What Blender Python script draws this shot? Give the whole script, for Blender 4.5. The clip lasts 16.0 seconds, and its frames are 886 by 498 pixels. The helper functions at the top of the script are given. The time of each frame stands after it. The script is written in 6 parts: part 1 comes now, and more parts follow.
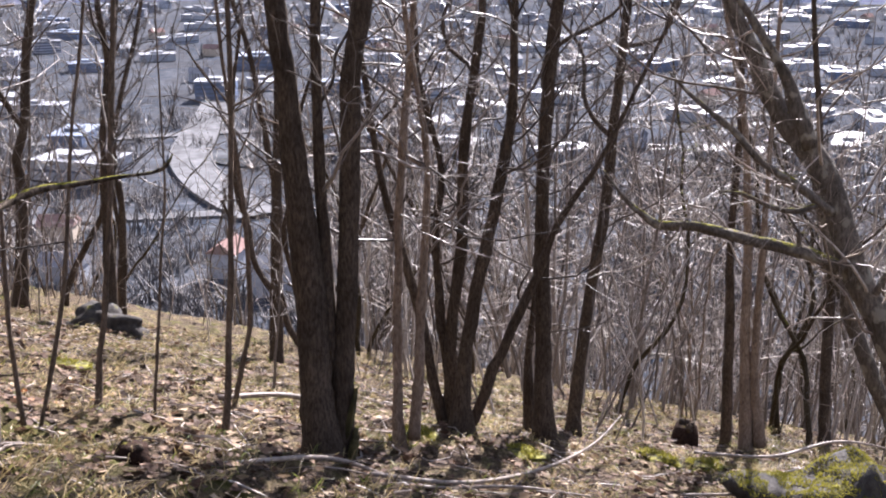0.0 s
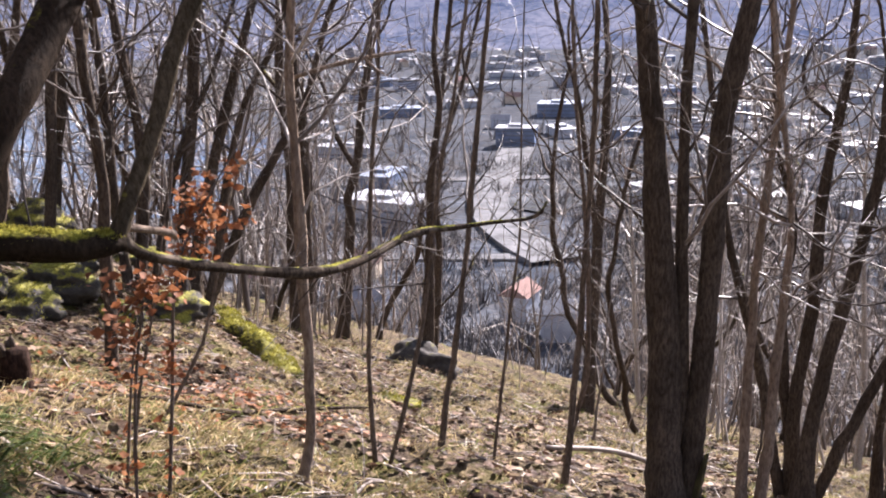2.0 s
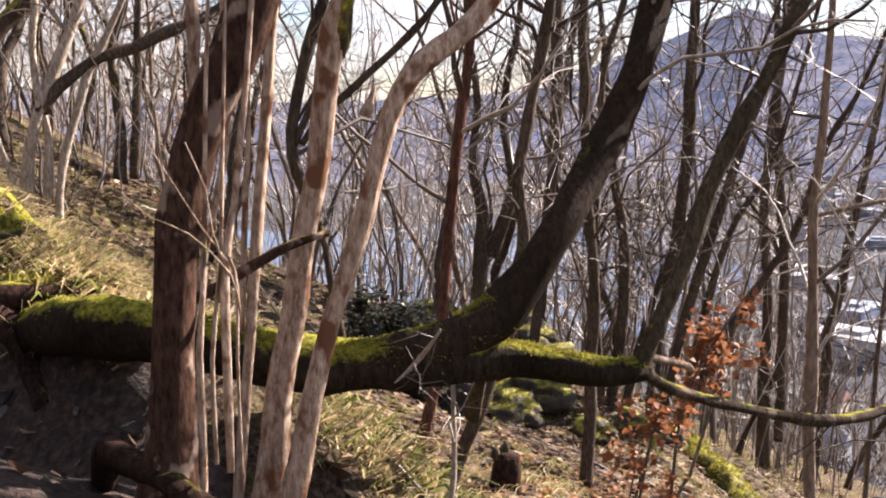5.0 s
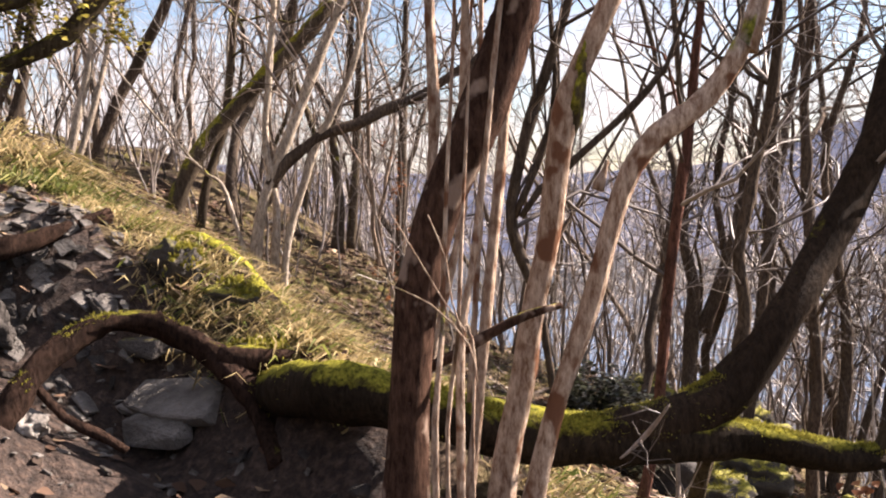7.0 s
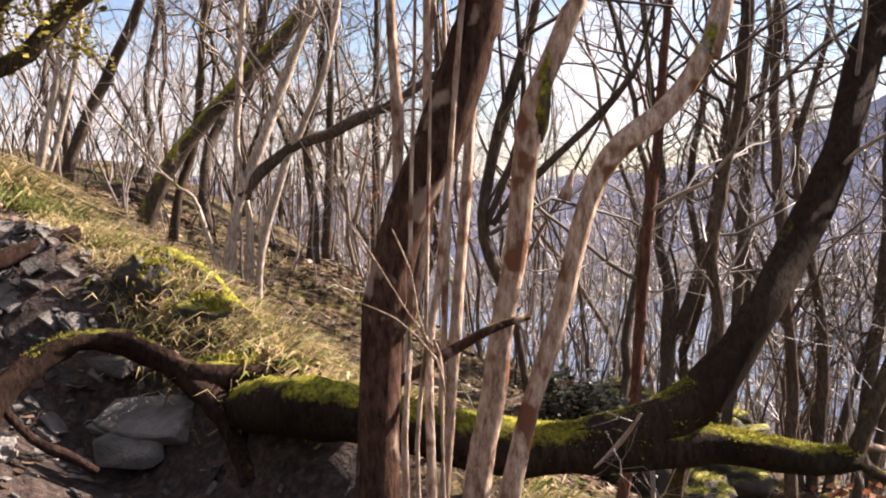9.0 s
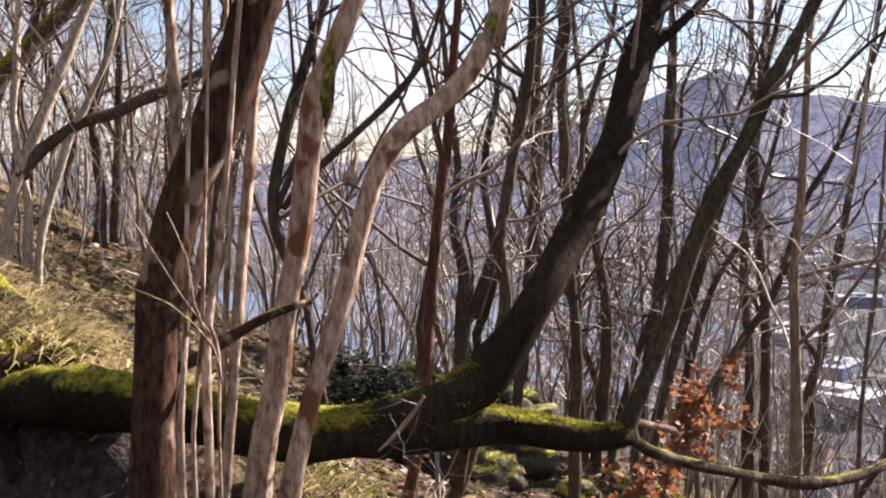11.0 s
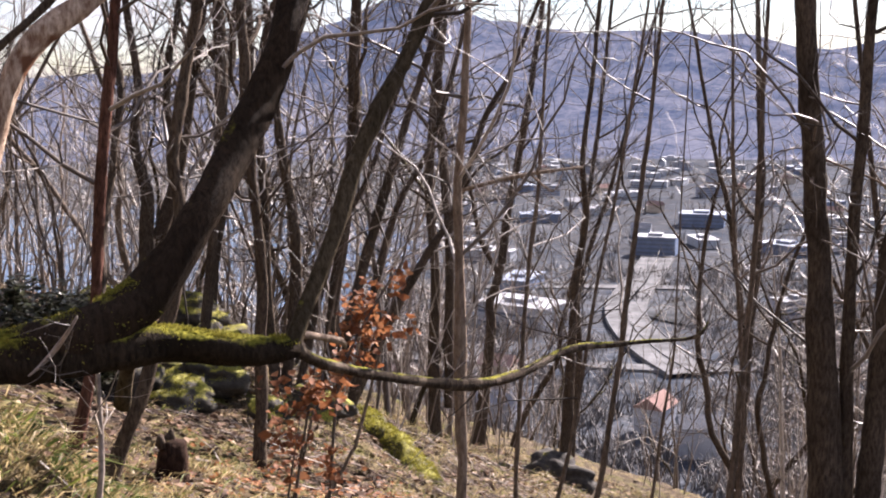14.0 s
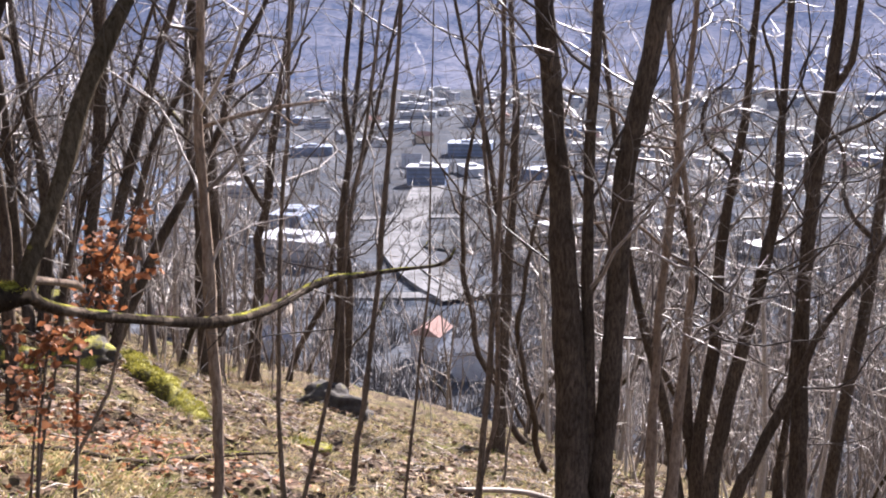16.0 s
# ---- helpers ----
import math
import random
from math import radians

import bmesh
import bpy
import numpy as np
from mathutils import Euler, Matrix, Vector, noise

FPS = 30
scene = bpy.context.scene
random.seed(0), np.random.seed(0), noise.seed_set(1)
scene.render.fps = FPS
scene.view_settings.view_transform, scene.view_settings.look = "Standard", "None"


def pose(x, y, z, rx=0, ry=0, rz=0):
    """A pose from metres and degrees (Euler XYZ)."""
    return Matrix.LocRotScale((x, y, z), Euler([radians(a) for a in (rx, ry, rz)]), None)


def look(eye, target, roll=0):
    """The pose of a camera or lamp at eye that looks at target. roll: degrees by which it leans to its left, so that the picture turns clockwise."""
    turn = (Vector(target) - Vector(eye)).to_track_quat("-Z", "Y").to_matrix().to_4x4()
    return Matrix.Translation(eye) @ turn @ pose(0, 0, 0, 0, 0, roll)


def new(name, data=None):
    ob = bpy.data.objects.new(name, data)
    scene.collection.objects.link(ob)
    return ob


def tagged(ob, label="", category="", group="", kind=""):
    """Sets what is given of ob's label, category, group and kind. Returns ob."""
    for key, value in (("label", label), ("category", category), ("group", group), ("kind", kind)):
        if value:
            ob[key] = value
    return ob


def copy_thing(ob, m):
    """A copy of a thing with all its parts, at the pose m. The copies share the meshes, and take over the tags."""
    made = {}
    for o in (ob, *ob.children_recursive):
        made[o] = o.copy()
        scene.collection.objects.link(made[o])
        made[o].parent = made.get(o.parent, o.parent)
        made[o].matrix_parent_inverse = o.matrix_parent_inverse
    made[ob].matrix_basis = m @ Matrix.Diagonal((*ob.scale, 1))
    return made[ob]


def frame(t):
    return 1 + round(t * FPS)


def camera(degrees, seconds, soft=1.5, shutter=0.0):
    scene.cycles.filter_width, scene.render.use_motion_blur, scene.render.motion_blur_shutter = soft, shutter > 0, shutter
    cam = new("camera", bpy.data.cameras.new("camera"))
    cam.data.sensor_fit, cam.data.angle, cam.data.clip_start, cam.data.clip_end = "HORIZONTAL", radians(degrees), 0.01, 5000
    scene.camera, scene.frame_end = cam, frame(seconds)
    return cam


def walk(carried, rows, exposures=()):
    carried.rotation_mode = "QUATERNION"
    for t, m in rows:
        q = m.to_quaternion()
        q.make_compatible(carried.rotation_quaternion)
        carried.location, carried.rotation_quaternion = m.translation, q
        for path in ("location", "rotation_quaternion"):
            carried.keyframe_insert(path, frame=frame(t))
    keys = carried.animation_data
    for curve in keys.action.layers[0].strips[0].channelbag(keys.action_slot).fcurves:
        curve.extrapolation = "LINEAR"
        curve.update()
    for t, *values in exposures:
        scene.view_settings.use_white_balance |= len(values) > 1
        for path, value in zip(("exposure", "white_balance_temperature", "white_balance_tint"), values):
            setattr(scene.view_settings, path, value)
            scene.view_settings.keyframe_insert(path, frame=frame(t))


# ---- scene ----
cam = camera(44.5, 16.0, 2.0)
# seconds, place of the eye (its first place is the origin), turns in degrees
PATH = [
    (0.0, -0.000, 0.000, 0.000, 73.00, 0.00, -0.00),
    (0.5, -0.089, 0.123, -0.021, 72.87, -0.84, 3.46),
    (1.0, -0.298, 0.165, -0.063, 74.11, -1.25, 6.11),
    (1.5, -0.487, 0.187, -0.047, 74.21, -0.11, 10.25),
    (2.0, -0.585, 0.238, -0.044, 75.66, 1.22, 15.50),
    (2.5, -0.643, 0.266, -0.040, 76.22, 1.24, 19.71),
    (3.0, -0.697, 0.251, -0.028, 77.55, 0.32, 24.59),
    (3.5, -0.750, 0.228, -0.019, 78.92, 0.73, 28.91),
    (4.0, -0.789, 0.202, 0.000, 80.42, 1.06, 32.79),
    (4.5, -0.799, 0.159, 0.016, 81.39, 0.85, 36.17),
    (5.0, -0.827, 0.110, 0.029, 82.47, 0.90, 39.93),
    (5.2, -0.833, 0.092, 0.026, 82.87, 0.94, 41.41),
    (7.5, -0.879, 0.015, 0.047, 86.82, 1.29, 51.43),
    (8.0, -0.868, 0.031, 0.056, 86.96, 1.90, 51.21),
    (10.3, -0.876, 0.102, 0.054, 85.81, 1.44, 43.02),
    (10.5, -0.866, 0.110, 0.054, 85.67, 1.37, 41.53),
    (11.0, -0.839, 0.115, 0.052, 85.61, 1.23, 38.89),
    (11.5, -0.829, 0.124, 0.048, 85.26, 1.02, 36.82),
    (12.0, -0.811, 0.127, 0.048, 84.54, 0.95, 35.12),
    (12.5, -0.805, 0.144, 0.038, 83.99, 0.90, 33.26),
    (13.0, -0.787, 0.154, 0.032, 83.28, 0.63, 30.97),
    (13.5, -0.761, 0.166, 0.023, 82.39, 0.16, 27.06),
    (14.0, -0.721, 0.190, 0.018, 81.24, 0.29, 23.01),
    (14.5, -0.678, 0.211, 0.018, 79.86, -0.76, 18.66),
    (15.0, -0.628, 0.201, 0.026, 79.34, -0.03, 15.19),
    (15.5, -0.584, 0.182, 0.030, 78.51, 0.53, 12.62),
    (16.0, -0.556, 0.176, 0.028, 77.64, 0.31, 10.90),
]
EXPOSURES = ((0.0, 2.15, 5850, 20), (3.0, 2.18, 6200, 22), (5.0, 2.2, 6600, 22), (7.5, 2.2, 6850, 22),
             (10.5, 2.08, 6600, 22), (12.5, 2.0, 6450, 23), (14.0, 2.03, 6250, 22), (16.0, 2.26, 6000, 20))
walk(cam, [(t, pose(x, y, z, rx, ry, rz)) for t, x, y, z, rx, ry, rz in PATH], EXPOSURES)

# ---- world, sun ----
SUN_AZ, SUN_EL = 16.0, 33.0
world = bpy.data.worlds.new("world")
scene.world = world
world.use_nodes = True
_nt = world.node_tree
_sky = _nt.nodes.new("ShaderNodeTexSky")
_sky.sky_type = "NISHITA"
_sky.sun_disc = False
_sky.sun_elevation = radians(SUN_EL)
_sky.sun_rotation = radians(SUN_AZ)
_sky.dust_density = 0.4
_sky.air_density = 1.0
_sky.ozone_density = 3.0
_cloud = _nt.nodes.new("ShaderNodeTexNoise")
_cloud.inputs["Scale"].default_value = 3.4
_cloud.inputs["Detail"].default_value = 6.0
_cloud.inputs["Roughness"].default_value = 0.62
_cloud.inputs["Distortion"].default_value = 0.6
_flat = _nt.nodes.new("ShaderNodeMapping")
_flat.inputs["Scale"].default_value = (1.0, 1.0, 3.2)
_nt.links.new(_nt.nodes.new("ShaderNodeTexCoord").outputs["Generated"], _flat.inputs[0])
_nt.links.new(_flat.outputs[0], _cloud.inputs["Vector"])
_thin = _nt.nodes.new("ShaderNodeMapRange")
_thin.inputs["From Min"].default_value = 0.4
_thin.inputs["From Max"].default_value = 0.66
_nt.links.new(_cloud.outputs["Fac"], _thin.inputs["Value"])
_veil = _nt.nodes.new("ShaderNodeMix")
_veil.data_type = "RGBA"
_veil.inputs[7].default_value = (6.6, 6.5, 6.6, 1)
_nt.links.new(_thin.outputs[0], _veil.inputs[0])
_nt.links.new(_sky.outputs[0], _veil.inputs[6])
_nt.links.new(_veil.outputs[2], _nt.nodes["Background"].inputs[0])
_nt.nodes["Background"].inputs[1].default_value = 0.042
sun = new("sun", bpy.data.lights.new("sun", "SUN"))
sun.data.energy = 5.0
sun.data.angle = radians(0.53)
sun.data.color = (1.0, 0.92, 0.82)
_away = Vector((math.sin(radians(SUN_AZ)) * math.cos(radians(SUN_EL)), math.cos(radians(SUN_AZ)) * math.cos(radians(SUN_EL)), math.sin(radians(SUN_EL))))
sun.matrix_world = look(_away * 50, (0, 0, 0))

# ---- materials ----
class Nodes:
    """A short way to write a node material."""

    def __init__(self, name, rough=0.85):
        self.mat = bpy.data.materials.new(name)
        self.mat.use_nodes = True
        self.tree = self.mat.node_tree
        self.bsdf = self.tree.nodes["Principled BSDF"]
        self.bsdf.inputs["Roughness"].default_value = rough
        self.bsdf.inputs["Specular IOR Level"].default_value = 0.3
        self.coord = self.tree.nodes.new("ShaderNodeTexCoord").outputs["Object"]

    def node(self, kind, **values):
        n = self.tree.nodes.new(kind)
        for key, value in values.items():
            n.inputs[key.replace("_", " ")].default_value = value
        return n

    def link(self, a, b):
        self.tree.links.new(a, b)

    def mapped(self, scale):
        n = self.node("ShaderNodeMapping", Scale=scale)
        self.link(self.coord, n.inputs["Vector"])
        return n.outputs[0]

    def noise(self, scale, detail=4.0, rough=0.6, stretch=(1, 1, 1)):
        n = self.node("ShaderNodeTexNoise", Scale=scale, Detail=detail, Roughness=rough)
        self.link(self.mapped(stretch), n.inputs["Vector"])
        return n.outputs["Fac"]

    def ramp(self, fac, stops):
        n = self.tree.nodes.new("ShaderNodeValToRGB")
        e = n.color_ramp.elements
        while len(e) < len(stops):
            e.new(0.5)
        for item, (pos, col) in zip(e, stops):
            item.position = pos
            item.color = (*col, 1) if len(col) == 3 else col
        self.link(fac, n.inputs[0])
        return n.outputs[0]

    def mix(self, fac, a, b, blend="MIX"):
        n = self.tree.nodes.new("ShaderNodeMix")
        n.data_type, n.blend_type = "RGBA", blend
        for sock, v in ((n.inputs[0], fac), (n.inputs[6], a), (n.inputs[7], b)):
            if isinstance(v, (int, float)):
                sock.default_value = v
            elif isinstance(v, tuple):
                sock.default_value = (*v, 1)
            else:
                self.link(v, sock)
        return n.outputs[2]

    def math(self, op, a, b):
        n = self.tree.nodes.new("ShaderNodeMath")
        n.operation = op
        for sock, v in ((n.inputs[0], a), (n.inputs[1], b)):
            if isinstance(v, (int, float)):
                sock.default_value = v
            else:
                self.link(v, sock)
        return n.outputs[0]

    def upward(self):
        g = self.tree.nodes.new("ShaderNodeNewGeometry")
        s = self.tree.nodes.new("ShaderNodeSeparateXYZ")
        self.link(g.outputs["Normal"], s.inputs[0])
        return s.outputs["Z"]

    def island(self):
        return self.tree.nodes.new("ShaderNodeNewGeometry").outputs["Random Per Island"]

    def bump(self, fac, strength, distance):
        n = self.node("ShaderNodeBump", Strength=strength, Distance=distance)
        self.link(fac, n.inputs["Height"])
        self.link(n.outputs[0], self.bsdf.inputs["Normal"])

    def done(self, colour):
        self.link(colour, self.bsdf.inputs["Base Color"])
        return self.mat


def bark(name, dark, light, moss=0.0, rough=0.8, spots=None, mottle=0.75):
    """Bark with long fissures, blotches of lichen and moss that keeps to the upper sides."""
    m = Nodes(name, rough)
    m.bsdf.inputs["Specular IOR Level"].default_value = 0.03
    fine = m.noise(48, 6, 0.72, (1, 1, 0.3))
    wide = m.noise(3.2, 3, 0.6, (1, 1, 0.5))
    col = m.mix(m.ramp(fine, [(0.36, (0, 0, 0)), (0.64, (1, 1, 1))]), dark, light)
    col = m.mix(m.ramp(wide, [(0.35, (0, 0, 0)), (0.75, (mottle, mottle, mottle))]), col, tuple(0.55 * c for c in dark))
    if spots:
        patch = m.ramp(m.noise(9, 3, 0.5, (1, 1, 0.8)), [(0.56, (0, 0, 0)), (0.64, (1, 1, 1))])
        col = m.mix(patch, col, spots)
    if moss:
        mo = m.math("MULTIPLY", m.noise(6, 4, 0.65), 0.9)
        up = m.math("MULTIPLY_ADD", m.upward(), 0.5)
        up.node.inputs[2].default_value = moss - 0.45
        fac = m.ramp(m.math("ADD", mo, up), [(0.46, (0, 0, 0)), (0.58, (1, 1, 1))])
        green = m.mix(m.ramp(m.noise(45, 4, 0.7), [(0.35, (0, 0, 0)), (0.65, (1, 1, 1))]), (0.05, 0.053, 0.01), (0.32, 0.3, 0.042))
        col = m.mix(fac, col, green)
    m.bump(m.math("ADD", fine, m.math("MULTIPLY", wide, 0.6)), 0.8, 0.022)
    return m.done(col)


DARK = bark("dark_bark", (0.035, 0.027, 0.021), (0.14, 0.108, 0.082))
BIGDARK = bark("scarred_bark", (0.026, 0.014, 0.01), (0.13, 0.075, 0.052), -0.02, spots=(0.27, 0.2, 0.155))
PALE = bark("pale_brown_bark", (0.14, 0.1, 0.075), (0.38, 0.3, 0.23))
SAP = bark("sapling_bark", (0.07, 0.054, 0.042), (0.23, 0.18, 0.14))
PALELIT = bark("pale_smooth_bark", (0.19, 0.108, 0.068), (0.66, 0.53, 0.41), 0.06, spots=(0.17, 0.085, 0.05), mottle=0.5)
GREY = bark("grey_bark", (0.07, 0.06, 0.05), (0.22, 0.19, 0.16), 0.06, spots=(0.24, 0.22, 0.18))
RED = bark("red_brown_bark", (0.05, 0.025, 0.018), (0.2, 0.1, 0.075))
MOSSBARK = bark("mossy_bark", (0.04, 0.032, 0.024), (0.13, 0.1, 0.07), 0.34)
PALEMOSS = bark("pale_mossy_bark", (0.17, 0.135, 0.1), (0.6, 0.52, 0.42), 0.14, mottle=0.6)
LEANBARK = bark("leaning_trunk_bark", (0.018, 0.013, 0.009), (0.05, 0.035, 0.024), 0.01)
SHOOTBARK = bark("shoot_bark", (0.03, 0.024, 0.014), (0.115, 0.09, 0.06), 0.14)
ROOTBARK = bark("root_bark", (0.014, 0.009, 0.007), (0.066, 0.039, 0.028), -0.02)
LOGMOSS = bark("log_bark_with_moss", (0.014, 0.011, 0.008), (0.05, 0.037, 0.025), 0.22)
BRANCHBARK = bark("branch_bark", (0.02, 0.015, 0.011), (0.12, 0.092, 0.068), 0.06, spots=(0.15, 0.12, 0.09))
GREENBARK = bark("moss_coated_bark", (0.05, 0.04, 0.025), (0.14, 0.11, 0.07), 0.56)


def twig_bark(name, stops, rough=0.48):
    """Bark of thin twigs, some dark, some grey and some pale."""
    m = Nodes(name, rough)
    m.bsdf.inputs["Specular IOR Level"].default_value = 0.28
    col = m.ramp(m.island(), stops)
    fine = m.noise(30, 4, 0.7)
    col = m.mix(m.ramp(fine, [(0.4, (0, 0, 0)), (0.66, (0.55, 0.55, 0.55))]), col, (0.045, 0.035, 0.028))
    m.bump(fine, 0.5, 0.004)
    return m.done(col)


TWIG = twig_bark("twig_bark", [(0.0, (0.07, 0.057, 0.05)), (0.35, (0.2, 0.17, 0.148)), (0.75, (0.34, 0.295, 0.26)), (1.0, (0.52, 0.47, 0.42))])
PALETWIG = twig_bark("pale_twig_bark", [(0.0, (0.09, 0.068, 0.053)), (0.35, (0.2, 0.158, 0.128)), (0.75, (0.36, 0.3, 0.25)), (1.0, (0.52, 0.45, 0.38))])
DARKTWIG = twig_bark("brown_twig_bark", [(0.0, (0.022, 0.016, 0.013)), (0.5, (0.075, 0.058, 0.047)), (0.8, (0.15, 0.122, 0.102)), (1.0, (0.3, 0.26, 0.225))])
FARBARK = twig_bark("far_tree_bark", [(0.0, (0.055, 0.053, 0.056)), (0.5, (0.115, 0.11, 0.112)), (1.0, (0.23, 0.22, 0.222))], 0.8)
TWIG_OF = {PALE: TWIG, GREY: PALETWIG, PALELIT: PALETWIG, PALEMOSS: PALETWIG}


def forest_floor():
    m = Nodes("forest_floor", 0.9)
    fine = m.noise(30, 6, 0.7)
    mid = m.noise(3.0, 5, 0.65)
    wide = m.noise(0.45, 4, 0.6)
    col = m.ramp(fine, [(0.34, (0.012, 0.009, 0.007)), (0.5, (0.075, 0.052, 0.037)), (0.64, (0.2, 0.15, 0.108)), (0.78, (0.4, 0.32, 0.24))])
    straw = m.ramp(m.noise(18, 4, 0.7, (1, 0.35, 1)), [(0.38, (0.05, 0.04, 0.018)), (0.64, (0.42, 0.33, 0.17))])
    col = m.mix(m.ramp(mid, [(0.46, (0, 0, 0)), (0.66, (0.9, 0.9, 0.9))]), col, straw)
    moss = m.mix(m.noise(50, 3), (0.04, 0.046, 0.012), (0.2, 0.185, 0.045))
    patch = m.math("ADD", m.math("MULTIPLY", m.noise(1.9, 4, 0.65), 0.6), m.math("MULTIPLY", wide, 0.4))
    col = m.mix(m.ramp(patch, [(0.52, (0, 0, 0)), (0.6, (0.8, 0.8, 0.8))]), col, moss)
    soil = m.ramp(m.noise(1.5, 5, 0.65), [(0.32, (1, 1, 1)), (0.42, (0, 0, 0))])
    col = m.mix(soil, col, m.mix(fine, (0.016, 0.011, 0.008), (0.055, 0.038, 0.028)))
    m.bsdf.inputs["Specular IOR Level"].default_value = 0.08
    m.bump(m.math("ADD", fine, mid), 1.0, 0.09)
    return m.done(col)


FLOOR = forest_floor()


def valley_floor():
    """Gardens, bare woods, yards and lawns, in patches a few metres to a hundred metres wide, tinted with haze."""
    m = Nodes("haze_tinted_valley_ground", 0.9)
    a = m.noise(0.012, 5, 0.65)
    b = m.noise(0.06, 5, 0.7)
    # The blue-grey cast of these patches is distance haze painted into the colour.
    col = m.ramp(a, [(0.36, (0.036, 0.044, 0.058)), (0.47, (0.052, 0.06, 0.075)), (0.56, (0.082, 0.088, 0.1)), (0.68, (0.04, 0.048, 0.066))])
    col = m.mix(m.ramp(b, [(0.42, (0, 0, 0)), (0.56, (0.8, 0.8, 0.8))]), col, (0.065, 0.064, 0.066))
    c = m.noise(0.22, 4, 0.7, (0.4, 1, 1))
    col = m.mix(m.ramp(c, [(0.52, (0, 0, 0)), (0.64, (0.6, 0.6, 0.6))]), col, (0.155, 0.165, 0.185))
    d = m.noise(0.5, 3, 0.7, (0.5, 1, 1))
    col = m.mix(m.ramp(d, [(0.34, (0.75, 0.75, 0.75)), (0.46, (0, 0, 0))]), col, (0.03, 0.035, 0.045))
    m.bsdf.inputs["Specular IOR Level"].default_value = 0.0
    return m.done(col)


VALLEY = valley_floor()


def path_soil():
    m = Nodes("shaded_path_soil", 0.8)
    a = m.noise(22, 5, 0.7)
    # Brown path soil, darkened further to carry the shade in the hollow.
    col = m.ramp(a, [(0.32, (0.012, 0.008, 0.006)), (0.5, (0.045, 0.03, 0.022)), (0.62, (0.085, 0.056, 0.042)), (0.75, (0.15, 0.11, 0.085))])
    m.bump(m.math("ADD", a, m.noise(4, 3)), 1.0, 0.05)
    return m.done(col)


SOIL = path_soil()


def hill_far(name, dark, light, haze_glow, colour):
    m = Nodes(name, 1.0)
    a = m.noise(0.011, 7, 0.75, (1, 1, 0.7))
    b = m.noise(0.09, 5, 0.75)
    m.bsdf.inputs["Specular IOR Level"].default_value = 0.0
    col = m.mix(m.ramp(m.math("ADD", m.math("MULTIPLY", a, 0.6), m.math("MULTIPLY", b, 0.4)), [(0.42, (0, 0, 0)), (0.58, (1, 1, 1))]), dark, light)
    # Distance haze is put into the material: bluish colours plus an even blue emission.
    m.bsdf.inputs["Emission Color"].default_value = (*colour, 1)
    m.bsdf.inputs["Emission Strength"].default_value = haze_glow
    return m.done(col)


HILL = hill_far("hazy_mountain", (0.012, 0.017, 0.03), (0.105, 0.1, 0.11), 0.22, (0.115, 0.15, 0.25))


def stone(name, dark, light, moss=0.0):
    m = Nodes(name, 0.85)
    a = m.noise(5, 5, 0.65)
    b = m.noise(40, 4, 0.6)
    col = m.mix(m.ramp(a, [(0.35, (0, 0, 0)), (0.65, (1, 1, 1))]), dark, light)
    col = m.mix(m.ramp(b, [(0.4, (0, 0, 0)), (0.7, (0.5, 0.5, 0.5))]), col, tuple(0.5 * c for c in dark))
    if moss:
        up = m.math("MULTIPLY_ADD", m.upward(), 0.4)
        up.node.inputs[2].default_value = moss - 0.45
        fac = m.ramp(m.math("ADD", m.noise(4, 4, 0.65), up), [(0.45, (0, 0, 0)), (0.6, (1, 1, 1))])
        col = m.mix(fac, col, m.mix(m.ramp(m.noise(40, 4, 0.7), [(0.35, (0, 0, 0)), (0.65, (1, 1, 1))]), (0.05, 0.053, 0.01), (0.35, 0.32, 0.042)))
    m.bump(m.math("ADD", a, m.math("MULTIPLY", b, 0.4)), 0.8, 0.04)
    return m.done(col)


STONE = stone("grey_stone", (0.075, 0.067, 0.058), (0.23, 0.212, 0.188))
WHITESTONE = stone("pale_quartz_stone", (0.16, 0.145, 0.125), (0.42, 0.39, 0.345))
DARKSTONE = stone("dark_stone", (0.02, 0.017, 0.015), (0.075, 0.065, 0.055), -0.04)
MOSSSTONE = stone("mossy_stone", (0.03, 0.028, 0.02), (0.1, 0.085, 0.07), 0.06)
MOSSROCK = stone("moss_covered_stone", (0.025, 0.023, 0.017), (0.08, 0.068, 0.055), 0.17)
MOSS = stone("moss_cushion", (0.03, 0.028, 0.01), (0.12, 0.1, 0.04), 0.12)


def by_island(name, stops, rough=0.7, see_through=0.0):
    """Colours picked piece by piece, for leaves and blades."""
    m = Nodes(name, rough)
    m.bsdf.inputs["Specular IOR Level"].default_value = 0.18
    col = m.ramp(m.island(), stops)
    col = m.mix(m.ramp(m.noise(20, 3), [(0.35, (0, 0, 0)), (0.7, (0.45, 0.45, 0.45))]), col, (0.05, 0.035, 0.02))
    if see_through:
        t = m.tree.nodes.new("ShaderNodeBsdfTranslucent")
        x = m.tree.nodes.new("ShaderNodeMixShader")
        x.inputs[0].default_value = see_through
        m.link(col, t.inputs[0])
        m.link(m.bsdf.outputs[0], x.inputs[1])
        m.link(t.outputs[0], x.inputs[2])
        m.link(x.outputs[0], m.tree.nodes["Material Output"].inputs[0])
    return m.done(col)


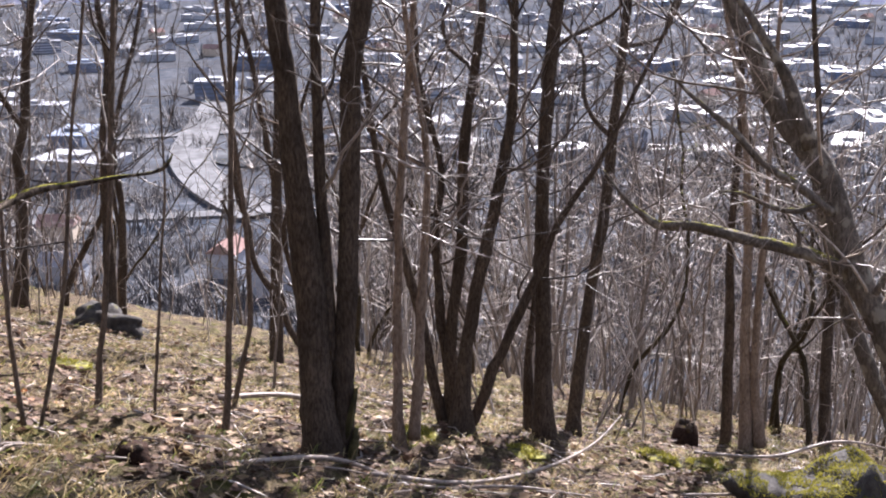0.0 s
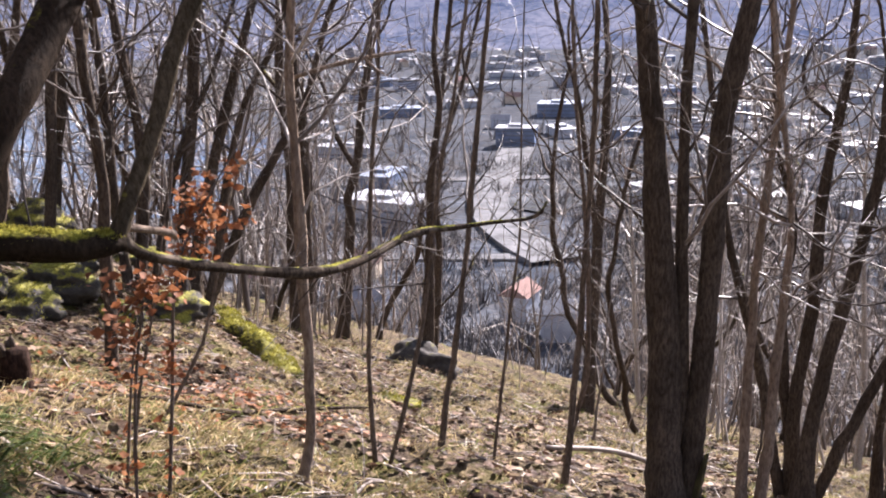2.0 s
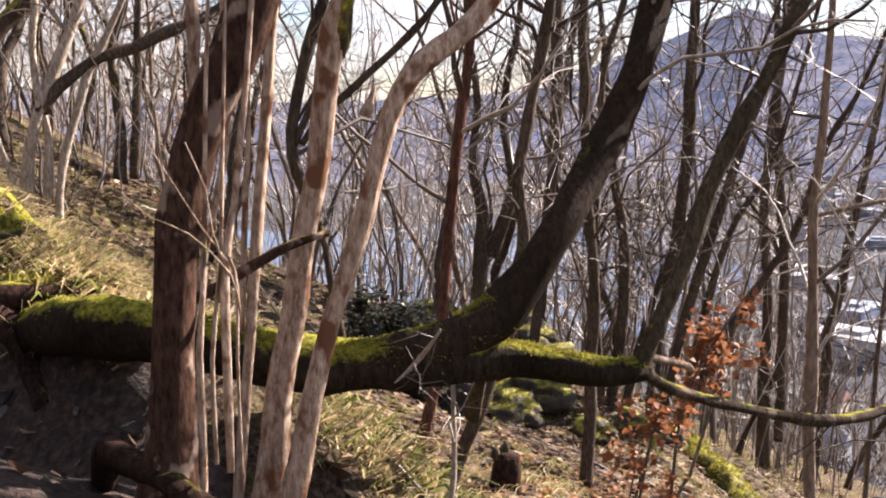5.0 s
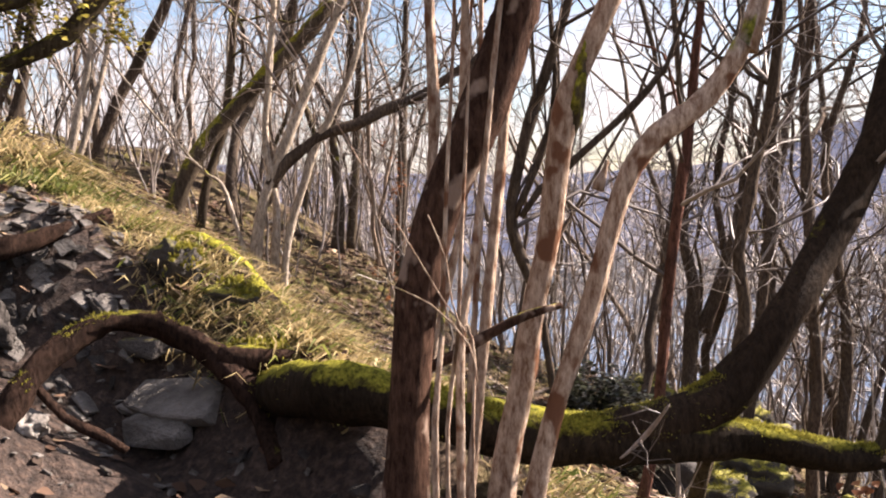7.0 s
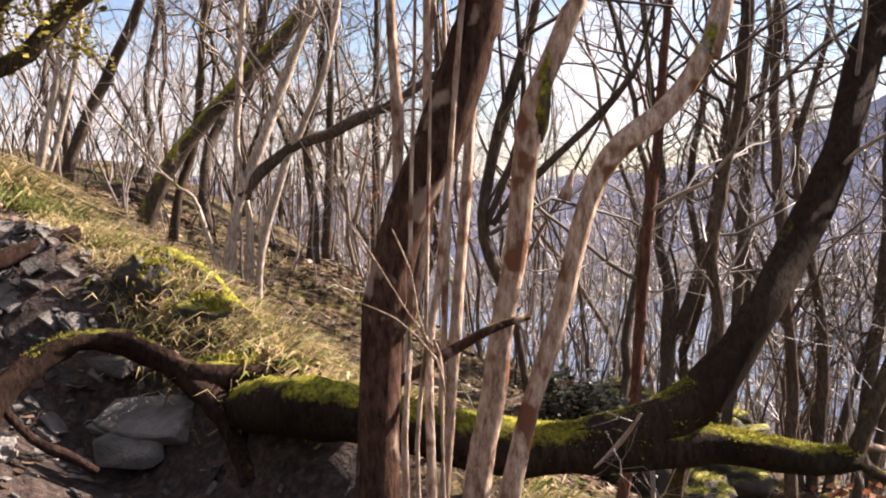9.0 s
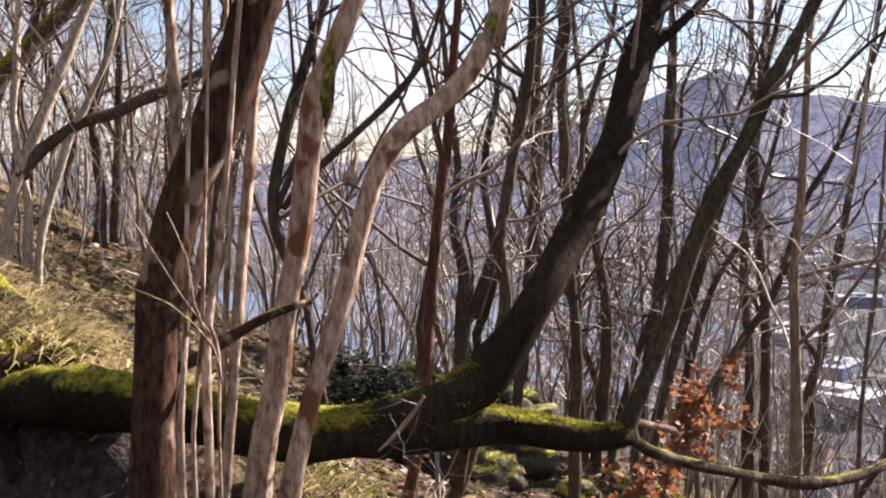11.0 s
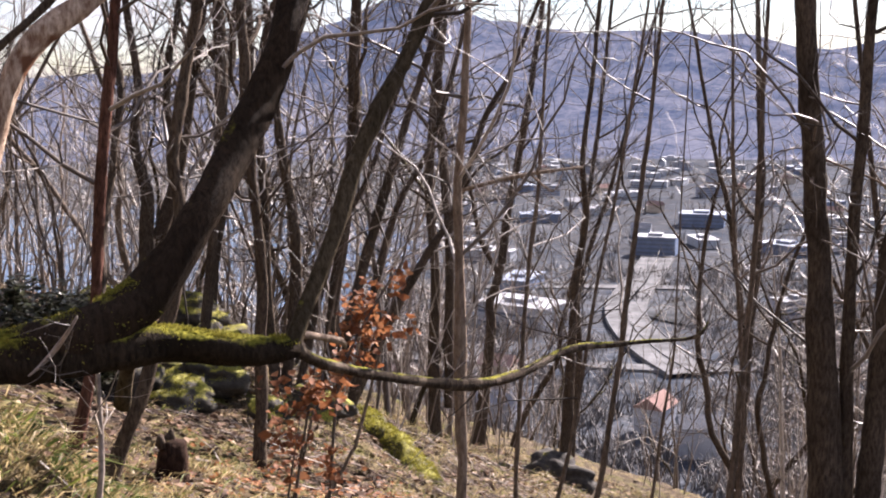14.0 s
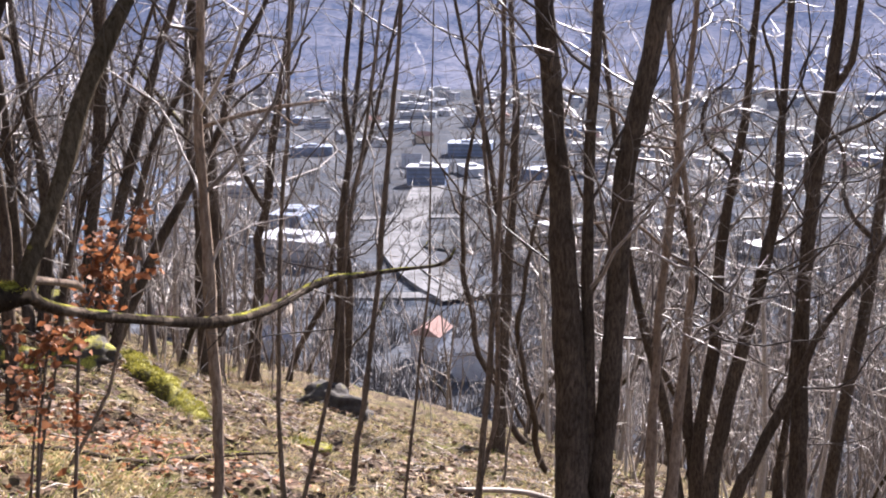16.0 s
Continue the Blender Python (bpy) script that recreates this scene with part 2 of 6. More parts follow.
LITTER = by_island("dead_leaves", [(0.0, (0.03, 0.019, 0.014)), (0.45, (0.1, 0.057, 0.038)), (0.72, (0.22, 0.14, 0.095)), (0.92, (0.34, 0.24, 0.15)), (1.0, (0.5, 0.4, 0.27))], 0.75, 0.2)
STRAW = by_island("dead_grass", [(0.0, (0.14, 0.11, 0.045)), (0.3, (0.34, 0.26, 0.12)), (0.65, (0.58, 0.46, 0.24)), (0.78, (0.4, 0.33, 0.15)), (0.83, (0.12, 0.155, 0.032)), (1.0, (0.22, 0.24, 0.055))], 0.45, 0.4)
FUZZ = by_island("moss_fuzz", [(0.0, (0.15, 0.145, 0.022)), (0.6, (0.27, 0.255, 0.038)), (1.0, (0.4, 0.36, 0.065))], 0.8, 0.4)
RUSH = by_island("green_rush", [(0.0, (0.03, 0.05, 0.012)), (0.5, (0.08, 0.12, 0.025)), (0.8, (0.17, 0.2, 0.05)), (1.0, (0.4, 0.34, 0.16))], 0.35, 0.25)
TUSSOCK = by_island("tussock_grass", [(0.0, (0.05, 0.065, 0.015)), (0.45, (0.12, 0.145, 0.03)), (0.75, (0.26, 0.25, 0.08)), (1.0, (0.44, 0.36, 0.18))], 0.45, 0.3)
BEECH = by_island("rusty_beech_leaves", [(0.0, (0.15, 0.055, 0.025)), (0.5, (0.31, 0.115, 0.045)), (1.0, (0.44, 0.21, 0.1))], 0.6, 0.4)
NEEDLES = by_island("yellow_green_needles", [(0.0, (0.1, 0.095, 0.02)), (0.6, (0.3, 0.26, 0.05)), (1.0, (0.5, 0.42, 0.1))], 0.6, 0.45)
EVERGREEN = by_island("dark_evergreen_leaves", [(0.0, (0.01, 0.012, 0.008)), (0.7, (0.024, 0.03, 0.017)), (1.0, (0.06, 0.07, 0.035))], 0.35, 0.1)


def plain(name, colour, rough=0.7, vary=0.25, scale=0.3):
    m = Nodes(name, rough)
    if rough > 0.75:
        m.bsdf.inputs["Specular IOR Level"].default_value = 0.0
    return m.done(m.mix(m.ramp(m.noise(scale, 4, 0.6), [(0.35, (0, 0, 0)), (0.7, (1, 1, 1))]), tuple(c * (1 - vary) for c in colour), colour))


ROOFS = [plain("white_roof", (0.36, 0.37, 0.4), 0.62), plain("grey_roof", (0.19, 0.2, 0.23), 0.7), plain("blue_grey_roof", (0.22, 0.26, 0.34), 0.62), plain("red_roof", (0.28, 0.19, 0.17), 0.8)]
WALLS = [plain("white_wall", (0.4, 0.42, 0.46), 0.8), plain("grey_wall", (0.4, 0.41, 0.46)), plain("blue_wall", (0.17, 0.21, 0.3), 0.8), plain("ochre_wall", (0.5, 0.42, 0.33))]
WINDOW = plain("dark_window_glass", (0.12, 0.14, 0.19), 0.35)
ROAD = plain("pale_concrete_road", (0.21, 0.21, 0.215), 0.8, 0.5, 0.12)
KERB = plain("concrete_parapet", (0.2, 0.2, 0.205), 0.8)
YARD = plain("pale_yard", (0.125, 0.13, 0.138), 0.8, 0.65, 0.08)


def lake_water():
    m = Nodes("lake_water", 0.12)
    m.bsdf.inputs["Base Color"].default_value = (0.05, 0.08, 0.14, 1)
    m.bsdf.inputs["Specular IOR Level"].default_value = 0.5
    m.bump(m.noise(0.25, 4, 0.6), 0.25, 1.0)
    return m.mat


WATER = lake_water()

# ---- mesh helpers ----
def to_mesh(name, verts, faces, mat, smooth_shade=True):
    me = bpy.data.meshes.new(name)
    me.from_pydata(verts, [], faces)
    me.materials.append(mat)
    if smooth_shade:
        me.polygons.foreach_set("use_smooth", [True] * len(me.polygons))
    me.update()
    return me


def part_mesh(name, me, parent, label=""):
    ob = new(name, me)
    ob.parent = parent
    return tagged(ob, label)


def part(name, bm, material, parent, label=""):
    me = bpy.data.meshes.new(name)
    bm.to_mesh(me)
    bm.free()
    me.materials.append(material)
    return part_mesh(name, me, parent, label)


def empty(name, place, label, category, group="", kind=""):
    ob = new(name)
    ob.location = place
    return tagged(ob, label, category, group, kind)


def spline(points, step=0.16):
    """A smooth line through the points (x, y, z, r)."""
    p = np.array(points, float)
    if len(p) < 3:
        return p
    ext = np.vstack([2 * p[0] - p[1], p, 2 * p[-1] - p[-2]])
    ext[0, 3], ext[-1, 3] = p[0, 3], p[-1, 3]
    out = []
    for i in range(1, len(ext) - 2):
        a, b, c, d = ext[i - 1:i + 3]
        n = max(2, int(np.linalg.norm(c[:3] - b[:3]) / step))
        for u in np.arange(n) / n:
            out.append(0.5 * (2 * b + (c - a) * u + (2 * a - 5 * b + 4 * c - d) * u * u + (3 * b - a - 3 * c + d) * u ** 3))
    out.append(p[-1])
    return np.array(out)


def quad_mesh(name, verts, quads, mat, smooth_shade=False):
    """A mesh from arrays of places and of four corners a face."""
    me = bpy.data.meshes.new(name)
    me.vertices.add(len(verts))
    me.vertices.foreach_set("co", np.asarray(verts, np.float32).reshape(-1))
    me.loops.add(len(quads) * 4)
    me.loops.foreach_set("vertex_index", np.asarray(quads, np.int32).reshape(-1))
    me.polygons.add(len(quads))
    me.polygons.foreach_set("loop_start", np.arange(len(quads), dtype=np.int32) * 4)
    if smooth_shade:
        me.polygons.foreach_set("use_smooth", np.ones(len(quads), dtype=bool))
    me.update(calc_edges=True)
    me.materials.append(mat)
    return me


class Tubes:
    """Collects round, tapering stems into one mesh."""

    def __init__(self):
        self.verts, self.quads, self.count = [], [], 0

    def add(self, line, sides, rough=0.0, rng=None, caps=True):
        p = np.asarray(line, float)
        if caps:
            first, last = p[0].copy(), p[-1].copy()
            first[3], last[3] = first[3] * 0.05, last[3] * 0.05
            first[:3] -= 0.02 * (p[1, :3] - p[0, :3])
            last[:3] += 0.02 * (p[-1, :3] - p[-2, :3])
            p = np.vstack([first, p, last])
        t = np.empty((len(p), 3))
        t[1:-1] = p[2:, :3] - p[:-2, :3]
        t[0], t[-1] = p[1, :3] - p[0, :3], p[-1, :3] - p[-2, :3]
        t /= np.sqrt((t * t).sum(1))[:, None] + 1e-9
        refs = np.array(((0.97, 0.2, 0.1), (0.2, 0.97, 0.1), (0.1, 0.2, 0.97)))
        ref = refs[int(np.argmin(np.abs(t @ refs.T).max(0)))]
        u = t[:, [1, 2, 0]] * ref[[2, 0, 1]] - t[:, [2, 0, 1]] * ref[[1, 2, 0]]
        u /= np.sqrt((u * u).sum(1))[:, None] + 1e-9
        w = t[:, [1, 2, 0]] * u[:, [2, 0, 1]] - t[:, [2, 0, 1]] * u[:, [1, 2, 0]]
        ang = np.arange(sides) * 2 * np.pi / sides
        r = p[:, 3][:, None] * np.ones(sides)
        if rough:
            k = np.arange(len(p))[:, None]
            ph = rng.uniform(0, 6.28, 4)
            r = r * (1 + rough * (np.sin(2 * ang + 0.25 * k + ph[0]) * 0.5 + np.sin(3 * ang - 0.4 * k + ph[1]) * 0.4 + np.sin(0.9 * k + ph[2]) * 0.35)
                     + rough * 0.5 * rng.normal(size=r.shape))
        ring = p[:, None, :3] + r[..., None] * (np.cos(ang)[None, :, None] * u[:, None] + np.sin(ang)[None, :, None] * w[:, None])
        self.verts.append(ring.reshape(-1, 3))
        i = self.count + np.arange((len(p) - 1) * sides).reshape(-1, sides)
        n = np.roll(i, -1, 1)
        self.quads.append(np.stack([i, n, n + sides, i + sides], -1).reshape(-1, 4))
        self.count += len(p) * sides

    def mesh(self, name, mat):
        return quad_mesh(name, np.concatenate(self.verts), np.concatenate(self.quads), mat, True)


def unit(v):
    return v / (math.sqrt(v[0] * v[0] + v[1] * v[1] + v[2] * v[2]) + 1e-9)


def shoots(tubes, line, rng, count, reach, depth, low=0.3, sides=4, rise=0.35, spread=1.0):
    """Side branches along a stem, each forking again: crooked, thinning, turning up to the light."""
    p = np.asarray(line, float)
    for _ in range(count):
        i = int((low + (0.98 - low) * rng.random()) * (len(p) - 1))
        i = min(max(i, 1), max(1, len(p) - 2))
        along = unit(p[i + 1, :3] - p[i - 1, :3])
        e = rng.normal(size=3)
        side = unit(np.array((along[1] * e[2] - along[2] * e[1], along[2] * e[0] - along[0] * e[2], along[0] * e[1] - along[1] * e[0])))
        d = unit(along * rng.uniform(0.35, 1.0) + side * spread)
        length = reach * rng.uniform(0.4, 1.15) * (1.15 - 0.5 * i / len(p))
        r0 = min(p[i, 3] * 0.5, 0.0038 + 0.0066 * length)
        n = (2, 2, 3, 7)[min(depth, 3)]
        q = [np.r_[p[i, :3], r0]]
        for k in range(n):
            d = unit(d + rng.normal(size=3) * (0.27 if depth > 2 else 0.32) + np.array((0, 0, rise)) * 0.24)
            q.append(np.r_[q[-1][:3] + d * length / n, r0 * (1 - 0.68 * (k + 1) / n)])
        tubes.add(q, sides if r0 > 0.01 else 3, caps=False)
        if depth > 1:
            shoots(tubes, q, rng, int(rng.integers(4, 8)) if depth > 2 else int(rng.integers(2, 5)), max(0.25, length * 0.5), depth - 1, 0.15, 3, rise, spread)


TREE_GROUP = {"tree": "trees on the hillside", "sapling": "saplings on the hillside", "young_tree": "trees on the hillside"}


def crooked(start, d, length, r, rng, n=9, jitter=0.34, rise=0.12):
    """A limb that turns this way and that and thins to its end."""
    q = [np.r_[start, r]]
    for k in range(n):
        d = unit(d + rng.normal(size=3) * jitter + np.array((0, 0, rise)))
        q.append(np.r_[q[-1][:3] + d * length / n, r * (1 - 0.72 * (k + 1) / n)])
    return spline(q, 0.16)


def grow_tree(name, label, mat, stems, twigs=1.0, fine=0.11, limbs=None):
    """One tree: an Empty at its foot, a mesh for each stem and limb, and one for its bare twigs."""
    rng = np.random.default_rng(len(bpy.data.objects) + 11)
    foot = np.array(stems[0][0][:3])
    thing = empty(name, foot, label, "tree" if name != "sapling" else "sapling", TREE_GROUP[name])
    crown = Tubes()
    if limbs is None:
        limbs = 2 if twigs >= 1.0 and mat is not GREY else 0
    for stem in stems:
        line = spline(stem, fine)
        line[:, :3] -= foot
        if mat is SAP:
            line[:, 3] *= 0.84
        if fine > 0.3:
            step = np.cumsum(rng.normal(size=(len(line), 3)), axis=0) * 0.03
            line[1:, :3] += (step * np.array((1, 1, 0.3)))[1:]
        # the stem sways a little and swells at old knots
        s = np.r_[0, np.cumsum(np.linalg.norm(np.diff(line[:, :3], axis=0), axis=1))]
        ph = rng.uniform(0, 6.28, 4)
        sway = np.minimum(line[:, 3], 0.05) * np.minimum(1.0, s / 0.5) * (0.5 if line[0, 3] > 0.07 else 1.0)
        for k in (0, 1):
            turns = np.interp(s, np.cumsum(rng.uniform(0.15, 0.75, 60)) - 0.4, rng.normal(size=60) * 0.24)
            line[:, k] += sway * (turns + 0.08 * np.sin(s * 9.9 + ph[k]))
        for at in rng.uniform(0.3, max(0.4, s[-1]), int(1.3 * s[-1])):
            line[:, 3] *= 1 + rng.uniform(0.08, 0.22) * (0.4 if line[0, 3] > 0.07 else 1.0) * np.exp(-((s - at) / 0.06) ** 2)
        if stem is stems[0] and line[0, 3] > 0.03:
            line[:, 3] *= 1 + 0.35 * np.exp(-s / 0.18)
        t = Tubes()
        t.add(line, (12 if line[0, 3] > 0.05 else 8) if fine < 0.3 else 6, (0.075 if line[0, 3] > 0.07 else 0.11) if fine < 0.3 else 0.08, rng)
        part_mesh("trunk" if stem is stems[0] else "stem", t.mesh("trunk", mat), thing)
        length = s[-1]
        if length > 1.2 and twigs:
            thick = line[0, 3]
            shoots(crown, line, rng, int(2 + (2.3 if fine < 0.3 else 1.7) * length * twigs), min(2.0, 0.5 + 0.18 * length + 4 * thick), 3 if thick > 0.03 else 2, 0.25)
            for _ in range(limbs if thick > 0.045 else 0):
                i = min(int(rng.uniform(0.35, 0.8) * len(line)), len(line) - 2)
                d = unit(np.r_[rng.normal(size=2), rng.uniform(0.2, 0.9)])
                q = crooked(line[i, :3], d, rng.uniform(0.22, 0.4) * length, line[i, 3] * rng.uniform(0.4, 0.6), rng)
                t = Tubes()
                t.add(q, 6, 0.08, rng)
                part_mesh("limb", t.mesh("limb", mat), thing)
                shoots(crown, q, rng, 5, 0.8, 2, 0.3)
    if crown.count:
        part_mesh("crown", crown.mesh("crown", TWIG_OF.get(mat, DARKTWIG)), thing, "bare leafless twigs")
    return thing


def smooth(a, b, v):
    u = min(1.0, max(0.0, (v - a) / (b - a)))
    return u * u * (3 - 2 * u)


def height(x, y):
    """The hillside: a slope of about 22 degrees, a turf bank to the west, a steep drop to the valley floor."""
    s = 0.42 * x + 0.907 * y
    z = -1.5 - 0.176 * x - 0.379 * y
    z += (0.75 + 0.06 * min(6.0, max(0.0, -x - 3.6))) * smooth(3.2, 4.4, -x) * smooth(2.0 - 0.8 * min(1.6, max(0.0, -x - 6.0)), 2.9 - 0.35 * min(2.0, max(0.0, -x - 6.0)), y) * (1 - smooth(3.0, 5.0 + 0.8 * max(0.0, -x - 5.5), y))
    z += 0.45 * math.exp(-((x + 3.8) / 0.75) ** 2 - ((y - 1.75) / 0.6) ** 2)
    z += 1.1 * math.exp(-((x + 11.5) / 3.2) ** 2 - ((y - 15.0) / 3.2) ** 2)
    z += 1.4 * math.exp(-((x + 17.0) / 5.0) ** 2 - ((y - 9.5) / 3.6) ** 2)
    c = max(0.0, s - 28.0, 0.8 * (math.hypot(x, y) - 42.0) * smooth(0.0, 12.0, y))
    z -= 0.009 * min(c, 24.0) ** 2 + 0.43 * max(0.0, c - 24.0)
    return max(z, -105.0)



# ---- the land ----
def axis(limits):
    """Grid lines, close together near the camera and wide apart far off: (up to, step) pairs."""
    out = [0.0]
    for end, step in limits:
        while out[-1] < end - 1e-6:
            out.append(min(end, out[-1] + step))
    return out


_right = axis([(9, 0.16), (24, 0.5), (70, 2.5), (400, 20), (2600, 150)])
_left = axis([(16, 0.16), (40, 0.5), (90, 2.5), (400, 20), (2600, 150)])
_ahead = axis([(20, 0.16), (46, 0.4), (150, 2.5), (600, 20), (3000, 150)])
_back = axis([(6, 0.3), (40, 2), (90, 10)])
GX = [-v for v in reversed(_left[1:])] + _right
GY = [-v for v in reversed(_back[1:])] + _ahead


def rough_height(x, y):
    """The hillside with its hummocks."""
    z = height(x, y)
    if -60 < x < 40 and -40 < y < 60:
        z += 0.16 * noise.noise((x * 0.55, y * 0.55, 3.1)) + 0.14 * noise.noise((x * 1.7, y * 1.7, 7.7)) + 0.08 * noise.noise((x * 3.4, y * 3.4, 1.3))
    return z


def build_ground():
    verts = [(x, y, rough_height(x, y)) for y in GY for x in GX]
    w = len(GX)
    faces = [(j * w + i, j * w + i + 1, (j + 1) * w + i + 1, (j + 1) * w + i) for j in range(len(GY) - 1) for i in range(w - 1)]
    me = to_mesh("ground", verts, faces, FLOOR)
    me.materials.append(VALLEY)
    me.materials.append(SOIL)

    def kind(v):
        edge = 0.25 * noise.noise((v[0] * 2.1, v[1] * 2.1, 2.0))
        # The trodden path and its shaded hollow take the darkened soil.
        worn_shaded = ((v[0] + 5.2) / 2.9) ** 2 + ((v[1] - 0.9) / 1.75) ** 2 < 1 + 1.2 * edge and v[1] < 2.7 + edge - 0.3 * max(0.0, -v[0] - 6.0)
        return 1 if v[2] < -97 else 2 if worn_shaded else 0

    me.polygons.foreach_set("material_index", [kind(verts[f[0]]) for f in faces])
    return tagged(new("ground", me), "steep woodland ground of leaf litter, dead grass and moss above a built-up valley", "ground", kind="structure")


build_ground()

# the mountains beyond the valley: bearing in degrees, height of the ridge in degrees above the eye
RIDGE = [(-100, 5), (-75, 2.5), (-58, 0.7), (-48, 0.2), (-40, 0.4), (-35, 0.8), (-31.5, 2.2), (-29, 2.9), (-27, 3.8), (-24.4, 4.6), (-22, 3.6), (-20, 3.1), (-17.5, 2.7),
         (-15, 2.4), (-13, 2.6), (-9.5, 2.35), (-8, 2.3), (-5.2, 1.7), (-3.6, 1.5), (-1.7, 1.7), (1.4, 2.6), (6, 3.4), (14, 3.0), (22, 2.4), (35, 3), (60, 4), (100, 5)]


def build_mountains():
    az = np.linspace(-100, 100, 420)
    el = np.interp(az, *zip(*RIDGE))
    rows = 26
    verts, faces = [], []
    for k in range(rows):
        u = k / (rows - 1)
        for a, e in zip(az, el):
            far = 1500 + 1000 * u
            top = 2500 * math.tan(radians(e)) + 8 * noise.noise((a * 0.8, 0.3, 0.0)) + 4 * noise.noise((a * 4, 1.3, 0.0))
            z = -106 + (top + 106) * u ** 1.25 + (1 - u) * u * 90 * noise.noise((a * 0.16, u * 2.2, 4.0))
            verts.append((far * math.sin(radians(a)), far * math.cos(radians(a)), z))
    w = len(az)
    for k in range(rows - 1):
        faces += [(k * w + i, k * w + i + 1, (k + 1) * w + i + 1, (k + 1) * w + i) for i in range(w - 1)]
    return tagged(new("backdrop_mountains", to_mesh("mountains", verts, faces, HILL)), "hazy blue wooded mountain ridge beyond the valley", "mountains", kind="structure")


build_mountains()

# ---- the valley: water, roads, buildings ----
FLAT = -105.0


def ring_water():
    pts = []
    for a in np.linspace(-75, -23.5, 40):
        near = 500 + 20 * math.sin(a * 0.5) + 130 * smooth(-30, -23, a)
        pts.append((near, a))
    for a in np.linspace(-23.5, -75, 40):
        pts.append((960 + 40 * math.sin(a * 0.31) - 220 * smooth(-31, -23, a), a))
    verts = [(d * math.sin(radians(a)), d * math.cos(radians(a)), FLAT + 0.3) for d, a in pts]
    n = len(verts) // 2
    faces = [(i, i + 1, 2 * n - 2 - i, 2 * n - 1 - i) for i in range(n - 1)]
    tagged(new("water", to_mesh("water", verts, faces, WATER)), "calm blue-grey lake on the valley floor", "lake", kind="structure")


ring_water()


def ribbon(name, points, width, z, mat, label, category, thick=0.4):
    line = spline([(x, y, z, width) for x, y in points], 8)
    t = np.gradient(line[:, :2], axis=0)
    t /= np.linalg.norm(t, axis=1)[:, None]
    n = np.stack([-t[:, 1], t[:, 0]], 1)
    verts, faces = [], []
    for p, m in zip(line, n):
        for s, dz in ((-0.5, -thick), (-0.5, 0), (0.5, 0), (0.5, -thick)):
            verts.append((p[0] + m[0] * s * p[3], p[1] + m[1] * s * p[3], p[2] + dz))
    for i in range(len(line) - 1):
        for k in range(3):
            a = i * 4 + k
            faces.append((a, a + 1, a + 5, a + 4))
    return tagged(new(name, to_mesh(name, verts, faces, mat, False)), label, category, kind="structure")


MOTORWAY = [(-133, 640), (-129, 609), (-122, 533), (-114, 479), (-99, 438), (-80, 402), (-66, 382)]
ribbon("road", MOTORWAY, 19, FLAT + 1.6, ROAD, "pale curving motorway on a low viaduct", "road", 1.6)
for _off in (-9.8, 0.0, 9.8):
    ribbon("trim", [(x + _off * 0.93, y + _off * (0.35 if y < 460 else 0.1)) for x, y in MOTORWAY], 0.5, FLAT + 2.0, KERB, "concrete parapet along the motorway", "parapet", 0.4)
ribbon("road", [(-300, 330), (-160, 370), (-75, 388), (-33, 405), (60, 430), (260, 470)], 8, FLAT + 1.0, ROAD, "pale street crossing under the motorway", "road", 1.0)
ribbon("road", [(-330, 470), (-220, 505), (-130, 540), (-40, 560), (150, 590), (420, 640)], 9, FLAT + 0.8, ROAD, "pale street between the blocks", "road", 0.8)
ribbon("pavement", [(-98, 470), (-84, 500), (-76, 560)], 36, FLAT + 0.9, YARD, "pale gravel yard beside the motorway", "yard", 0.9)


def box(bm, x0, x1, y0, y1, z0, z1):
    v = [bm.verts.new(p) for p in ((x0, y0, z0), (x1, y0, z0), (x1, y1, z0), (x0, y1, z0), (x0, y0, z1), (x1, y0, z1), (x1, y1, z1), (x0, y1, z1))]
    for f in ((0, 3, 2, 1), (4, 5, 6, 7), (0, 1, 5, 4), (1, 2, 6, 5), (2, 3, 7, 6), (3, 0, 4, 7)):
        bm.faces.new([v[i] for i in f])


def building(name, label, size, wall_mat, roof_mat, gable, floors, place, turn):
    """A building: walls, a flat or pitched roof with eaves, a band of windows for each storey."""
    w, d, h = size
    thing = empty(name, place, label, "building" if name == "building" else "house", "buildings in the valley")
    thing.rotation_euler = (0, 0, turn)
    bm = bmesh.new()
    box(bm, -w / 2, w / 2, -d / 2, d / 2, -3, h)
    part("wall", bm, wall_mat, thing)
    bm = bmesh.new()
    e = 0.5
    if gable:
        k = d * 0.36
        vs = [bm.verts.new(p) for p in ((-w / 2 - e, -d / 2 - e, h - 0.1), (w / 2 + e, -d / 2 - e, h - 0.1), (w / 2 + e, d / 2 + e, h - 0.1), (-w / 2 - e, d / 2 + e, h - 0.1), (-w / 2 - e, 0, h + k), (w / 2 + e, 0, h + k))]
        for f in ((0, 1, 5, 4), (2, 3, 4, 5), (1, 2, 5), (3, 0, 4), (3, 2, 1, 0)):
            bm.faces.new([vs[i] for i in f])
    else:
        box(bm, -w / 2 - e, w / 2 + e, -d / 2 - e, d / 2 + e, h, h + 0.7)
        box(bm, -w * 0.2, w * 0.15, -d * 0.25, d * 0.2, h + 0.7, h + 2.4)
    part("roof", bm, roof_mat, thing)
    for s in range(floors):
        z = 1.2 + s * (h - 0.6) / floors
        bm = bmesh.new()
        box(bm, -w / 2 + 0.8, w / 2 - 0.8, -d / 2 - 0.06, -d / 2 + 0.1, z, z + 1.1)
        part("window_band", bm, WINDOW, thing)
    return thing


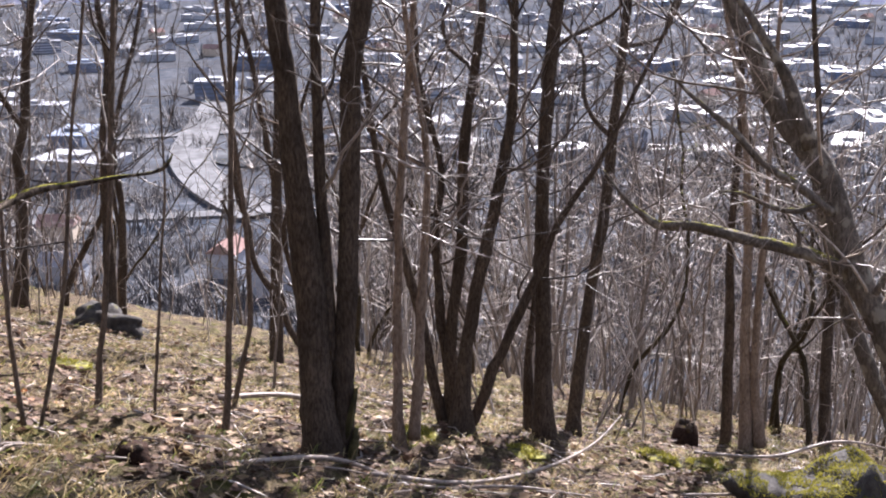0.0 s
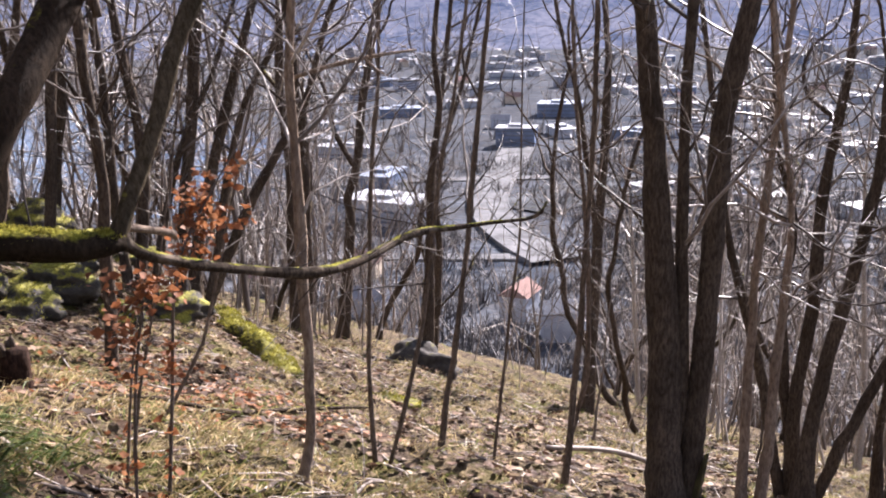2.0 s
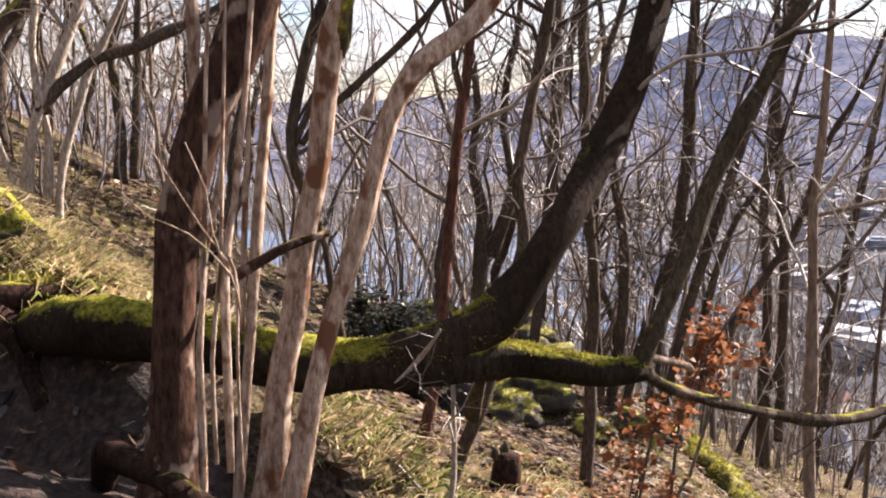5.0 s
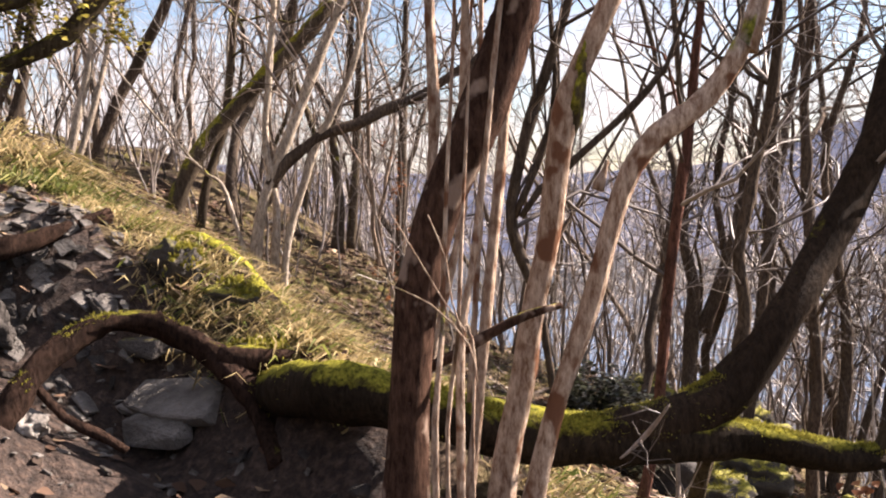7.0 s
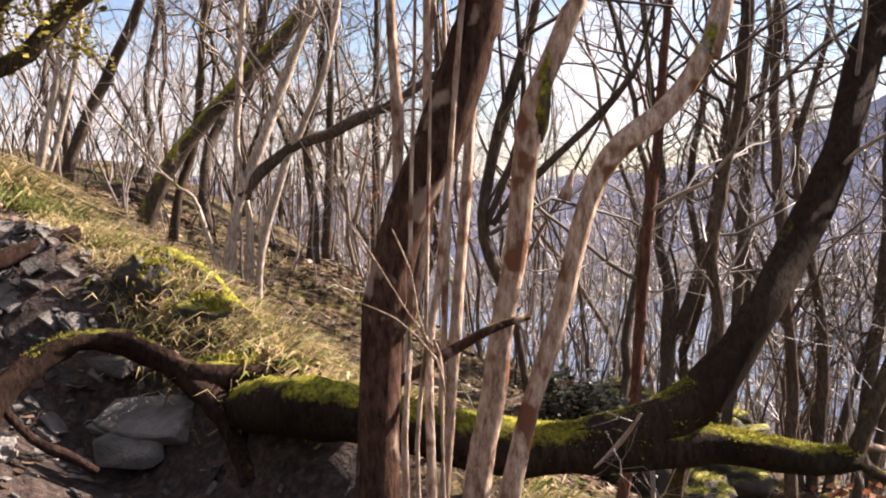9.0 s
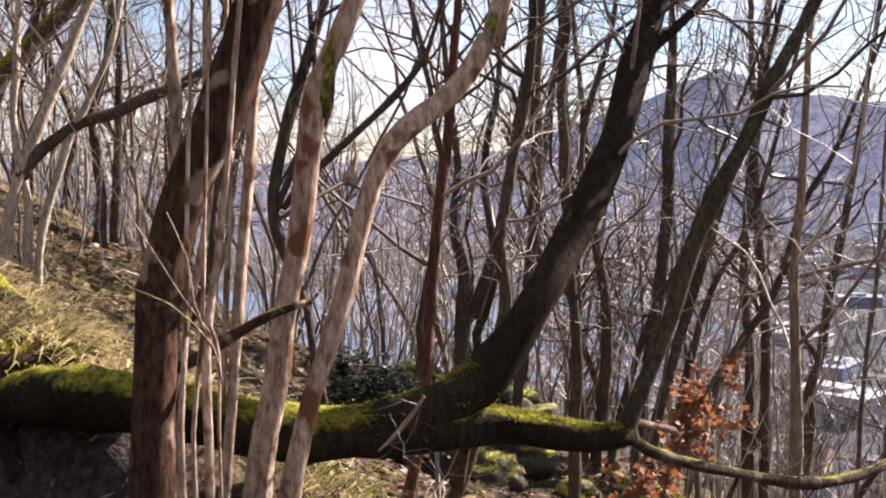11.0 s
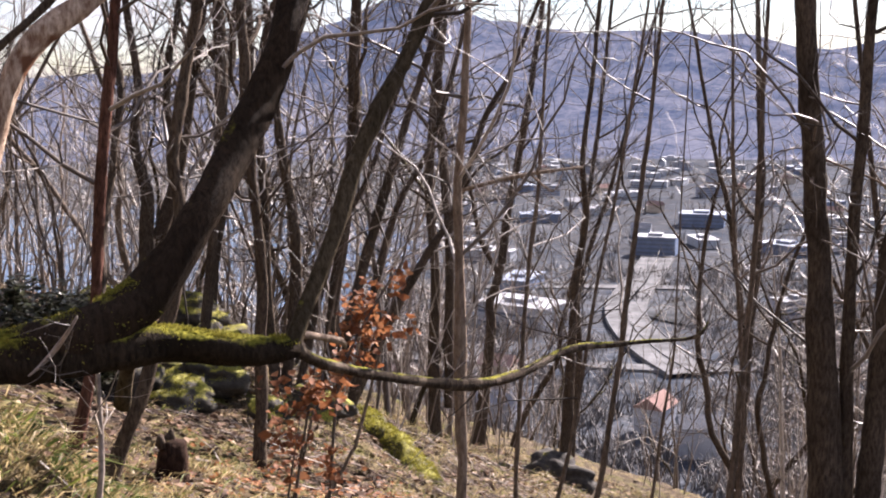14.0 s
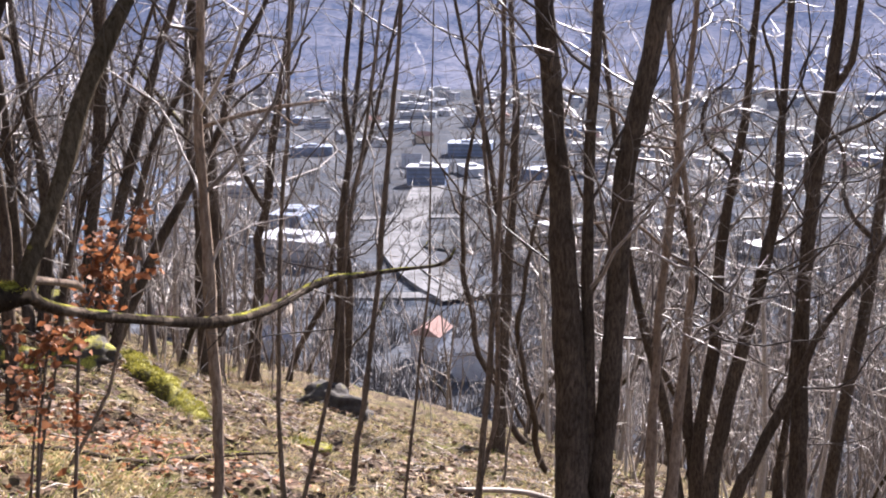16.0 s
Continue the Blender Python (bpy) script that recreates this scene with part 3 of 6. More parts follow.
building("building", "long blue-grey office block with a white roof edge", (24, 14, 11), WALLS[2], ROOFS[0], False, 4, (-137, 655, FLAT), radians(3))
building("building", "large pale blue industrial hall", (32, 22, 9), WALLS[2], ROOFS[2], False, 3, (-134, 800, FLAT), radians(4))
building("house", "white house with a pinkish red pitched roof", (12, 9, 6), WALLS[0], ROOFS[3], True, 0, (-66, 318, FLAT + 2), radians(80))
building("building", "white industrial hall with a flat roof", (34, 22, 10), WALLS[0], ROOFS[0], False, 2, (-150, 440, FLAT), radians(-14))
building("house", "small pale house with a grey pitched roof", (11, 8, 6), WALLS[0], ROOFS[1], True, 0, (-50, 300, FLAT + 3), radians(20))

_rng = np.random.default_rng(42)
KINDS = [
    ("building", "white flat-roofed warehouse in the valley", (26, 13, 5), 0, 0, False, 0), ("building", "grey apartment block with a flat roof", (22, 11, 9), 1, 1, False, 4),
    ("building", "blue-grey hall with a metal roof", (30, 16, 6), 2, 2, False, 1), ("house", "white house with a grey pitched roof", (13, 9, 6), 0, 1, True, 0),
    ("house", "ochre house with a red pitched roof", (12, 9, 6), 3, 3, True, 0), ("building", "long white block with a bright roof", (36, 12, 6), 0, 0, False, 1),
]
_made = {}
_taken = []
for _i in range(900):
    a = _rng.uniform(-24, 34) if _rng.random() < 0.8 else _rng.uniform(-45, 40)
    d = 330 + 1150 * _rng.random() ** 1.1
    x, y = d * math.sin(radians(a)), d * math.cos(radians(a))
    k = int(_rng.choice(6, p=[0.22, 0.15, 0.12, 0.2, 0.13, 0.18])) if d > 430 else int(_rng.choice([3, 4]))
    if (a < -23 and 440 < d < 1080) or (a > -7 and d < 470) or len(_taken) >= 210:
        continue
    if min((math.hypot(x - u, y - v) for u, v in MOTORWAY)) < 42 or any(math.hypot(x - u, y - v) < 30 + d * 0.008 for u, v in _taken) or (-125 < x < -45 and 430 < y < 590):
        continue
    if math.hypot(x + 137, y - 655) < 45 or math.hypot(x + 134, y - 800) < 55 or math.hypot(x + 150, y - 440) < 45:
        continue
    _taken.append((x, y))
    turn = radians(_rng.normal(5, 30) + (90 if _rng.random() < 0.2 else 0))
    if k not in _made:
        n, lab, size, wm, rm, g, f = KINDS[k]
        _made[k] = building(n, lab, size, WALLS[wm], ROOFS[rm], g, f, (x, y, FLAT), turn)
    else:
        copy_thing(_made[k], Matrix.Translation((x, y, FLAT)) @ Matrix.Rotation(turn, 4, "Z"))


def far_woods():
    """Leafless woods between the buildings: many spiky clumps, too far to count."""
    rng = np.random.default_rng(8)
    t = Tubes()
    for _ in range(1500):
        a = rng.uniform(-42, 36) if _ < 900 else rng.uniform(-7, 34)
        d = 240 + 1150 * rng.random() ** 1.4 if _ < 900 else rng.uniform(215, 520)
        x, y = d * math.sin(radians(a)), d * math.cos(radians(a))
        if (a < -23 and 470 < d < 1000) or min(math.hypot(x - u, y - v) for u, v in MOTORWAY) < 26:
            continue
        h = rng.uniform(7, 15)
        for _k in range(9):
            q = np.array((x, y, FLAT)) + np.r_[rng.normal(size=2) * 1.2, 0]
            top = q + np.r_[rng.normal(size=2) * h * 0.28, h * rng.uniform(0.6, 1.0)]
            t.add([np.r_[q, 0.35], np.r_[top, 0.12]], 3, caps=False)
    for _ in range(1500):
        a, d = rng.uniform(-27, -2), 215 + 400 * rng.random() ** 1.3
        x, y = d * math.sin(radians(a)), d * math.cos(radians(a))
        if min(math.hypot(x - u, y - v) for u, v in MOTORWAY) < 24 or math.hypot(x + 66, y - 318) < 14 or math.hypot(x + 50, y - 300) < 12:
            continue
        h = rng.uniform(4, 9)
        for _k in range(7):
            q = np.array((x, y, FLAT)) + np.r_[rng.normal(size=2) * 1.6, 0]
            top = q + np.r_[rng.normal(size=2) * h * 0.35, h * rng.uniform(0.5, 1.0)]
            t.add([np.r_[q, 0.24], np.r_[top, 0.08]], 3, caps=False)
    tagged(new("far_woods", t.mesh("far_woods", FARBARK)), "leafless grey-brown woods between the valley buildings", "woods", kind="stuff")


far_woods()

# ---- the fallen tree ----
fallen_tree = {
    "log": [(-6.1, 2.85, -1.06, 0.09), (-5.7, 2.72, -1.0, 0.105), (-5.03, 2.52, -0.89, 0.112), (-4.69, 2.4, -0.82, 0.116), (-4.4, 2.34, -0.78, 0.114), (-4.23, 2.42, -0.78, 0.108), (-4.13, 2.6, -0.85, 0.104), (-4.05, 2.83, -0.94, 0.104), (-3.93, 3.05, -1.00, 0.105), (-3.76, 3.29, -1.01, 0.106), (-3.63, 3.53, -1.02, 0.1), (-3.53, 3.67, -1.03, 0.085), (-3.45, 3.79, -1.05, 0.073), (-3.31, 3.89, -1.08, 0.066), (-3.20, 4.01, -1.11, 0.062), (-3.09, 4.14, -1.11, 0.052)],
    "leaning_trunk": [(-3.92, 3.08, -1.0, 0.07), (-3.77, 3.3, -0.99, 0.095), (-3.64, 3.5, -0.95, 0.108), (-3.55, 3.66, -0.87, 0.104), (-3.49, 3.77, -0.75, 0.094), (-3.43, 3.93, -0.56, 0.081), (-3.42, 4.18, -0.31, 0.077), (-3.41, 4.41, -0.06, 0.077), (-3.37, 4.55, 0.20, 0.075), (-3.40, 4.76, 0.49, 0.072), (-3.39, 4.88, 0.71, 0.068), (-3.38, 5.00, 0.99, 0.063), (-3.42, 5.32, 1.49, 0.057)],
    "upright_shoot": [(-3.11, 4.12, -1.11, 0.048), (-3.09, 4.16, -1.02, 0.041), (-3.07, 4.26, -0.87, 0.039), (-3.03, 4.39, -0.64, 0.037), (-3.00, 4.52, -0.36, 0.037), (-2.93, 4.66, -0.09, 0.037), (-2.85, 4.81, 0.16, 0.035), (-2.79, 4.94, 0.41, 0.033), (-2.74, 5.17, 0.67, 0.031), (-2.68, 5.41, 1.00, 0.026), (-2.62, 5.64, 1.39, 0.019)],
    "long_branch": [(-3.09, 4.13, -1.10, 0.037), (-3.07, 4.20, -1.17, 0.030), (-3.02, 4.40, -1.26, 0.028), (-2.98, 4.70, -1.37, 0.028), (-2.91, 5.07, -1.49, 0.029), (-2.85, 5.42, -1.59, 0.033), (-2.80, 5.76, -1.66, 0.030), (-2.72, 6.11, -1.68, 0.028), (-2.63, 6.45, -1.65, 0.027), (-2.52, 6.69, -1.64, 0.024), (-2.38, 6.83, -1.65, 0.019), (-2.17, 6.98, -1.64, 0.016), (-1.96, 7.12, -1.64, 0.012), (-1.86, 7.14, -1.59, 0.012), (-1.83, 7.19, -1.53, 0.007)],
    "broken_stub": [(-3.10, 4.13, -1.05, 0.022), (-3.09, 4.31, -1.10, 0.020), (-3.07, 4.49, -1.16, 0.017), (-3.07, 4.54, -1.20, 0.008)],
    "prop_branch": [(-3.57, 3.71, -0.99, 0.031), (-3.73, 3.83, -1.13, 0.032), (-3.90, 3.96, -1.42, 0.034)],
    "dead_twig": [(-3.63, 3.14, -1.04, 0.004), (-3.61, 3.22, -0.99, 0.011), (-3.53, 3.23, -0.90, 0.010), (-3.46, 3.22, -0.82, 0.005)],
    "side_limb": [(-3.42, 4.76, 0.49, 0.035), (-3.34, 4.91, 0.63, 0.030), (-3.25, 5.07, 0.77, 0.027), (-3.16, 5.33, 1.00, 0.019)],
}


def build_fallen_tree():
    rng = np.random.default_rng(5)
    foot = np.array(fallen_tree["log"][4][:3])
    thing = empty("fallen_tree", foot, "mossy fallen tree with a living trunk rising from it", "fallen tree")
    crown = Tubes()
    for name, points in fallen_tree.items():
        line = spline(points, 0.09)
        line[:, :3] -= foot
        t = Tubes()
        big = line[0, 3] > 0.04
        line[:, 3] *= 1 + 0.16 * np.array([noise.noise(Vector(q[:3]) * (4.0 if big else 9.0)) for q in line])
        t.add(line, 16 if big else 8, 0.1 if big else 0.16, rng)
        part_mesh(name, t.mesh(name, {"dead_twig": PALETWIG, "broken_stub": PALE, "long_branch": BRANCHBARK, "leaning_trunk": LEANBARK, "side_limb": LEANBARK, "upright_shoot": SHOOTBARK, "prop_branch": SHOOTBARK}.get(name, LOGMOSS)), thing)
        if name in ("leaning_trunk", "upright_shoot", "side_limb"):
            shoots(crown, line, rng, 10, 1.5, 3, 0.5)
        if name == "long_branch":
            shoots(crown, line, rng, 16, 0.45, 2, 0.3)
        if name == "dead_twig":
            shoots(crown, line, rng, 4, 0.35, 2, 0.2)
    part_mesh("crown", crown.mesh("crown", DARKTWIG), thing, "bare leafless twigs")


build_fallen_tree()

# ---- trees that stand near ----
grow_tree("tree", "tall dark-barked tree forking into three stems from a mossy base", DARK, [
    [(-1.06, 8.84, -4.71, 0.176), (-1.12, 8.83, -4.06, 0.156), (-1.14, 8.83, -3.31, 0.135), (-1.19, 8.82, -2.49, 0.119), (-1.26, 8.81, -1.53, 0.096), (-1.31, 8.81, -0.89, 0.086), (-1.36, 8.80, -0.45, 0.081), (-1.48, 8.79, 0.80, 0.069), (-1.60, 8.77, 2.04, 0.060), (-1.72, 8.76, 3.29, 0.052), (-1.83, 8.74, 4.53, 0.045)],
    [(-0.95, 8.95, -4.68, 0.098), (-0.98, 8.95, -4.06, 0.066), (-1.01, 8.94, -3.14, 0.064), (-1.04, 8.94, -2.03, 0.051), (-1.04, 8.94, -1.08, 0.044), (-1.02, 8.94, -0.54, 0.043), (-0.99, 8.95, 0.71, 0.037), (-0.95, 8.95, 1.96, 0.032), (-0.92, 8.95, 3.21, 0.028), (-0.89, 8.96, 4.46, 0.024)],
    [(-0.93, 8.95, -4.71, 0.134), (-0.91, 8.95, -4.06, 0.114), (-0.84, 8.96, -3.15, 0.094), (-0.79, 8.97, -2.04, 0.086), (-0.77, 8.97, -1.37, 0.085), (-0.70, 8.98, -0.90, 0.087), (-0.62, 8.98, -0.50, 0.082), (-0.43, 9.00, 0.73, 0.071), (-0.25, 9.02, 1.97, 0.061), (-0.06, 9.04, 3.21, 0.053), (0.13, 9.06, 4.44, 0.046)],
], 0.5)
grow_tree("young_tree", "pair of slender pale grey-brown stems growing together", PALE, [
    [(-0.45, 10.14, -5.27, 0.066), (-0.48, 10.14, -4.66, 0.050), (-0.45, 10.14, -3.44, 0.041), (-0.38, 10.14, -2.03, 0.035), (-0.27, 10.15, -0.72, 0.027), (-0.18, 10.15, 0.61, 0.022), (-0.10, 10.16, 1.94, 0.018), (-0.01, 10.16, 3.27, 0.015)],
    [(-0.30, 10.10, -5.12, 0.070), (-0.24, 10.10, -4.33, 0.049), (-0.20, 10.10, -3.31, 0.041), (-0.15, 10.10, -2.29, 0.030), (-0.22, 10.10, -1.64, 0.027), (-0.31, 10.10, -1.12, 0.025), (-0.48, 10.09, 0.20, 0.020), (-0.65, 10.09, 1.52, 0.016), (-0.82, 10.08, 2.85, 0.013)],
], 1.0)
grow_tree("tree", "clump of dark wavy stems spreading from one stool", DARK, [
    [(0.22, 12.05, -6.11, 0.149), (0.26, 12.05, -5.17, 0.088), (0.44, 12.04, -3.95, 0.080), (0.62, 12.04, -3.06, 0.067), (0.77, 12.04, -2.09, 0.054), (0.79, 12.04, -0.85, 0.042), (0.80, 12.04, 0.48, 0.034), (0.82, 12.04, 1.82, 0.028), (0.83, 12.04, 3.15, 0.023)],
    [(0.11, 12.30, -6.12, 0.103), (0.09, 12.30, -4.91, 0.077), (0.21, 12.30, -3.82, 0.069), (0.25, 12.30, -2.46, 0.062), (0.42, 12.30, -1.24, 0.049), (0.44, 12.30, -0.75, 0.038), (0.50, 12.30, 0.59, 0.031), (0.55, 12.30, 1.92, 0.025), (0.60, 12.29, 3.25, 0.020)],
    [(0.04, 12.30, -6.16, 0.091), (-0.11, 12.30, -5.50, 0.066), (-0.27, 12.30, -4.61, 0.059), (-0.62, 12.30, -3.34, 0.051), (-0.76, 12.30, -2.66, 0.039), (-0.95, 12.30, -1.34, 0.032), (-1.15, 12.30, -0.02, 0.026), (-1.34, 12.30, 1.30, 0.021)],
    [(0.29, 12.30, -6.18, 0.067), (0.46, 12.29, -5.81, 0.066), (0.73, 12.29, -5.05, 0.065), (1.06, 12.28, -4.24, 0.058), (1.34, 12.27, -3.47, 0.040), (1.80, 12.26, -2.72, 0.028), (2.35, 12.25, -1.50, 0.023), (2.89, 12.24, -0.28, 0.019), (3.43, 12.22, 0.94, 0.015)],
    [(0.11, 12.40, -6.01, 0.067), (-0.08, 12.40, -3.86, 0.047), (-0.03, 12.40, -2.82, 0.040), (-0.25, 12.40, -1.82, 0.033), (-0.31, 12.40, -1.25, 0.027), (-0.42, 12.40, 0.08, 0.022), (-0.52, 12.41, 1.41, 0.018), (-0.63, 12.41, 2.74, 0.015)],
], 1.0)
grow_tree("tree", "straight dark tree trunk with small scars in the bark", DARK, [
    [(1.30, 12.58, -6.50, 0.150), (1.26, 12.59, -5.40, 0.110), (1.22, 12.59, -4.13, 0.089), (1.20, 12.59, -2.86, 0.081), (1.24, 12.59, -1.66, 0.079), (1.32, 12.58, -0.76, 0.071), (1.40, 12.57, 0.48, 0.062), (1.48, 12.56, 1.73, 0.053), (1.56, 12.56, 2.98, 0.046), (1.63, 12.55, 4.23, 0.040)],
    [(1.17, 13.15, -6.62, 0.098), (1.12, 13.15, -5.56, 0.057), (1.16, 13.15, -4.93, 0.044), (1.22, 13.14, -3.43, 0.032), (1.28, 13.14, -1.93, 0.023)],
], 1.0)
grow_tree("tree", "dark slender tree leaning gently downhill", DARK, [
    [(1.96, 14.82, -7.47, 0.110), (2.01, 14.81, -6.36, 0.086), (2.13, 14.80, -5.20, 0.084), (2.31, 14.77, -3.68, 0.075), (2.37, 14.77, -2.56, 0.067), (2.47, 14.75, -1.04, 0.058), (2.52, 14.75, 0.21, 0.050), (2.58, 14.74, 1.46, 0.043), (2.64, 14.73, 2.70, 0.037), (2.70, 14.72, 3.95, 0.032)],
], 1.0)
grow_tree("tree", "grey leaning tree with a bare mossy side branch", GREY, [
    [(4.84, 8.64, -5.66, 0.138), (4.40, 8.88, -4.65, 0.133), (4.01, 9.10, -3.63, 0.131), (3.72, 9.26, -3.04, 0.127), (3.46, 9.41, -2.29, 0.108), (3.26, 9.52, -1.97, 0.109), (3.05, 9.64, -1.72, 0.096), (2.82, 9.77, -1.23, 0.083), (2.61, 9.89, -0.80, 0.074), (2.49, 9.95, -0.41, 0.065), (2.18, 10.13, 1.05, 0.047), (1.86, 10.31, 2.50, 0.034)],
    [(3.59, 9.23, -3.01, 0.065), (3.30, 9.34, -2.90, 0.061), (2.88, 9.50, -2.84, 0.053), (2.35, 9.71, -2.75, 0.045), (2.03, 9.83, -2.77, 0.041), (1.88, 9.89, -2.68, 0.032), (1.76, 9.94, -2.59, 0.021), (1.52, 10.03, -2.28, 0.009)],
    [(3.24, 9.35, -1.93, 0.073), (3.06, 9.42, -1.53, 0.064), (2.97, 9.45, -1.29, 0.046), (2.67, 9.55, -0.82, 0.034), (2.47, 9.62, -0.49, 0.025), (1.87, 9.83, 0.87, 0.011)],
    [(4.44, 9.29, -4.86, 0.079), (4.16, 9.43, -4.33, 0.078), (3.90, 9.55, -3.75, 0.069), (3.69, 9.65, -3.17, 0.059), (3.53, 9.73, -2.64, 0.045), (3.31, 9.83, -1.67, 0.020)],
    [(3.45, 9.3, -2.5, 0.05), (3.34, 9.2, -2.42, 0.042), (3.05, 9.2, -2.2, 0.036), (2.8, 9.27, -2.05, 0.032), (2.54, 9.4, -1.77, 0.028), (2.36, 9.47, -1.64, 0.022), (2.15, 9.55, -1.46, 0.016), (2.0, 9.6, -1.3, 0.008)],
    [(3.3, 9.2, -2.4, 0.03), (3.1, 9.15, -2.45, 0.026), (2.85, 9.1, -2.4, 0.02), (2.6, 9.1, -2.28, 0.014), (2.4, 9.1, -2.26, 0.008)],
    [(3.85, 9.1, -3.2, 0.035), (4.0, 9.0, -2.75, 0.03), (4.1, 8.95, -2.3, 0.024), (4.3, 8.9, -1.95, 0.018), (4.4, 8.9, -1.5, 0.01)],
    [(3.21, 9.36, -2.89, 0.022), (3.20, 9.37, -2.70, 0.015), (3.13, 9.39, -2.60, 0.009), (2.88, 9.48, -2.06, 0.004)],
], 1.5)
grow_tree("tree", "thin dark tree among the lower slope saplings", DARK, [
    [(4.85, 16.81, -8.69, 0.092), (4.77, 16.84, -6.72, 0.081), (4.67, 16.87, -4.76, 0.063), (4.68, 16.86, -2.92, 0.053), (4.53, 16.91, -1.19, 0.037), (4.45, 16.93, 0.05, 0.032), (4.38, 16.95, 1.30, 0.028), (4.30, 16.97, 2.55, 0.024), (4.22, 17.00, 3.80, 0.021)],
], 1.0)
grow_tree("tree", "grey-brown twin stems on the lower slope", PALE, [
    [(5.05, 16.23, -8.64, 0.133), (5.03, 16.24, -8.39, 0.121), (4.91, 16.28, -6.98, 0.087), (4.80, 16.31, -5.07, 0.069), (4.64, 16.36, -3.27, 0.052), (4.39, 16.44, -1.99, 0.044), (4.16, 16.51, -1.00, 0.036), (3.95, 16.57, 0.23, 0.031), (3.74, 16.64, 1.46, 0.027), (3.53, 16.70, 2.69, 0.023), (3.32, 16.77, 3.92, 0.020)],
    [(5.24, 16.17, -8.35, 0.104), (5.05, 16.23, -6.97, 0.071), (5.02, 16.24, -5.05, 0.053), (5.00, 16.25, -3.69, 0.037), (4.98, 16.26, -2.44, 0.032), (4.96, 16.26, -1.19, 0.028), (4.94, 16.27, 0.06, 0.024), (4.92, 16.28, 1.31, 0.021)],
], 1.0)
grow_tree("tree", "dark tree deep among the saplings", DARK, [
    [(7.99, 20.50, -10.77, 0.145), (7.97, 20.50, -10.46, 0.132), (7.85, 20.55, -8.69, 0.110), (7.78, 20.58, -6.99, 0.088), (7.42, 20.72, -4.70, 0.067), (6.99, 20.89, -1.48, 0.046), (6.86, 20.94, -0.23, 0.039), (6.74, 20.99, 1.01, 0.034), (6.61, 21.03, 2.25, 0.029), (6.49, 21.08, 3.50, 0.025)],
], 1.0)
grow_tree("sapling", "straight brown sapling with moss where a branch crosses it", PALE, [
    [(-3.09, 5.76, -3.15, 0.035), (-3.01, 5.80, -2.72, 0.032), (-2.99, 5.80, -2.29, 0.031), (-3.00, 5.80, -1.77, 0.033), (-3.00, 5.80, -1.40, 0.033), (-3.01, 5.80, -0.96, 0.027), (-3.01, 5.80, -0.53, 0.025), (-2.99, 5.81, -0.23, 0.023), (-2.92, 5.84, 1.27, 0.017), (-2.86, 5.87, 2.77, 0.012)],
    [(-3.09, 5.97, -0.61, 0.012), (-2.89, 6.05, -0.55, 0.012), (-2.66, 6.14, -0.50, 0.011), (-2.42, 6.24, -0.47, 0.007)],
    [(-2.66, 6.13, -0.50, 0.008), (-2.63, 6.13, -0.42, 0.007), (-2.60, 6.15, -0.32, 0.004)],
    [(-2.69, 6.12, -0.51, 0.007), (-2.57, 6.16, -0.61, 0.005), (-2.52, 6.17, -0.50, 0.004)],
], 0.7)
grow_tree("sapling", "thin upright brown sapling", SAP, [
    [(-3.39, 7.96, -3.93, 0.028), (-3.41, 7.96, -3.21, 0.025), (-3.38, 7.97, -2.40, 0.021), (-3.34, 7.98, -1.51, 0.020), (-3.27, 8.01, -0.87, 0.018), (-3.24, 8.02, -0.37, 0.016), (-3.17, 8.05, 1.12, 0.012), (-3.10, 8.07, 2.62, 0.008)],
], 0.5)
grow_tree("sapling", "thin sapling leaning downhill", SAP, [
    [(-3.29, 8.05, -3.98, 0.024), (-3.15, 8.10, -3.44, 0.022), (-3.01, 8.15, -2.77, 0.020), (-2.92, 8.18, -2.11, 0.019), (-2.84, 8.21, -1.49, 0.017), (-2.70, 8.26, -0.71, 0.015), (-2.50, 8.33, 0.77, 0.011), (-2.30, 8.41, 2.26, 0.008)],
], 0.5)
grow_tree("sapling", "slender dark sapling leaning downhill", SAP, [
    [(-3.09, 8.80, -4.29, 0.037), (-2.99, 8.83, -3.62, 0.032), (-2.84, 8.88, -2.48, 0.029), (-2.75, 8.91, -1.55, 0.028), (-2.67, 8.93, -0.76, 0.024), (-2.62, 8.94, -0.32, 0.022), (-2.51, 8.98, 1.18, 0.016), (-2.39, 9.01, 2.67, 0.011)],
], 0.5)
grow_tree("sapling", "very thin upright brown sapling", SAP, [
    [(-2.67, 9.12, -4.49, 0.020), (-2.59, 9.14, -3.71, 0.018), (-2.51, 9.16, -2.96, 0.015), (-2.43, 9.18, -2.34, 0.013), (-2.42, 9.19, -1.93, 0.011), (-2.39, 9.19, -0.68, 0.008), (-2.36, 9.20, 0.57, 0.006)],
], 0.5)
grow_tree("sapling", "dark slender sapling beside the forked trunk", SAP, [
    [(-2.01, 9.06, -4.58, 0.040), (-1.94, 9.07, -3.85, 0.035), (-1.87, 9.08, -3.00, 0.032), (-1.83, 9.09, -2.14, 0.029), (-1.78, 9.10, -1.18, 0.026), (-1.77, 9.10, -0.40, 0.024), (-1.75, 9.10, 1.10, 0.017), (-1.73, 9.11, 2.60, 0.012)],
], 0.5)
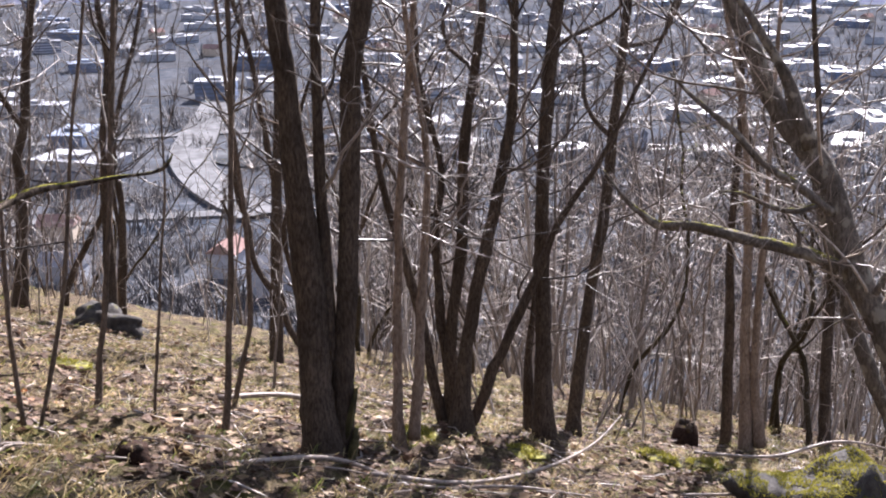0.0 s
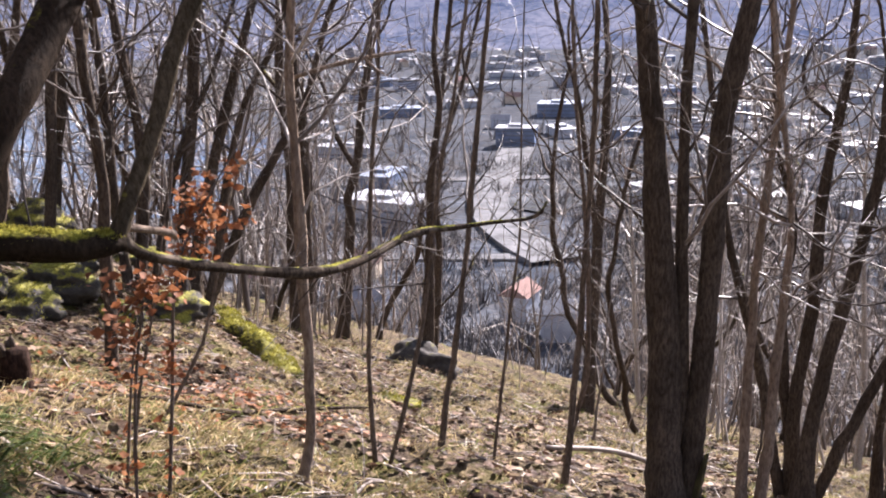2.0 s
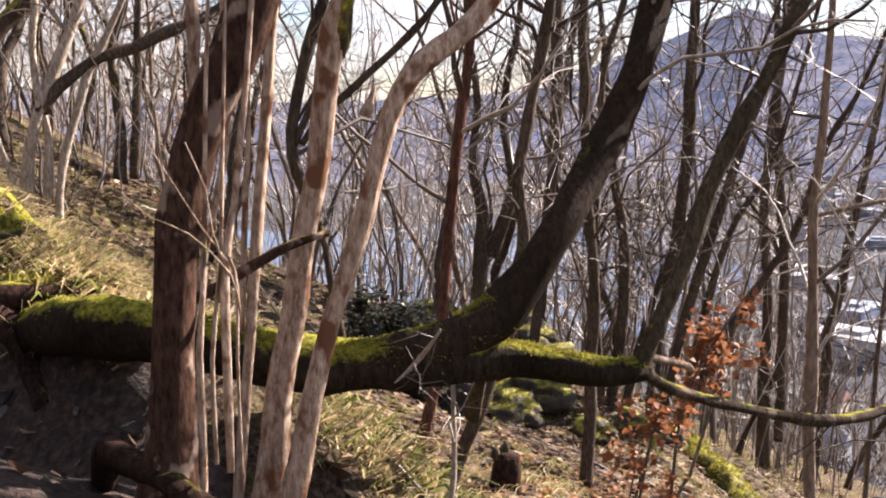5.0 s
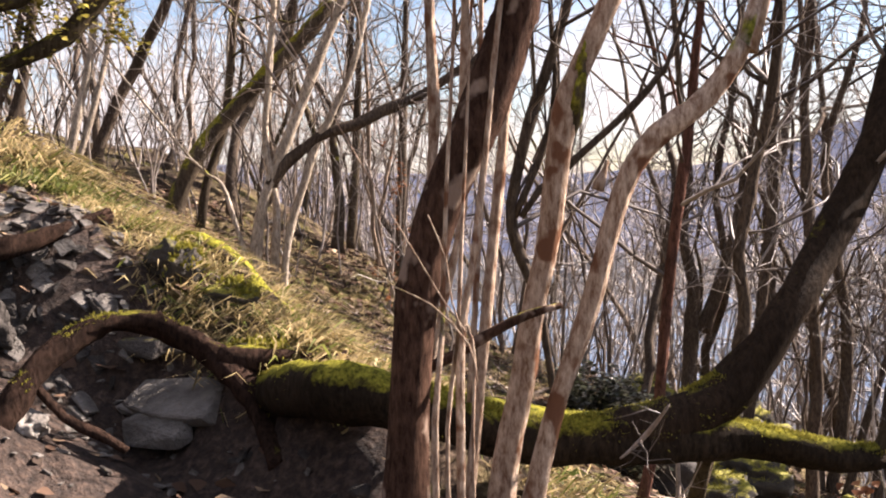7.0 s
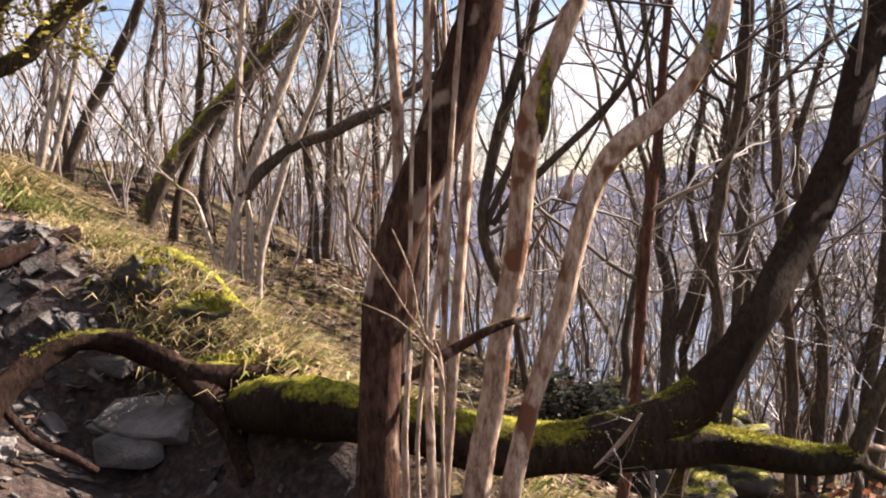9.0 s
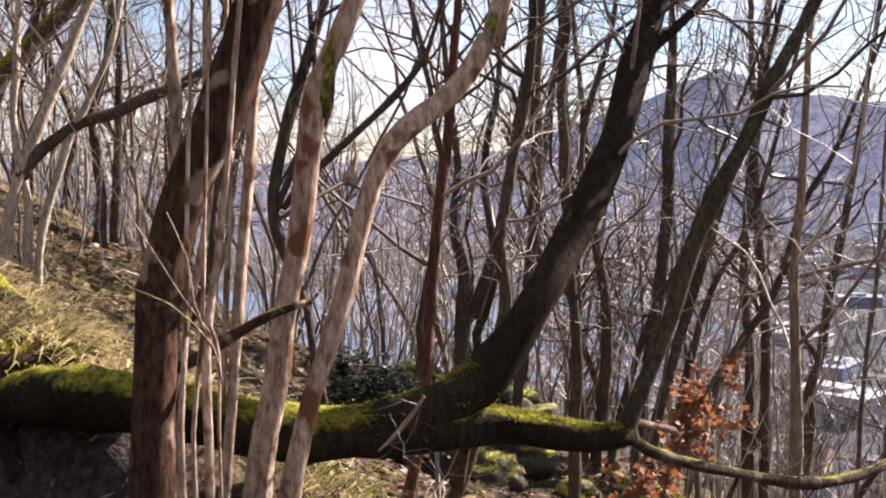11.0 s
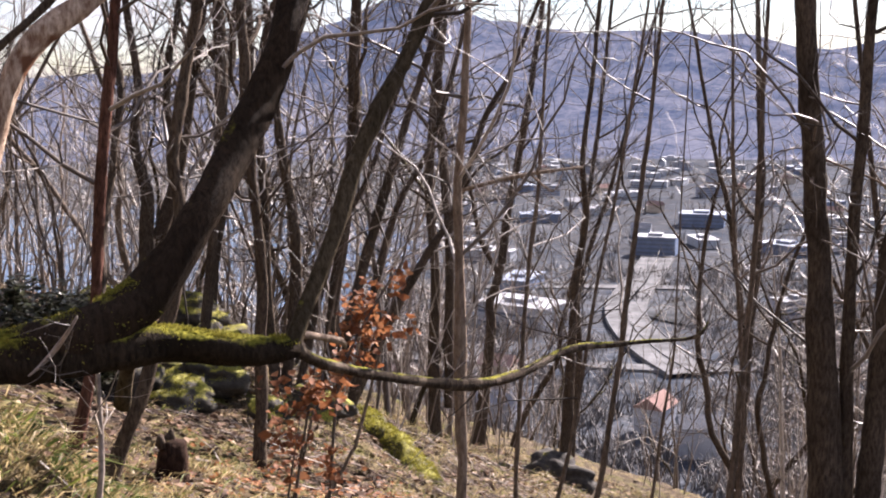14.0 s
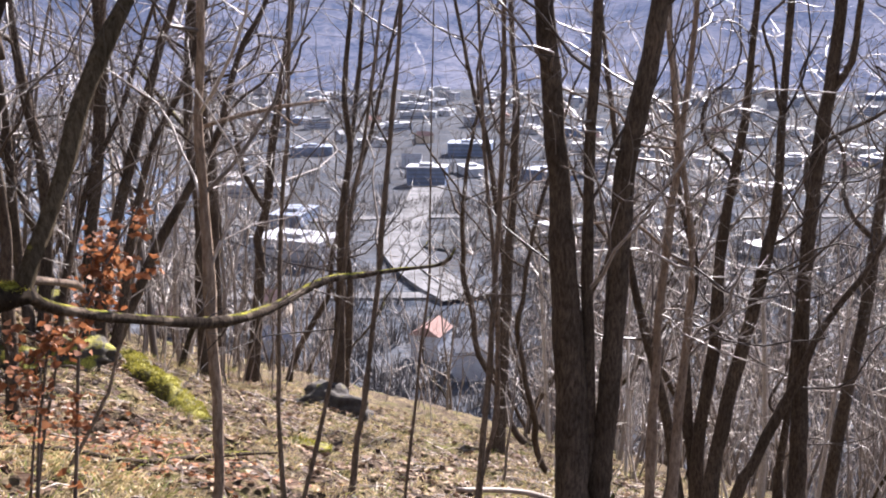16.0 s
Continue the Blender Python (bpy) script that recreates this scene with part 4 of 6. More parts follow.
grow_tree("sapling", "thin sapling with a kink near its foot", SAP, [
    [(-2.33, 10.83, -5.33, 0.037), (-2.18, 10.85, -4.67, 0.034), (-2.06, 10.87, -4.09, 0.034), (-2.05, 10.87, -3.15, 0.030), (-2.12, 10.86, -2.26, 0.027), (-2.18, 10.85, -1.68, 0.024), (-2.22, 10.85, -0.91, 0.021), (-2.28, 10.84, 0.59, 0.016), (-2.35, 10.83, 2.09, 0.011)],
], 0.5)
grow_tree("sapling", "thin crooked brown sapling", SAP, [
    [(-3.94, 5.34, -2.84, 0.015), (-3.88, 5.38, -2.36, 0.012), (-3.82, 5.42, -2.07, 0.011), (-3.77, 5.45, -1.81, 0.008), (-3.52, 5.62, -0.34, 0.006), (-3.28, 5.78, 1.13, 0.004)],
], 0.5)
grow_tree("sapling", "small leaning sapling with a bare stem", SAP, [
    [(-4.49, 6.47, -3.17, 0.020), (-4.33, 6.57, -2.87, 0.018), (-4.19, 6.66, -2.56, 0.017), (-4.11, 6.71, -2.29, 0.013), (-3.68, 6.98, -0.35, 0.006)],
], 0.5)
grow_tree("tree", "crooked dark tree at the edge of the slope", DARK, [
    [(-10.11, 24.34, -9.07, 0.199), (-10.05, 24.36, -8.56, 0.181), (-9.90, 24.42, -7.26, 0.143), (-9.78, 24.47, -5.85, 0.117), (-9.81, 24.46, -5.29, 0.105), (-9.59, 24.55, -4.48, 0.104), (-9.38, 24.63, -2.88, 0.097), (-9.10, 24.74, -1.33, 0.084), (-8.94, 24.81, -0.14, 0.075), (-8.78, 24.87, 1.05, 0.067), (-8.62, 24.93, 2.24, 0.059), (-8.46, 25.00, 3.42, 0.053), (-8.30, 25.06, 4.61, 0.047)],
    [(-9.60, 24.54, -4.61, 0.070), (-10.05, 24.37, -3.66, 0.057), (-10.24, 24.30, -2.60, 0.045), (-10.66, 24.14, -1.57, 0.033), (-11.04, 24.00, -0.30, 0.027), (-11.42, 23.86, 0.97, 0.022), (-11.81, 23.71, 2.24, 0.018)],
], 1.6)
grow_tree("tree", "twin-stemmed dark tree on the crest", DARK, [
    [(-8.25, 26.05, -10.05, 0.125), (-8.16, 26.08, -8.85, 0.114), (-8.01, 26.12, -7.03, 0.081), (-8.10, 26.09, -4.98, 0.067), (-7.93, 26.14, -3.43, 0.060), (-7.68, 26.22, -1.38, 0.053), (-7.57, 26.25, -0.19, 0.047), (-7.46, 26.28, 1.01, 0.042), (-7.36, 26.31, 2.20, 0.037), (-7.25, 26.34, 3.40, 0.033), (-7.14, 26.38, 4.59, 0.030)],
    [(-8.11, 26.09, -8.70, 0.089), (-8.04, 26.11, -8.09, 0.063), (-8.19, 26.06, -5.99, 0.055), (-7.81, 26.18, -4.13, 0.061), (-7.38, 26.30, -2.74, 0.048), (-7.10, 26.39, -1.52, 0.041), (-6.82, 26.47, -0.31, 0.036), (-6.54, 26.55, 0.91, 0.031), (-6.26, 26.63, 2.12, 0.026)],
], 1.6)
grow_tree("tree", "dark tree standing before the valley", DARK, [
    [(-3.33, 19.98, -8.60, 0.136), (-3.26, 19.99, -7.06, 0.123), (-3.20, 20.00, -5.80, 0.112), (-3.15, 20.01, -4.69, 0.092), (-3.05, 20.02, -3.08, 0.081), (-3.02, 20.03, -1.63, 0.062), (-3.08, 20.02, -0.74, 0.052), (-3.15, 20.01, 0.46, 0.047), (-3.21, 20.00, 1.66, 0.041), (-3.28, 19.99, 2.86, 0.037), (-3.34, 19.98, 4.06, 0.033), (-3.41, 19.97, 5.25, 0.029)],
    [(-3.19, 20.00, -6.03, 0.066), (-3.14, 20.01, -5.24, 0.065), (-3.35, 19.98, -3.71, 0.054), (-3.57, 19.95, -2.25, 0.045), (-3.88, 19.91, -1.04, 0.035), (-4.12, 19.88, 0.19, 0.030), (-4.36, 19.84, 1.42, 0.026), (-4.59, 19.81, 2.64, 0.022), (-4.83, 19.78, 3.87, 0.019)],
], 1.2)
grow_tree("tree", "red-brown slender trunk standing behind the fallen log", RED, [
    [(-5.70, 5.46, -2.70, 0.054), (-5.63, 5.52, -2.35, 0.049), (-5.55, 5.59, -1.95, 0.042), (-5.50, 5.64, -1.49, 0.040), (-5.47, 5.67, -0.96, 0.038), (-5.42, 5.71, -0.30, 0.036), (-5.37, 5.76, 0.23, 0.033), (-5.33, 5.80, 0.65, 0.029), (-5.23, 5.89, 1.97, 0.024), (-5.14, 5.98, 3.30, 0.019), (-5.04, 6.07, 4.63, 0.016)],
], 1.0)
grow_tree("tree", "dark trunk standing behind the fallen tree, bowed at the foot", DARK, [
    [(-5.78, 5.92, -2.88, 0.058), (-5.68, 6.02, -2.53, 0.052), (-5.57, 6.10, -2.20, 0.049), (-5.47, 6.19, -1.80, 0.048), (-5.36, 6.28, -1.48, 0.048), (-5.32, 6.32, -0.99, 0.046), (-5.34, 6.30, -0.48, 0.044), (-5.26, 6.37, 0.02, 0.040), (-5.20, 6.42, 0.35, 0.036), (-5.15, 6.46, 0.83, 0.033), (-5.05, 6.54, 2.16, 0.027), (-4.95, 6.63, 3.49, 0.022), (-4.86, 6.71, 4.81, 0.018)],
], 1.0)
grow_tree("tree", "dark stem with a wavy trunk behind the log", DARK, [
    [(-11.20, 14.88, -4.15, 0.127), (-11.19, 14.89, -3.92, 0.115), (-11.12, 14.94, -2.91, 0.098), (-10.94, 15.07, -1.69, 0.088), (-10.98, 15.04, -0.58, 0.079), (-10.81, 15.16, 0.41, 0.071), (-10.64, 15.28, 1.73, 0.058), (-10.46, 15.41, 3.04, 0.047), (-10.29, 15.53, 4.36, 0.039)],
], 1.2)
grow_tree("tree", "slim dark stem beside the beech shoots", DARK, [
    [(-9.51, 14.21, -5.23, 0.092), (-9.56, 14.18, -3.94, 0.076), (-9.60, 14.16, -2.69, 0.075), (-9.60, 14.15, -1.56, 0.066), (-9.64, 14.13, -0.79, 0.066), (-9.70, 14.09, 0.54, 0.054), (-9.75, 14.06, 1.87, 0.044), (-9.81, 14.02, 3.20, 0.036)],
    [(-9.43, 14.26, -5.05, 0.100), (-9.27, 14.36, -3.59, 0.091), (-9.22, 14.39, -2.26, 0.082), (-9.36, 14.30, -0.97, 0.073), (-9.41, 14.27, -0.46, 0.058), (-9.50, 14.22, 0.87, 0.048), (-9.60, 14.16, 2.20, 0.039), (-9.69, 14.10, 3.52, 0.032)],
], 1.2)
grow_tree("tree", "clump of dark leaning stems on the slope", DARK, [
    [(-8.74, 14.66, -5.35, 0.131), (-8.65, 14.71, -4.33, 0.099), (-8.41, 14.85, -3.16, 0.083), (-8.02, 15.06, -1.67, 0.074), (-7.65, 15.27, -0.32, 0.058), (-7.32, 15.45, 0.75, 0.050), (-7.03, 15.61, 2.04, 0.041), (-6.73, 15.77, 3.33, 0.034), (-6.44, 15.94, 4.62, 0.027)],
    [(-8.90, 14.58, -5.25, 0.116), (-8.80, 14.63, -3.96, 0.084), (-8.64, 14.72, -2.71, 0.090), (-8.46, 14.83, -1.15, 0.096), (-8.39, 14.87, 0.52, 0.087), (-8.34, 14.89, 1.85, 0.071), (-8.30, 14.91, 3.18, 0.058), (-8.26, 14.94, 4.51, 0.047)],
    [(-8.66, 14.71, -5.35, 0.100), (-8.26, 14.93, -4.33, 0.084), (-7.83, 15.16, -3.34, 0.076), (-7.41, 15.39, -2.55, 0.060), (-7.04, 15.59, -1.86, 0.052), (-6.68, 15.79, -0.59, 0.044), (-6.32, 15.99, 0.16, 0.036), (-5.88, 16.23, 1.40, 0.030), (-5.45, 16.46, 2.63, 0.024), (-5.01, 16.70, 3.87, 0.020)],
    [(-8.58, 14.75, -5.26, 0.085), (-8.34, 14.88, -4.15, 0.069), (-8.16, 14.98, -3.07, 0.060), (-7.87, 15.14, -1.93, 0.052), (-7.42, 15.38, -1.00, 0.044), (-7.12, 15.54, 0.00, 0.036), (-6.84, 15.69, 1.30, 0.030), (-6.56, 15.84, 2.59, 0.024), (-6.28, 15.99, 3.89, 0.020)],
    [(-9.28, 14.35, -5.05, 0.077), (-9.10, 14.46, -4.14, 0.069), (-8.91, 14.57, -3.24, 0.053), (-8.64, 14.74, -2.27, 0.045), (-8.26, 14.97, -1.41, 0.037), (-7.86, 15.21, -0.16, 0.030), (-7.46, 15.45, 1.08, 0.025), (-7.07, 15.69, 2.33, 0.020)],
], 1.3)
grow_tree("tree", "twin dark trunks rising from the crest", DARK, [
    [(-9.53, 20.40, -7.61, 0.158), (-9.53, 20.40, -7.06, 0.144), (-9.54, 20.40, -5.28, 0.111), (-9.51, 20.41, -3.85, 0.100), (-9.61, 20.37, -2.11, 0.088), (-9.51, 20.41, -0.42, 0.082), (-9.36, 20.47, 0.89, 0.086), (-9.26, 20.52, 2.13, 0.074), (-9.16, 20.56, 3.38, 0.064), (-9.06, 20.61, 4.62, 0.055), (-8.95, 20.65, 5.87, 0.048)],
    [(-9.26, 20.52, -6.74, 0.102), (-9.25, 20.52, -4.80, 0.095), (-9.23, 20.53, -3.26, 0.094), (-9.35, 20.48, -1.54, 0.088), (-9.41, 20.45, 0.02, 0.077), (-9.45, 20.44, 1.26, 0.066), (-9.48, 20.42, 2.51, 0.057), (-9.52, 20.41, 3.76, 0.049), (-9.56, 20.39, 5.01, 0.043)],
], 1.3)
grow_tree("tree", "slender dark tree with small knots", DARK, [
    [(-6.96, 21.33, -8.47, 0.133), (-6.90, 21.35, -6.89, 0.120), (-6.84, 21.37, -5.21, 0.089), (-6.77, 21.39, -4.04, 0.078), (-6.60, 21.44, -2.66, 0.068), (-6.68, 21.41, -1.55, 0.057), (-6.53, 21.46, -0.02, 0.047), (-6.43, 21.49, 1.22, 0.041), (-6.33, 21.52, 2.47, 0.035), (-6.24, 21.54, 3.71, 0.030), (-6.14, 21.57, 4.96, 0.026)],
], 1.4)
grow_tree("tree", "thick dark tree trunk with peeling scarred bark beside the path", BIGDARK, [
    [(-3.59, 2.00, -1.42, 0.105), (-3.56, 2.04, -1.06, 0.090), (-3.55, 2.05, -0.90, 0.076), (-3.55, 2.06, -0.65, 0.067), (-3.53, 2.08, -0.41, 0.065), (-3.51, 2.11, -0.20, 0.069), (-3.47, 2.16, -0.01, 0.068), (-3.42, 2.23, 0.17, 0.069), (-3.38, 2.29, 0.34, 0.072), (-3.35, 2.34, 0.52, 0.071), (-3.31, 2.39, 0.74, 0.066), (-3.14, 2.62, 2.21, 0.048), (-2.97, 2.86, 3.68, 0.03)],
    [(-3.61, 2.14, -0.58, 0.020), (-3.52, 2.26, -0.51, 0.019), (-3.46, 2.34, -0.45, 0.017), (-3.40, 2.43, -0.40, 0.016), (-3.33, 2.52, -0.37, 0.010)],
], 0.0)
grow_tree("tree", "pale smooth trunk with a patch of moss high up", PALELIT, [
    [(-3.78, 2.57, -1.62, 0.066), (-3.75, 2.61, -1.31, 0.059), (-3.73, 2.63, -1.10, 0.052), (-3.70, 2.67, -0.77, 0.045), (-3.67, 2.70, -0.51, 0.044), (-3.64, 2.74, -0.24, 0.043), (-3.61, 2.77, 0.03, 0.043), (-3.58, 2.81, 0.27, 0.046), (-3.55, 2.84, 0.42, 0.040), (-3.48, 2.92, 0.65, 0.038), (-3.43, 2.98, 0.92, 0.032), (-3.13, 3.33, 2.87, 0.015)],
], 0.0)
grow_tree("tree", "pale trunk bent at an elbow", PALELIT, [
    [(-3.65, 2.49, -1.73, 0.051), (-3.60, 2.55, -1.34, 0.046), (-3.57, 2.58, -1.10, 0.039), (-3.52, 2.64, -0.82, 0.035), (-3.47, 2.70, -0.59, 0.035), (-3.41, 2.76, -0.35, 0.037), (-3.37, 2.81, -0.12, 0.037), (-3.33, 2.865, 0.07, 0.038), (-3.272, 2.925, 0.18, 0.041), (-3.19, 3.005, 0.26, 0.036), (-3.13, 3.085, 0.36, 0.036), (-3.08, 3.135, 0.48, 0.033), (-3.04, 3.19, 0.67, 0.030), (-2.76, 3.49, 2.61, 0.013)],
    [(-3.39, 2.76, 0.00, 0.021), (-3.38, 2.78, 0.05, 0.013), (-3.37, 2.79, 0.10, 0.006)],
], 0.0)
grow_tree("sapling", "pale straight pole growing beside the thick trunk", PALELIT, [
    [(-3.88, 2.53, -1.55, 0.023), (-3.83, 2.59, -0.82, 0.021), (-3.81, 2.61, -0.53, 0.022), (-3.79, 2.63, -0.26, 0.021), (-3.77, 2.66, 0.04, 0.020), (-3.76, 2.68, 0.27, 0.019), (-3.74, 2.70, 0.55, 0.017), (-3.69, 2.76, 1.79, 0.013), (-3.63, 2.82, 3.04, 0.009)],
    [(-3.85, 2.57, -0.77, 0.013), (-3.83, 2.58, -0.51, 0.012), (-3.82, 2.60, -0.22, 0.010), (-3.81, 2.61, 0.04, 0.008), (-3.80, 2.62, 1.29, 0.006), (-3.79, 2.64, 2.54, 0.005)],
], 0.0)
grow_tree("sapling", "bundle of thin pale shoots rising from the tree foot", PALELIT, [
    [(-3.43, 2.05, -1.51, 0.011), (-3.42, 2.06, -1.01, 0.011), (-3.42, 2.06, -0.70, 0.009), (-3.40, 2.08, -0.43, 0.008), (-3.40, 2.09, -0.23, 0.007), (-3.33, 2.18, 1.77, 0.003)],
    [(-3.36, 2.06, -1.02, 0.007), (-3.36, 2.06, -0.71, 0.007), (-3.34, 2.08, -0.46, 0.007), (-3.33, 2.09, -0.26, 0.006), (-3.26, 2.19, 1.74, 0.002)],
    [(-3.41, 2.15, -1.08, 0.012), (-3.41, 2.15, -0.79, 0.015), (-3.41, 2.15, -0.47, 0.015), (-3.39, 2.18, -0.27, 0.012), (-3.37, 2.21, -0.03, 0.010), (-3.22, 2.40, 1.95, 0.004)],
    [(-3.37, 1.79, -0.19, 0.002), (-3.33, 1.85, -0.26, 0.002), (-3.27, 1.93, -0.31, 0.002), (-3.21, 2.02, -0.43, 0.003), (-3.20, 2.04, -0.54, 0.003)],
    [(-3.24, 2.04, -0.44, 0.003), (-3.27, 2.01, -0.31, 0.003), (-3.28, 2.00, -0.19, 0.002), (-3.31, 1.96, -0.06, 0.002)],
    [(-3.23, 2.05, -1.03, 0.005), (-3.23, 2.05, -0.68, 0.005), (-3.23, 2.06, -0.48, 0.005), (-3.24, 2.04, -0.38, 0.004), (-3.29, 1.99, -0.30, 0.002), (-3.76, 1.41, 1.01, 0.002)],
], 0.0)
grow_tree("sapling", "two pale upright stems rising behind the thick trunk", PALELIT, [
    [(-3.77, 2.17, -1.47, 0.016), (-3.75, 2.20, -1.08, 0.015), (-3.74, 2.22, -0.70, 0.014), (-3.71, 2.25, -0.36, 0.014), (-3.70, 2.27, -0.14, 0.014), (-3.69, 2.28, 0.04, 0.017), (-3.69, 2.29, 0.22, 0.018), (-3.69, 2.29, 0.47, 0.017), (-3.69, 2.28, 1.72, 0.012), (-3.70, 2.27, 2.97, 0.009)],
    [(-3.71, 2.25, -0.70, 0.010), (-3.68, 2.30, -0.42, 0.011), (-3.64, 2.35, -0.15, 0.013), (-3.63, 2.37, 0.04, 0.015), (-3.63, 2.37, 0.29, 0.016), (-3.62, 2.38, 0.50, 0.014), (-3.59, 2.42, 1.75, 0.010), (-3.56, 2.46, 3.00, 0.007)],
], 0.0)
grow_tree("tree", "mossy crooked tree leaning over the bank", MOSSBARK, [
    [(-11.73, 5.14, -0.59, 0.116), (-11.70, 5.21, -0.11, 0.094), (-11.59, 5.44, 0.41, 0.089), (-11.44, 5.75, 0.83, 0.090), (-11.25, 6.15, 1.29, 0.096), (-11.07, 6.53, 1.72, 0.091), (-10.93, 6.82, 2.16, 0.081), (-10.69, 7.35, 3.26, 0.070), (-10.44, 7.88, 4.37, 0.060), (-10.19, 8.40, 5.47, 0.052), (-9.94, 8.93, 6.58, 0.045)],
    [(-11.68, 5.46, -0.42, 0.053), (-11.64, 5.56, 0.13, 0.048), (-11.56, 5.71, 0.62, 0.043), (-11.51, 5.81, 1.42, 0.037), (-11.43, 5.96, 2.91, 0.027), (-11.36, 6.10, 4.40, 0.020)],
], 1.2)
grow_tree("tree", "clump of pale mossy coppice stems", PALEMOSS, [
    [(-10.47, 5.40, -1.03, 0.081), (-10.46, 5.42, -0.85, 0.073), (-10.42, 5.48, -0.29, 0.054), (-10.35, 5.62, 0.16, 0.059), (-10.24, 5.80, 0.67, 0.054), (-10.10, 6.07, 1.40, 0.049), (-9.98, 6.28, 1.96, 0.044), (-9.78, 6.63, 3.24, 0.036), (-9.58, 6.98, 4.51, 0.029), (-9.38, 7.33, 5.78, 0.024)],
    [(-10.32, 5.65, -1.18, 0.039), (-10.28, 5.72, -0.52, 0.034), (-10.22, 5.83, -0.07, 0.039), (-10.13, 5.99, 0.44, 0.044), (-9.97, 6.24, 1.00, 0.034), (-9.88, 6.40, 1.62, 0.029), (-9.73, 6.65, 2.92, 0.024), (-9.58, 6.90, 4.23, 0.020), (-9.43, 7.16, 5.53, 0.016)],
    [(-10.36, 5.59, -0.86, 0.049), (-10.34, 5.62, -0.18, 0.039), (-10.39, 5.55, 0.39, 0.034), (-10.36, 5.59, 1.12, 0.034), (-10.32, 5.66, 1.96, 0.029), (-10.27, 5.75, 3.29, 0.024), (-10.22, 5.83, 4.62, 0.019), (-10.17, 5.91, 5.95, 0.016)],
    [(-10.49, 5.37, -0.79, 0.034), (-10.56, 5.24, -0.22, 0.024), (-10.61, 5.15, 0.06, 0.019), (-10.74, 4.92, 0.29, 0.014), (-11.19, 4.12, 1.48, 0.010), (-11.63, 3.32, 2.67, 0.008)],
], 1.3)
grow_tree("tree", "mossy straight tree on the bank", MOSSBARK, [
    [(-14.60, 9.18, -1.04, 0.089), (-14.57, 9.23, -0.31, 0.074), (-14.59, 9.19, 0.37, 0.066), (-14.61, 9.17, 0.89, 0.059), (-14.49, 9.34, 1.56, 0.051), (-14.43, 9.44, 2.58, 0.044), (-14.37, 9.52, 3.82, 0.038), (-14.31, 9.61, 5.07, 0.033), (-14.26, 9.69, 6.31, 0.028), (-14.20, 9.78, 7.56, 0.024)],
    [(-14.48, 9.36, -0.96, 0.074), (-14.44, 9.41, -0.15, 0.066), (-14.41, 9.47, 0.79, 0.059), (-14.38, 9.51, 2.07, 0.044), (-14.35, 9.54, 3.40, 0.036), (-14.33, 9.57, 4.73, 0.029), (-14.31, 9.60, 6.07, 0.024)],
], 1.2)
grow_tree("tree", "arching dark bough reaching over the slope", DARK, [
    [(-10.37, 5.58, 0.02, 0.049), (-10.30, 5.69, 0.22, 0.054), (-10.22, 5.84, 0.36, 0.054), (-10.07, 6.09, 0.55, 0.054), (-9.92, 6.34, 0.63, 0.059), (-9.75, 6.64, 0.80, 0.059), (-9.57, 6.94, 0.94, 0.050), (-9.39, 7.25, 1.19, 0.040), (-9.24, 7.51, 1.42, 0.030), (-8.58, 8.62, 2.95, 0.013)],
], 0.8)
grow_tree("tree", "dark trunk beyond the bank", DARK, [
    [(-15.26, 10.85, -1.82, 0.089), (-15.23, 10.88, -0.74, 0.081), (-15.20, 10.92, 0.19, 0.073), (-15.18, 10.95, 1.31, 0.064), (-15.14, 11.00, 2.61, 0.048), (-15.11, 11.03, 3.94, 0.039), (-15.09, 11.07, 5.27, 0.032), (-15.06, 11.11, 6.60, 0.026)],
], 1.2)
grow_tree("tree", "pair of pale stems at the top of the bank", PALEMOSS, [
    [(-12.16, 4.11, 0.04, 0.056), (-12.13, 4.19, 0.34, 0.051), (-12.09, 4.31, 0.81, 0.046), (-12.04, 4.44, 1.40, 0.041), (-12.00, 4.54, 2.11, 0.036), (-11.95, 4.69, 3.43, 0.029), (-11.89, 4.83, 4.76, 0.024), (-11.84, 4.98, 6.08, 0.019)],
    [(-12.10, 4.26, 0.22, 0.041), (-12.05, 4.41, 0.69, 0.036), (-11.99, 4.57, 1.34, 0.031), (-11.94, 4.70, 2.11, 0.026), (-11.87, 4.87, 3.44, 0.021), (-11.81, 5.04, 4.76, 0.017), (-11.74, 5.22, 6.08, 0.014)],
], 0.8)
grow_tree("tree", "dark trunks at the top of the bank", DARK, [
    [(-14.23, 4.22, 0.57, 0.076), (-14.18, 4.39, 1.07, 0.070), (-14.13, 4.53, 1.75, 0.065), (-14.11, 4.60, 2.43, 0.059), (-14.08, 4.70, 3.76, 0.048), (-14.05, 4.81, 5.09, 0.039), (-14.02, 4.91, 6.42, 0.032)],
    [(-14.29, 4.04, 0.60, 0.058), (-14.23, 4.24, 1.28, 0.052), (-14.16, 4.46, 2.02, 0.041), (-14.08, 4.73, 3.32, 0.033), (-14.00, 5.00, 4.63, 0.027), (-13.92, 5.28, 5.93, 0.022)],
], 0.8)
